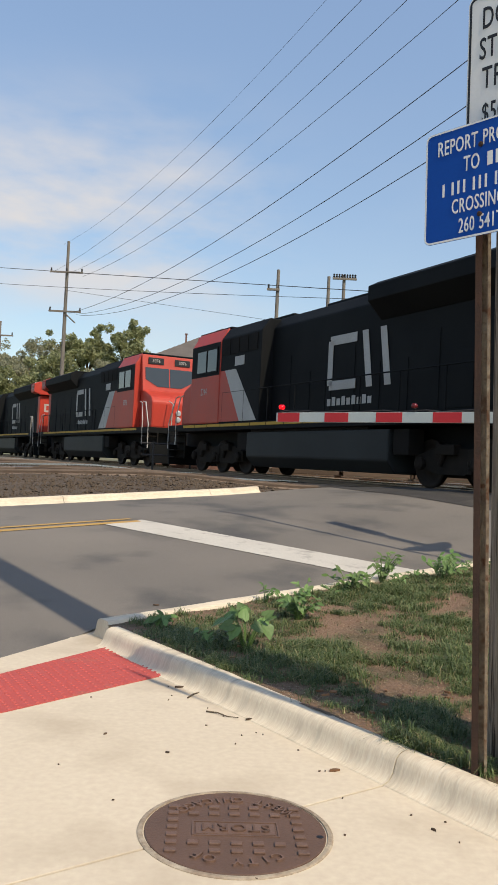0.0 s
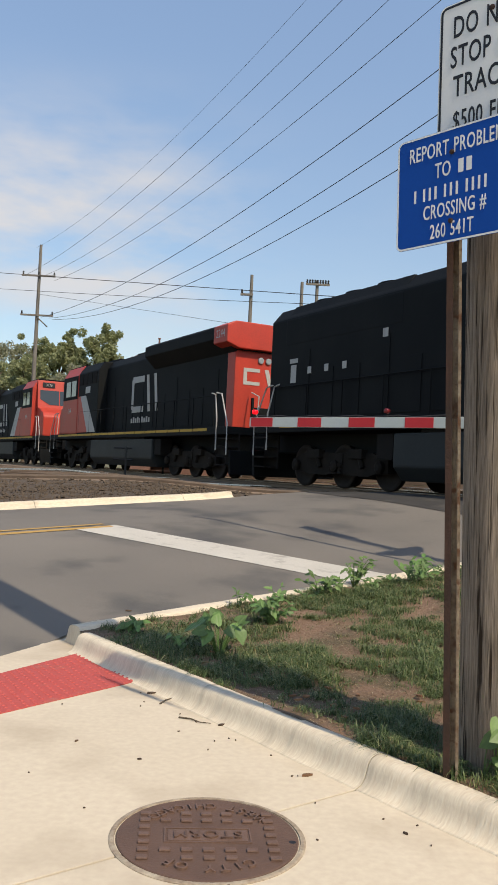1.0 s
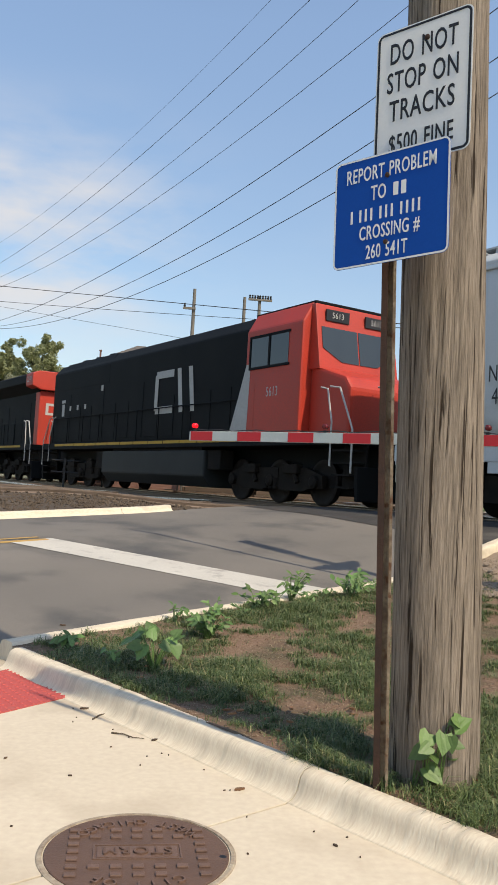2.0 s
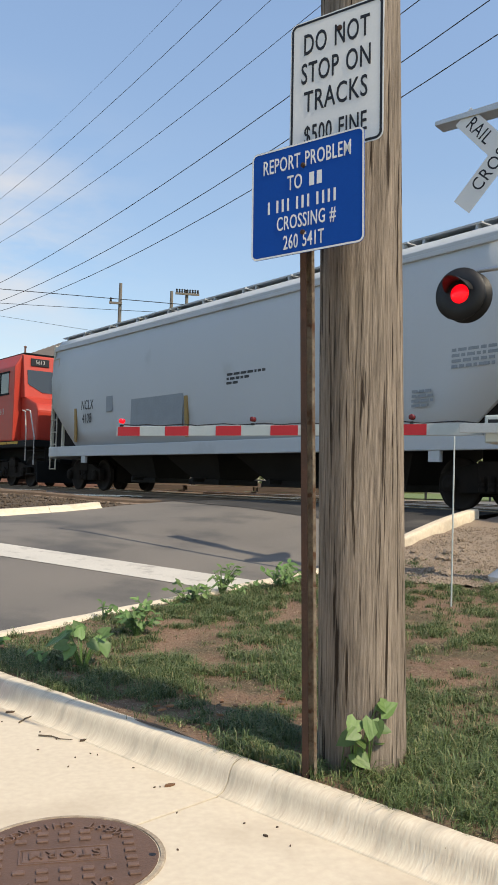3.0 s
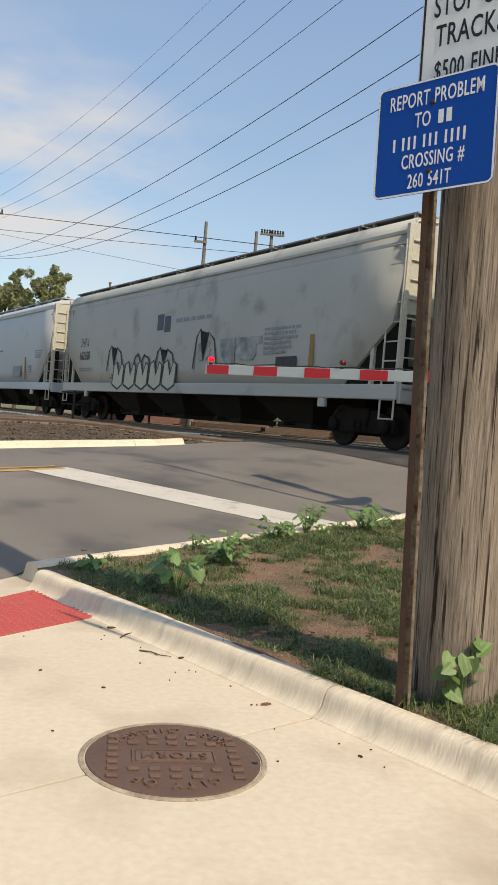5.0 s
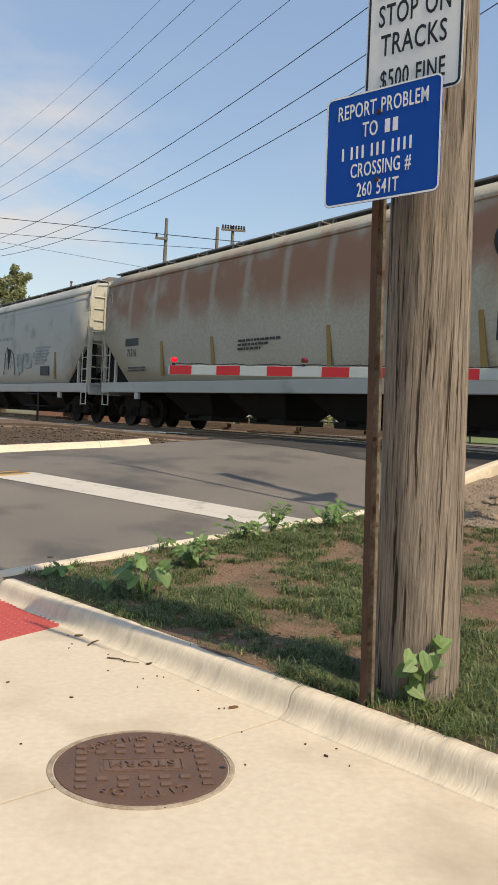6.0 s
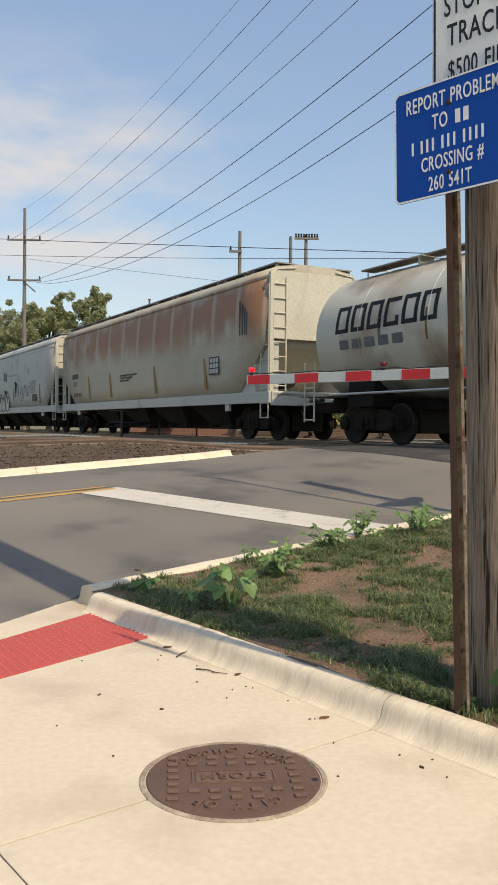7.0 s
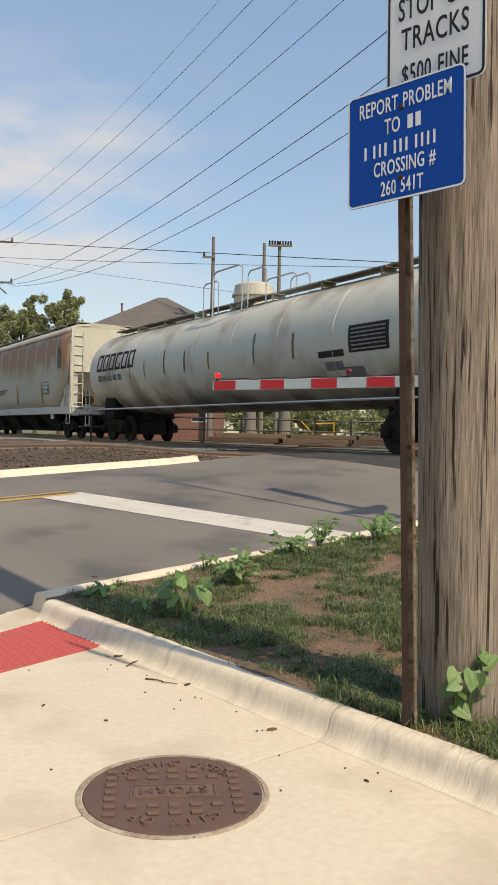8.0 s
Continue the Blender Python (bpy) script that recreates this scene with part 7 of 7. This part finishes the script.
roof = part("roof", bm, M["shingle"], house, "grey-brown hipped shingle roof")
n_course = 16
for i in range(n_course):
    f0, f1 = i / n_course, (i + 1) / n_course
    lo = [(sx * (4.9 - 4.65 * f0), sy * 4.1 * (1 - f0), 6.8 + 2.75 * f0) for sx, sy in ((-1, -1), (1, -1), (1, 1), (-1, 1))]
    hi = [(sx * (4.9 - 4.65 * f1 + 0.05), sy * (4.1 * (1 - f1) + 0.05), 6.8 + 2.75 * f1 + 0.03) for sx, sy in ((-1, -1), (1, -1), (1, 1), (-1, 1))]
    bm = bmesh.new()
    a = [bm.verts.new(p) for p in lo]
    a2 = [bm.verts.new((p[0], p[1], p[2] + 0.03)) for p in lo]
    b = [bm.verts.new(p) for p in hi]
    for k in range(4):
        bm.faces.new((a[k], a[(k + 1) % 4], a2[(k + 1) % 4], a2[k]))
        bm.faces.new((a2[k], a2[(k + 1) % 4], b[(k + 1) % 4], b[k]))
    part("shingle_course", bm, M["shingle"], roof)
bm = bmesh.new()
box(bm, -2.76, -2.64, -0.06, 0.06, 8.0, 9.1, 0.02)
box(bm, -2.79, -2.61, -0.09, 0.09, 9.05, 9.13, 0.01)
part("chimney", bm, M["brick"], house)

bm = bmesh.new()
vs = [bm.verts.new((x, y, 0.915)) for x, y in ((-14, 30), (4, 26), (14, 30), (10, 36), (-8, 38))]
bm.faces.new(vs)
tagged(part("pavement_far", bm, M["gravel"]), "pale paved strip beyond the tracks", "pavement", kind="structure")
bm = bmesh.new()
vs = [bm.verts.new((x, y, 0.94)) for x, y in ((4.5, 34.5), (40, 40), (60, 90), (4, 70))]
bm.faces.new(vs)
tagged(part("lawn", bm, M["lawn"]), "green mown lawn beyond the tracks", "lawn", kind="structure")

fence = thing("fence", "low dark metal fence with two rails beyond the tracks", "fence", Matrix.Translation((-4.0, 33.2, 0.91)))
for k in range(16):
    bm = bmesh.new()
    box(bm, k * 1.5 - 0.04, k * 1.5 + 0.04, -0.04 + 0.03 * k, 0.04 + 0.03 * k, 0, 1.15, 0.008)
    part("post", bm, M["black_paint"], fence)
for z in (0.62, 1.08):
    bm = bmesh.new()
    tube(bm, [(-0.5, 0, z), (23, 0.46, z)], 0.035, 6)
    part("rail", bm, M["black_paint"], fence)
wall_b = thing("brick_wall", "low red brick wall behind the far fence", "wall", Matrix.Translation((-3.6, 36.5, 0.91)))
brick_me = bpy.data.meshes.new("brick")
bm = bmesh.new()
box(bm, 0, 0.58, -0.12, 0.12, 0, 0.22, 0.01)
bm.to_mesh(brick_me)
bm.free()
brick_me.materials.append(M["brick"])
for r in range(6):
    for c in range(6):
        ob = new("block", brick_me)
        ob.parent = wall_b
        ob.matrix_basis = pose(c * 0.6 + 0.3 * (r % 2), 0, r * 0.235)
for x, y in ((2.7, 38.5), (4.35, 38.8)):
    tk = thing("pillar", "rough grey pillar beyond the far fence", "pillar", Matrix.Translation((x, y, 0.91)), "far pillars")
    bm = bmesh.new()
    lathe(bm, [(0.42, -0.1), (0.3, 0.3), (0.27, 1.4), (0.22, 3.2)], 12)
    part("shaft", bm, M["far_wood"], tk, smooth_shade=True)
stair = thing("stair_rail", "yellow metal stair railing beyond the tracks", "railing", Matrix.Translation((4.9, 37.0, 0.91)))
for pts in (((0, 0, 1.1), (0.9, 0, 0.2)), ((0.6, 0, 0.2), (0.6, 0, 1.0)), ((1.5, 0, 0.0), (1.5, 0, 1.1)), ((0.6, 0, 1.0), (1.5, 0, 1.05)), ((0.6, 0, 0.6), (1.5, 0, 0.6))):
    bm = bmesh.new()
    tube(bm, pts, 0.035, 6)
    part("rail", bm, M["sill_yellow"], stair)


# stacked timbers beyond the second track
pile = thing("timber_stack", "low stack of weathered brown railway timbers", "timber stack", pose(0.6, 31.4, 0.91, 0, 0, 4))
M["old_timber"] = surface("weathered_brown_timber", (0.115, 0.078, 0.054), (0.052, 0.037, 0.027), 2.5, 30, 0.9, 0.4, stretch=(0.2, 1, 1), vary=0.35)
rng = random.Random(8)
for r in range(3):
    for c in range(4):
        for d in range(3):
            bm = bmesh.new()
            x0 = c * 2.75 + rng.uniform(-0.12, 0.12) + 0.2 * r
            if c == 3 and r > 1:
                continue
            box(bm, x0, x0 + 2.6, d * 0.27 - 0.12, d * 0.27 + 0.12, r * 0.17, r * 0.17 + 0.16, 0.012)
            part("timber", bm, M["old_timber"], pile)


# a second line crossing the railway: rails and planks in the dirt
M["worn_rail"] = surface("worn_brown_rail", (0.26, 0.19, 0.14), (0.13, 0.09, 0.065), 3, 40, 0.5, 0.2, metal=0.3)


def bed_z(x, y):
    s_ = x * NX + y * NY
    return road_z(x, y) + 0.03 - 0.24 * smooth(s_, 6.5, 10.5) if s_ < 14 else 0.89


def old_rail(y0, x0, x1, bright):
    rl = thing("old_rail", "worn rail of a line crossing the dark ballast", "rail", None, "crossing rails")
    bm = bmesh.new()
    rows = []
    n = 30
    for i in range(n + 1):
        x = x0 + (x1 - x0) * i / n
        y = y0 - 0.05 * x
        z = bed_z(x, y) + 0.13
        rows.append([bm.verts.new((x, y + w, z + h)) for w, h in ((-0.07, -0.25), (-0.02, -0.1), (-0.037, -0.04), (-0.035, 0.0), (0.035, 0.0), (0.037, -0.04), (0.02, -0.1), (0.07, -0.25))])
    for a_, b_ in zip(rows, rows[1:]):
        for k in range(7):
            bm.faces.new((a_[k], a_[k + 1], b_[k + 1], b_[k]))
    bm.faces.new(rows[0][::-1])
    bm.faces.new(rows[-1])
    bmesh.ops.recalc_face_normals(bm, faces=bm.faces)
    part("rail", bm, M["rail_top"] if bright else M["worn_rail"], rl)


rng = random.Random(19)
plank_me = bpy.data.meshes.new("crossing_plank")
bm = bmesh.new()
box(bm, -1.2, 1.2, -0.12, 0.12, -0.16, 0.05, 0.012)
bm.to_mesh(plank_me)
bm.free()
plank_me.materials.append(M["old_timber"])
for y0, x1, bright in ((20.6, 3.4, False), (22.0, 5.4, False), (24.6, 8.5, True), (26.0, 9.5, False), (29.4, 10.5, False), (30.8, 10.5, True), (36.0, 10.5, False), (37.4, 10.5, True)):
    old_rail(y0, -18.0, x1, bright)
    for dy in (0.35, 0.95):
        for k in range(9):
            x = -17.0 + 2.45 * k + rng.uniform(-0.3, 0.3)
            if x > x1 - 1.5 or rng.random() < 0.15:
                continue
            y = y0 + dy - 0.05 * x
            if abs(x * NX + y * NY - TRACK_S) < 2.2 or abs(x * NX + y * NY - TRACK_S - 4.3) < 2.2:
                continue
            ob = tagged(new("crossing_plank", plank_me), "weathered brown timber laid between crossing rails", "timber", "crossing planks")
            ob.matrix_world = pose(x, y, bed_z(x, y) + 0.06, 0, 0, -2.9 + rng.uniform(-2, 2))


# ---- movement ----
def motions():
    heading = math.degrees(math.atan2(DY, DX))
    for car, u0, turn in TRAIN:
        car.scale = (1.0, 1.0, 1.02)
        rows = []
        for k in range(17):
            t = k * 0.5
            u = u0 + 13.15 * t + 0.08 * t * t
            rows.append((t, pose(*su(TRACK_S, u), RAIL_Z, 0, 0, heading + turn)))
        walk(car, rows)


motions()
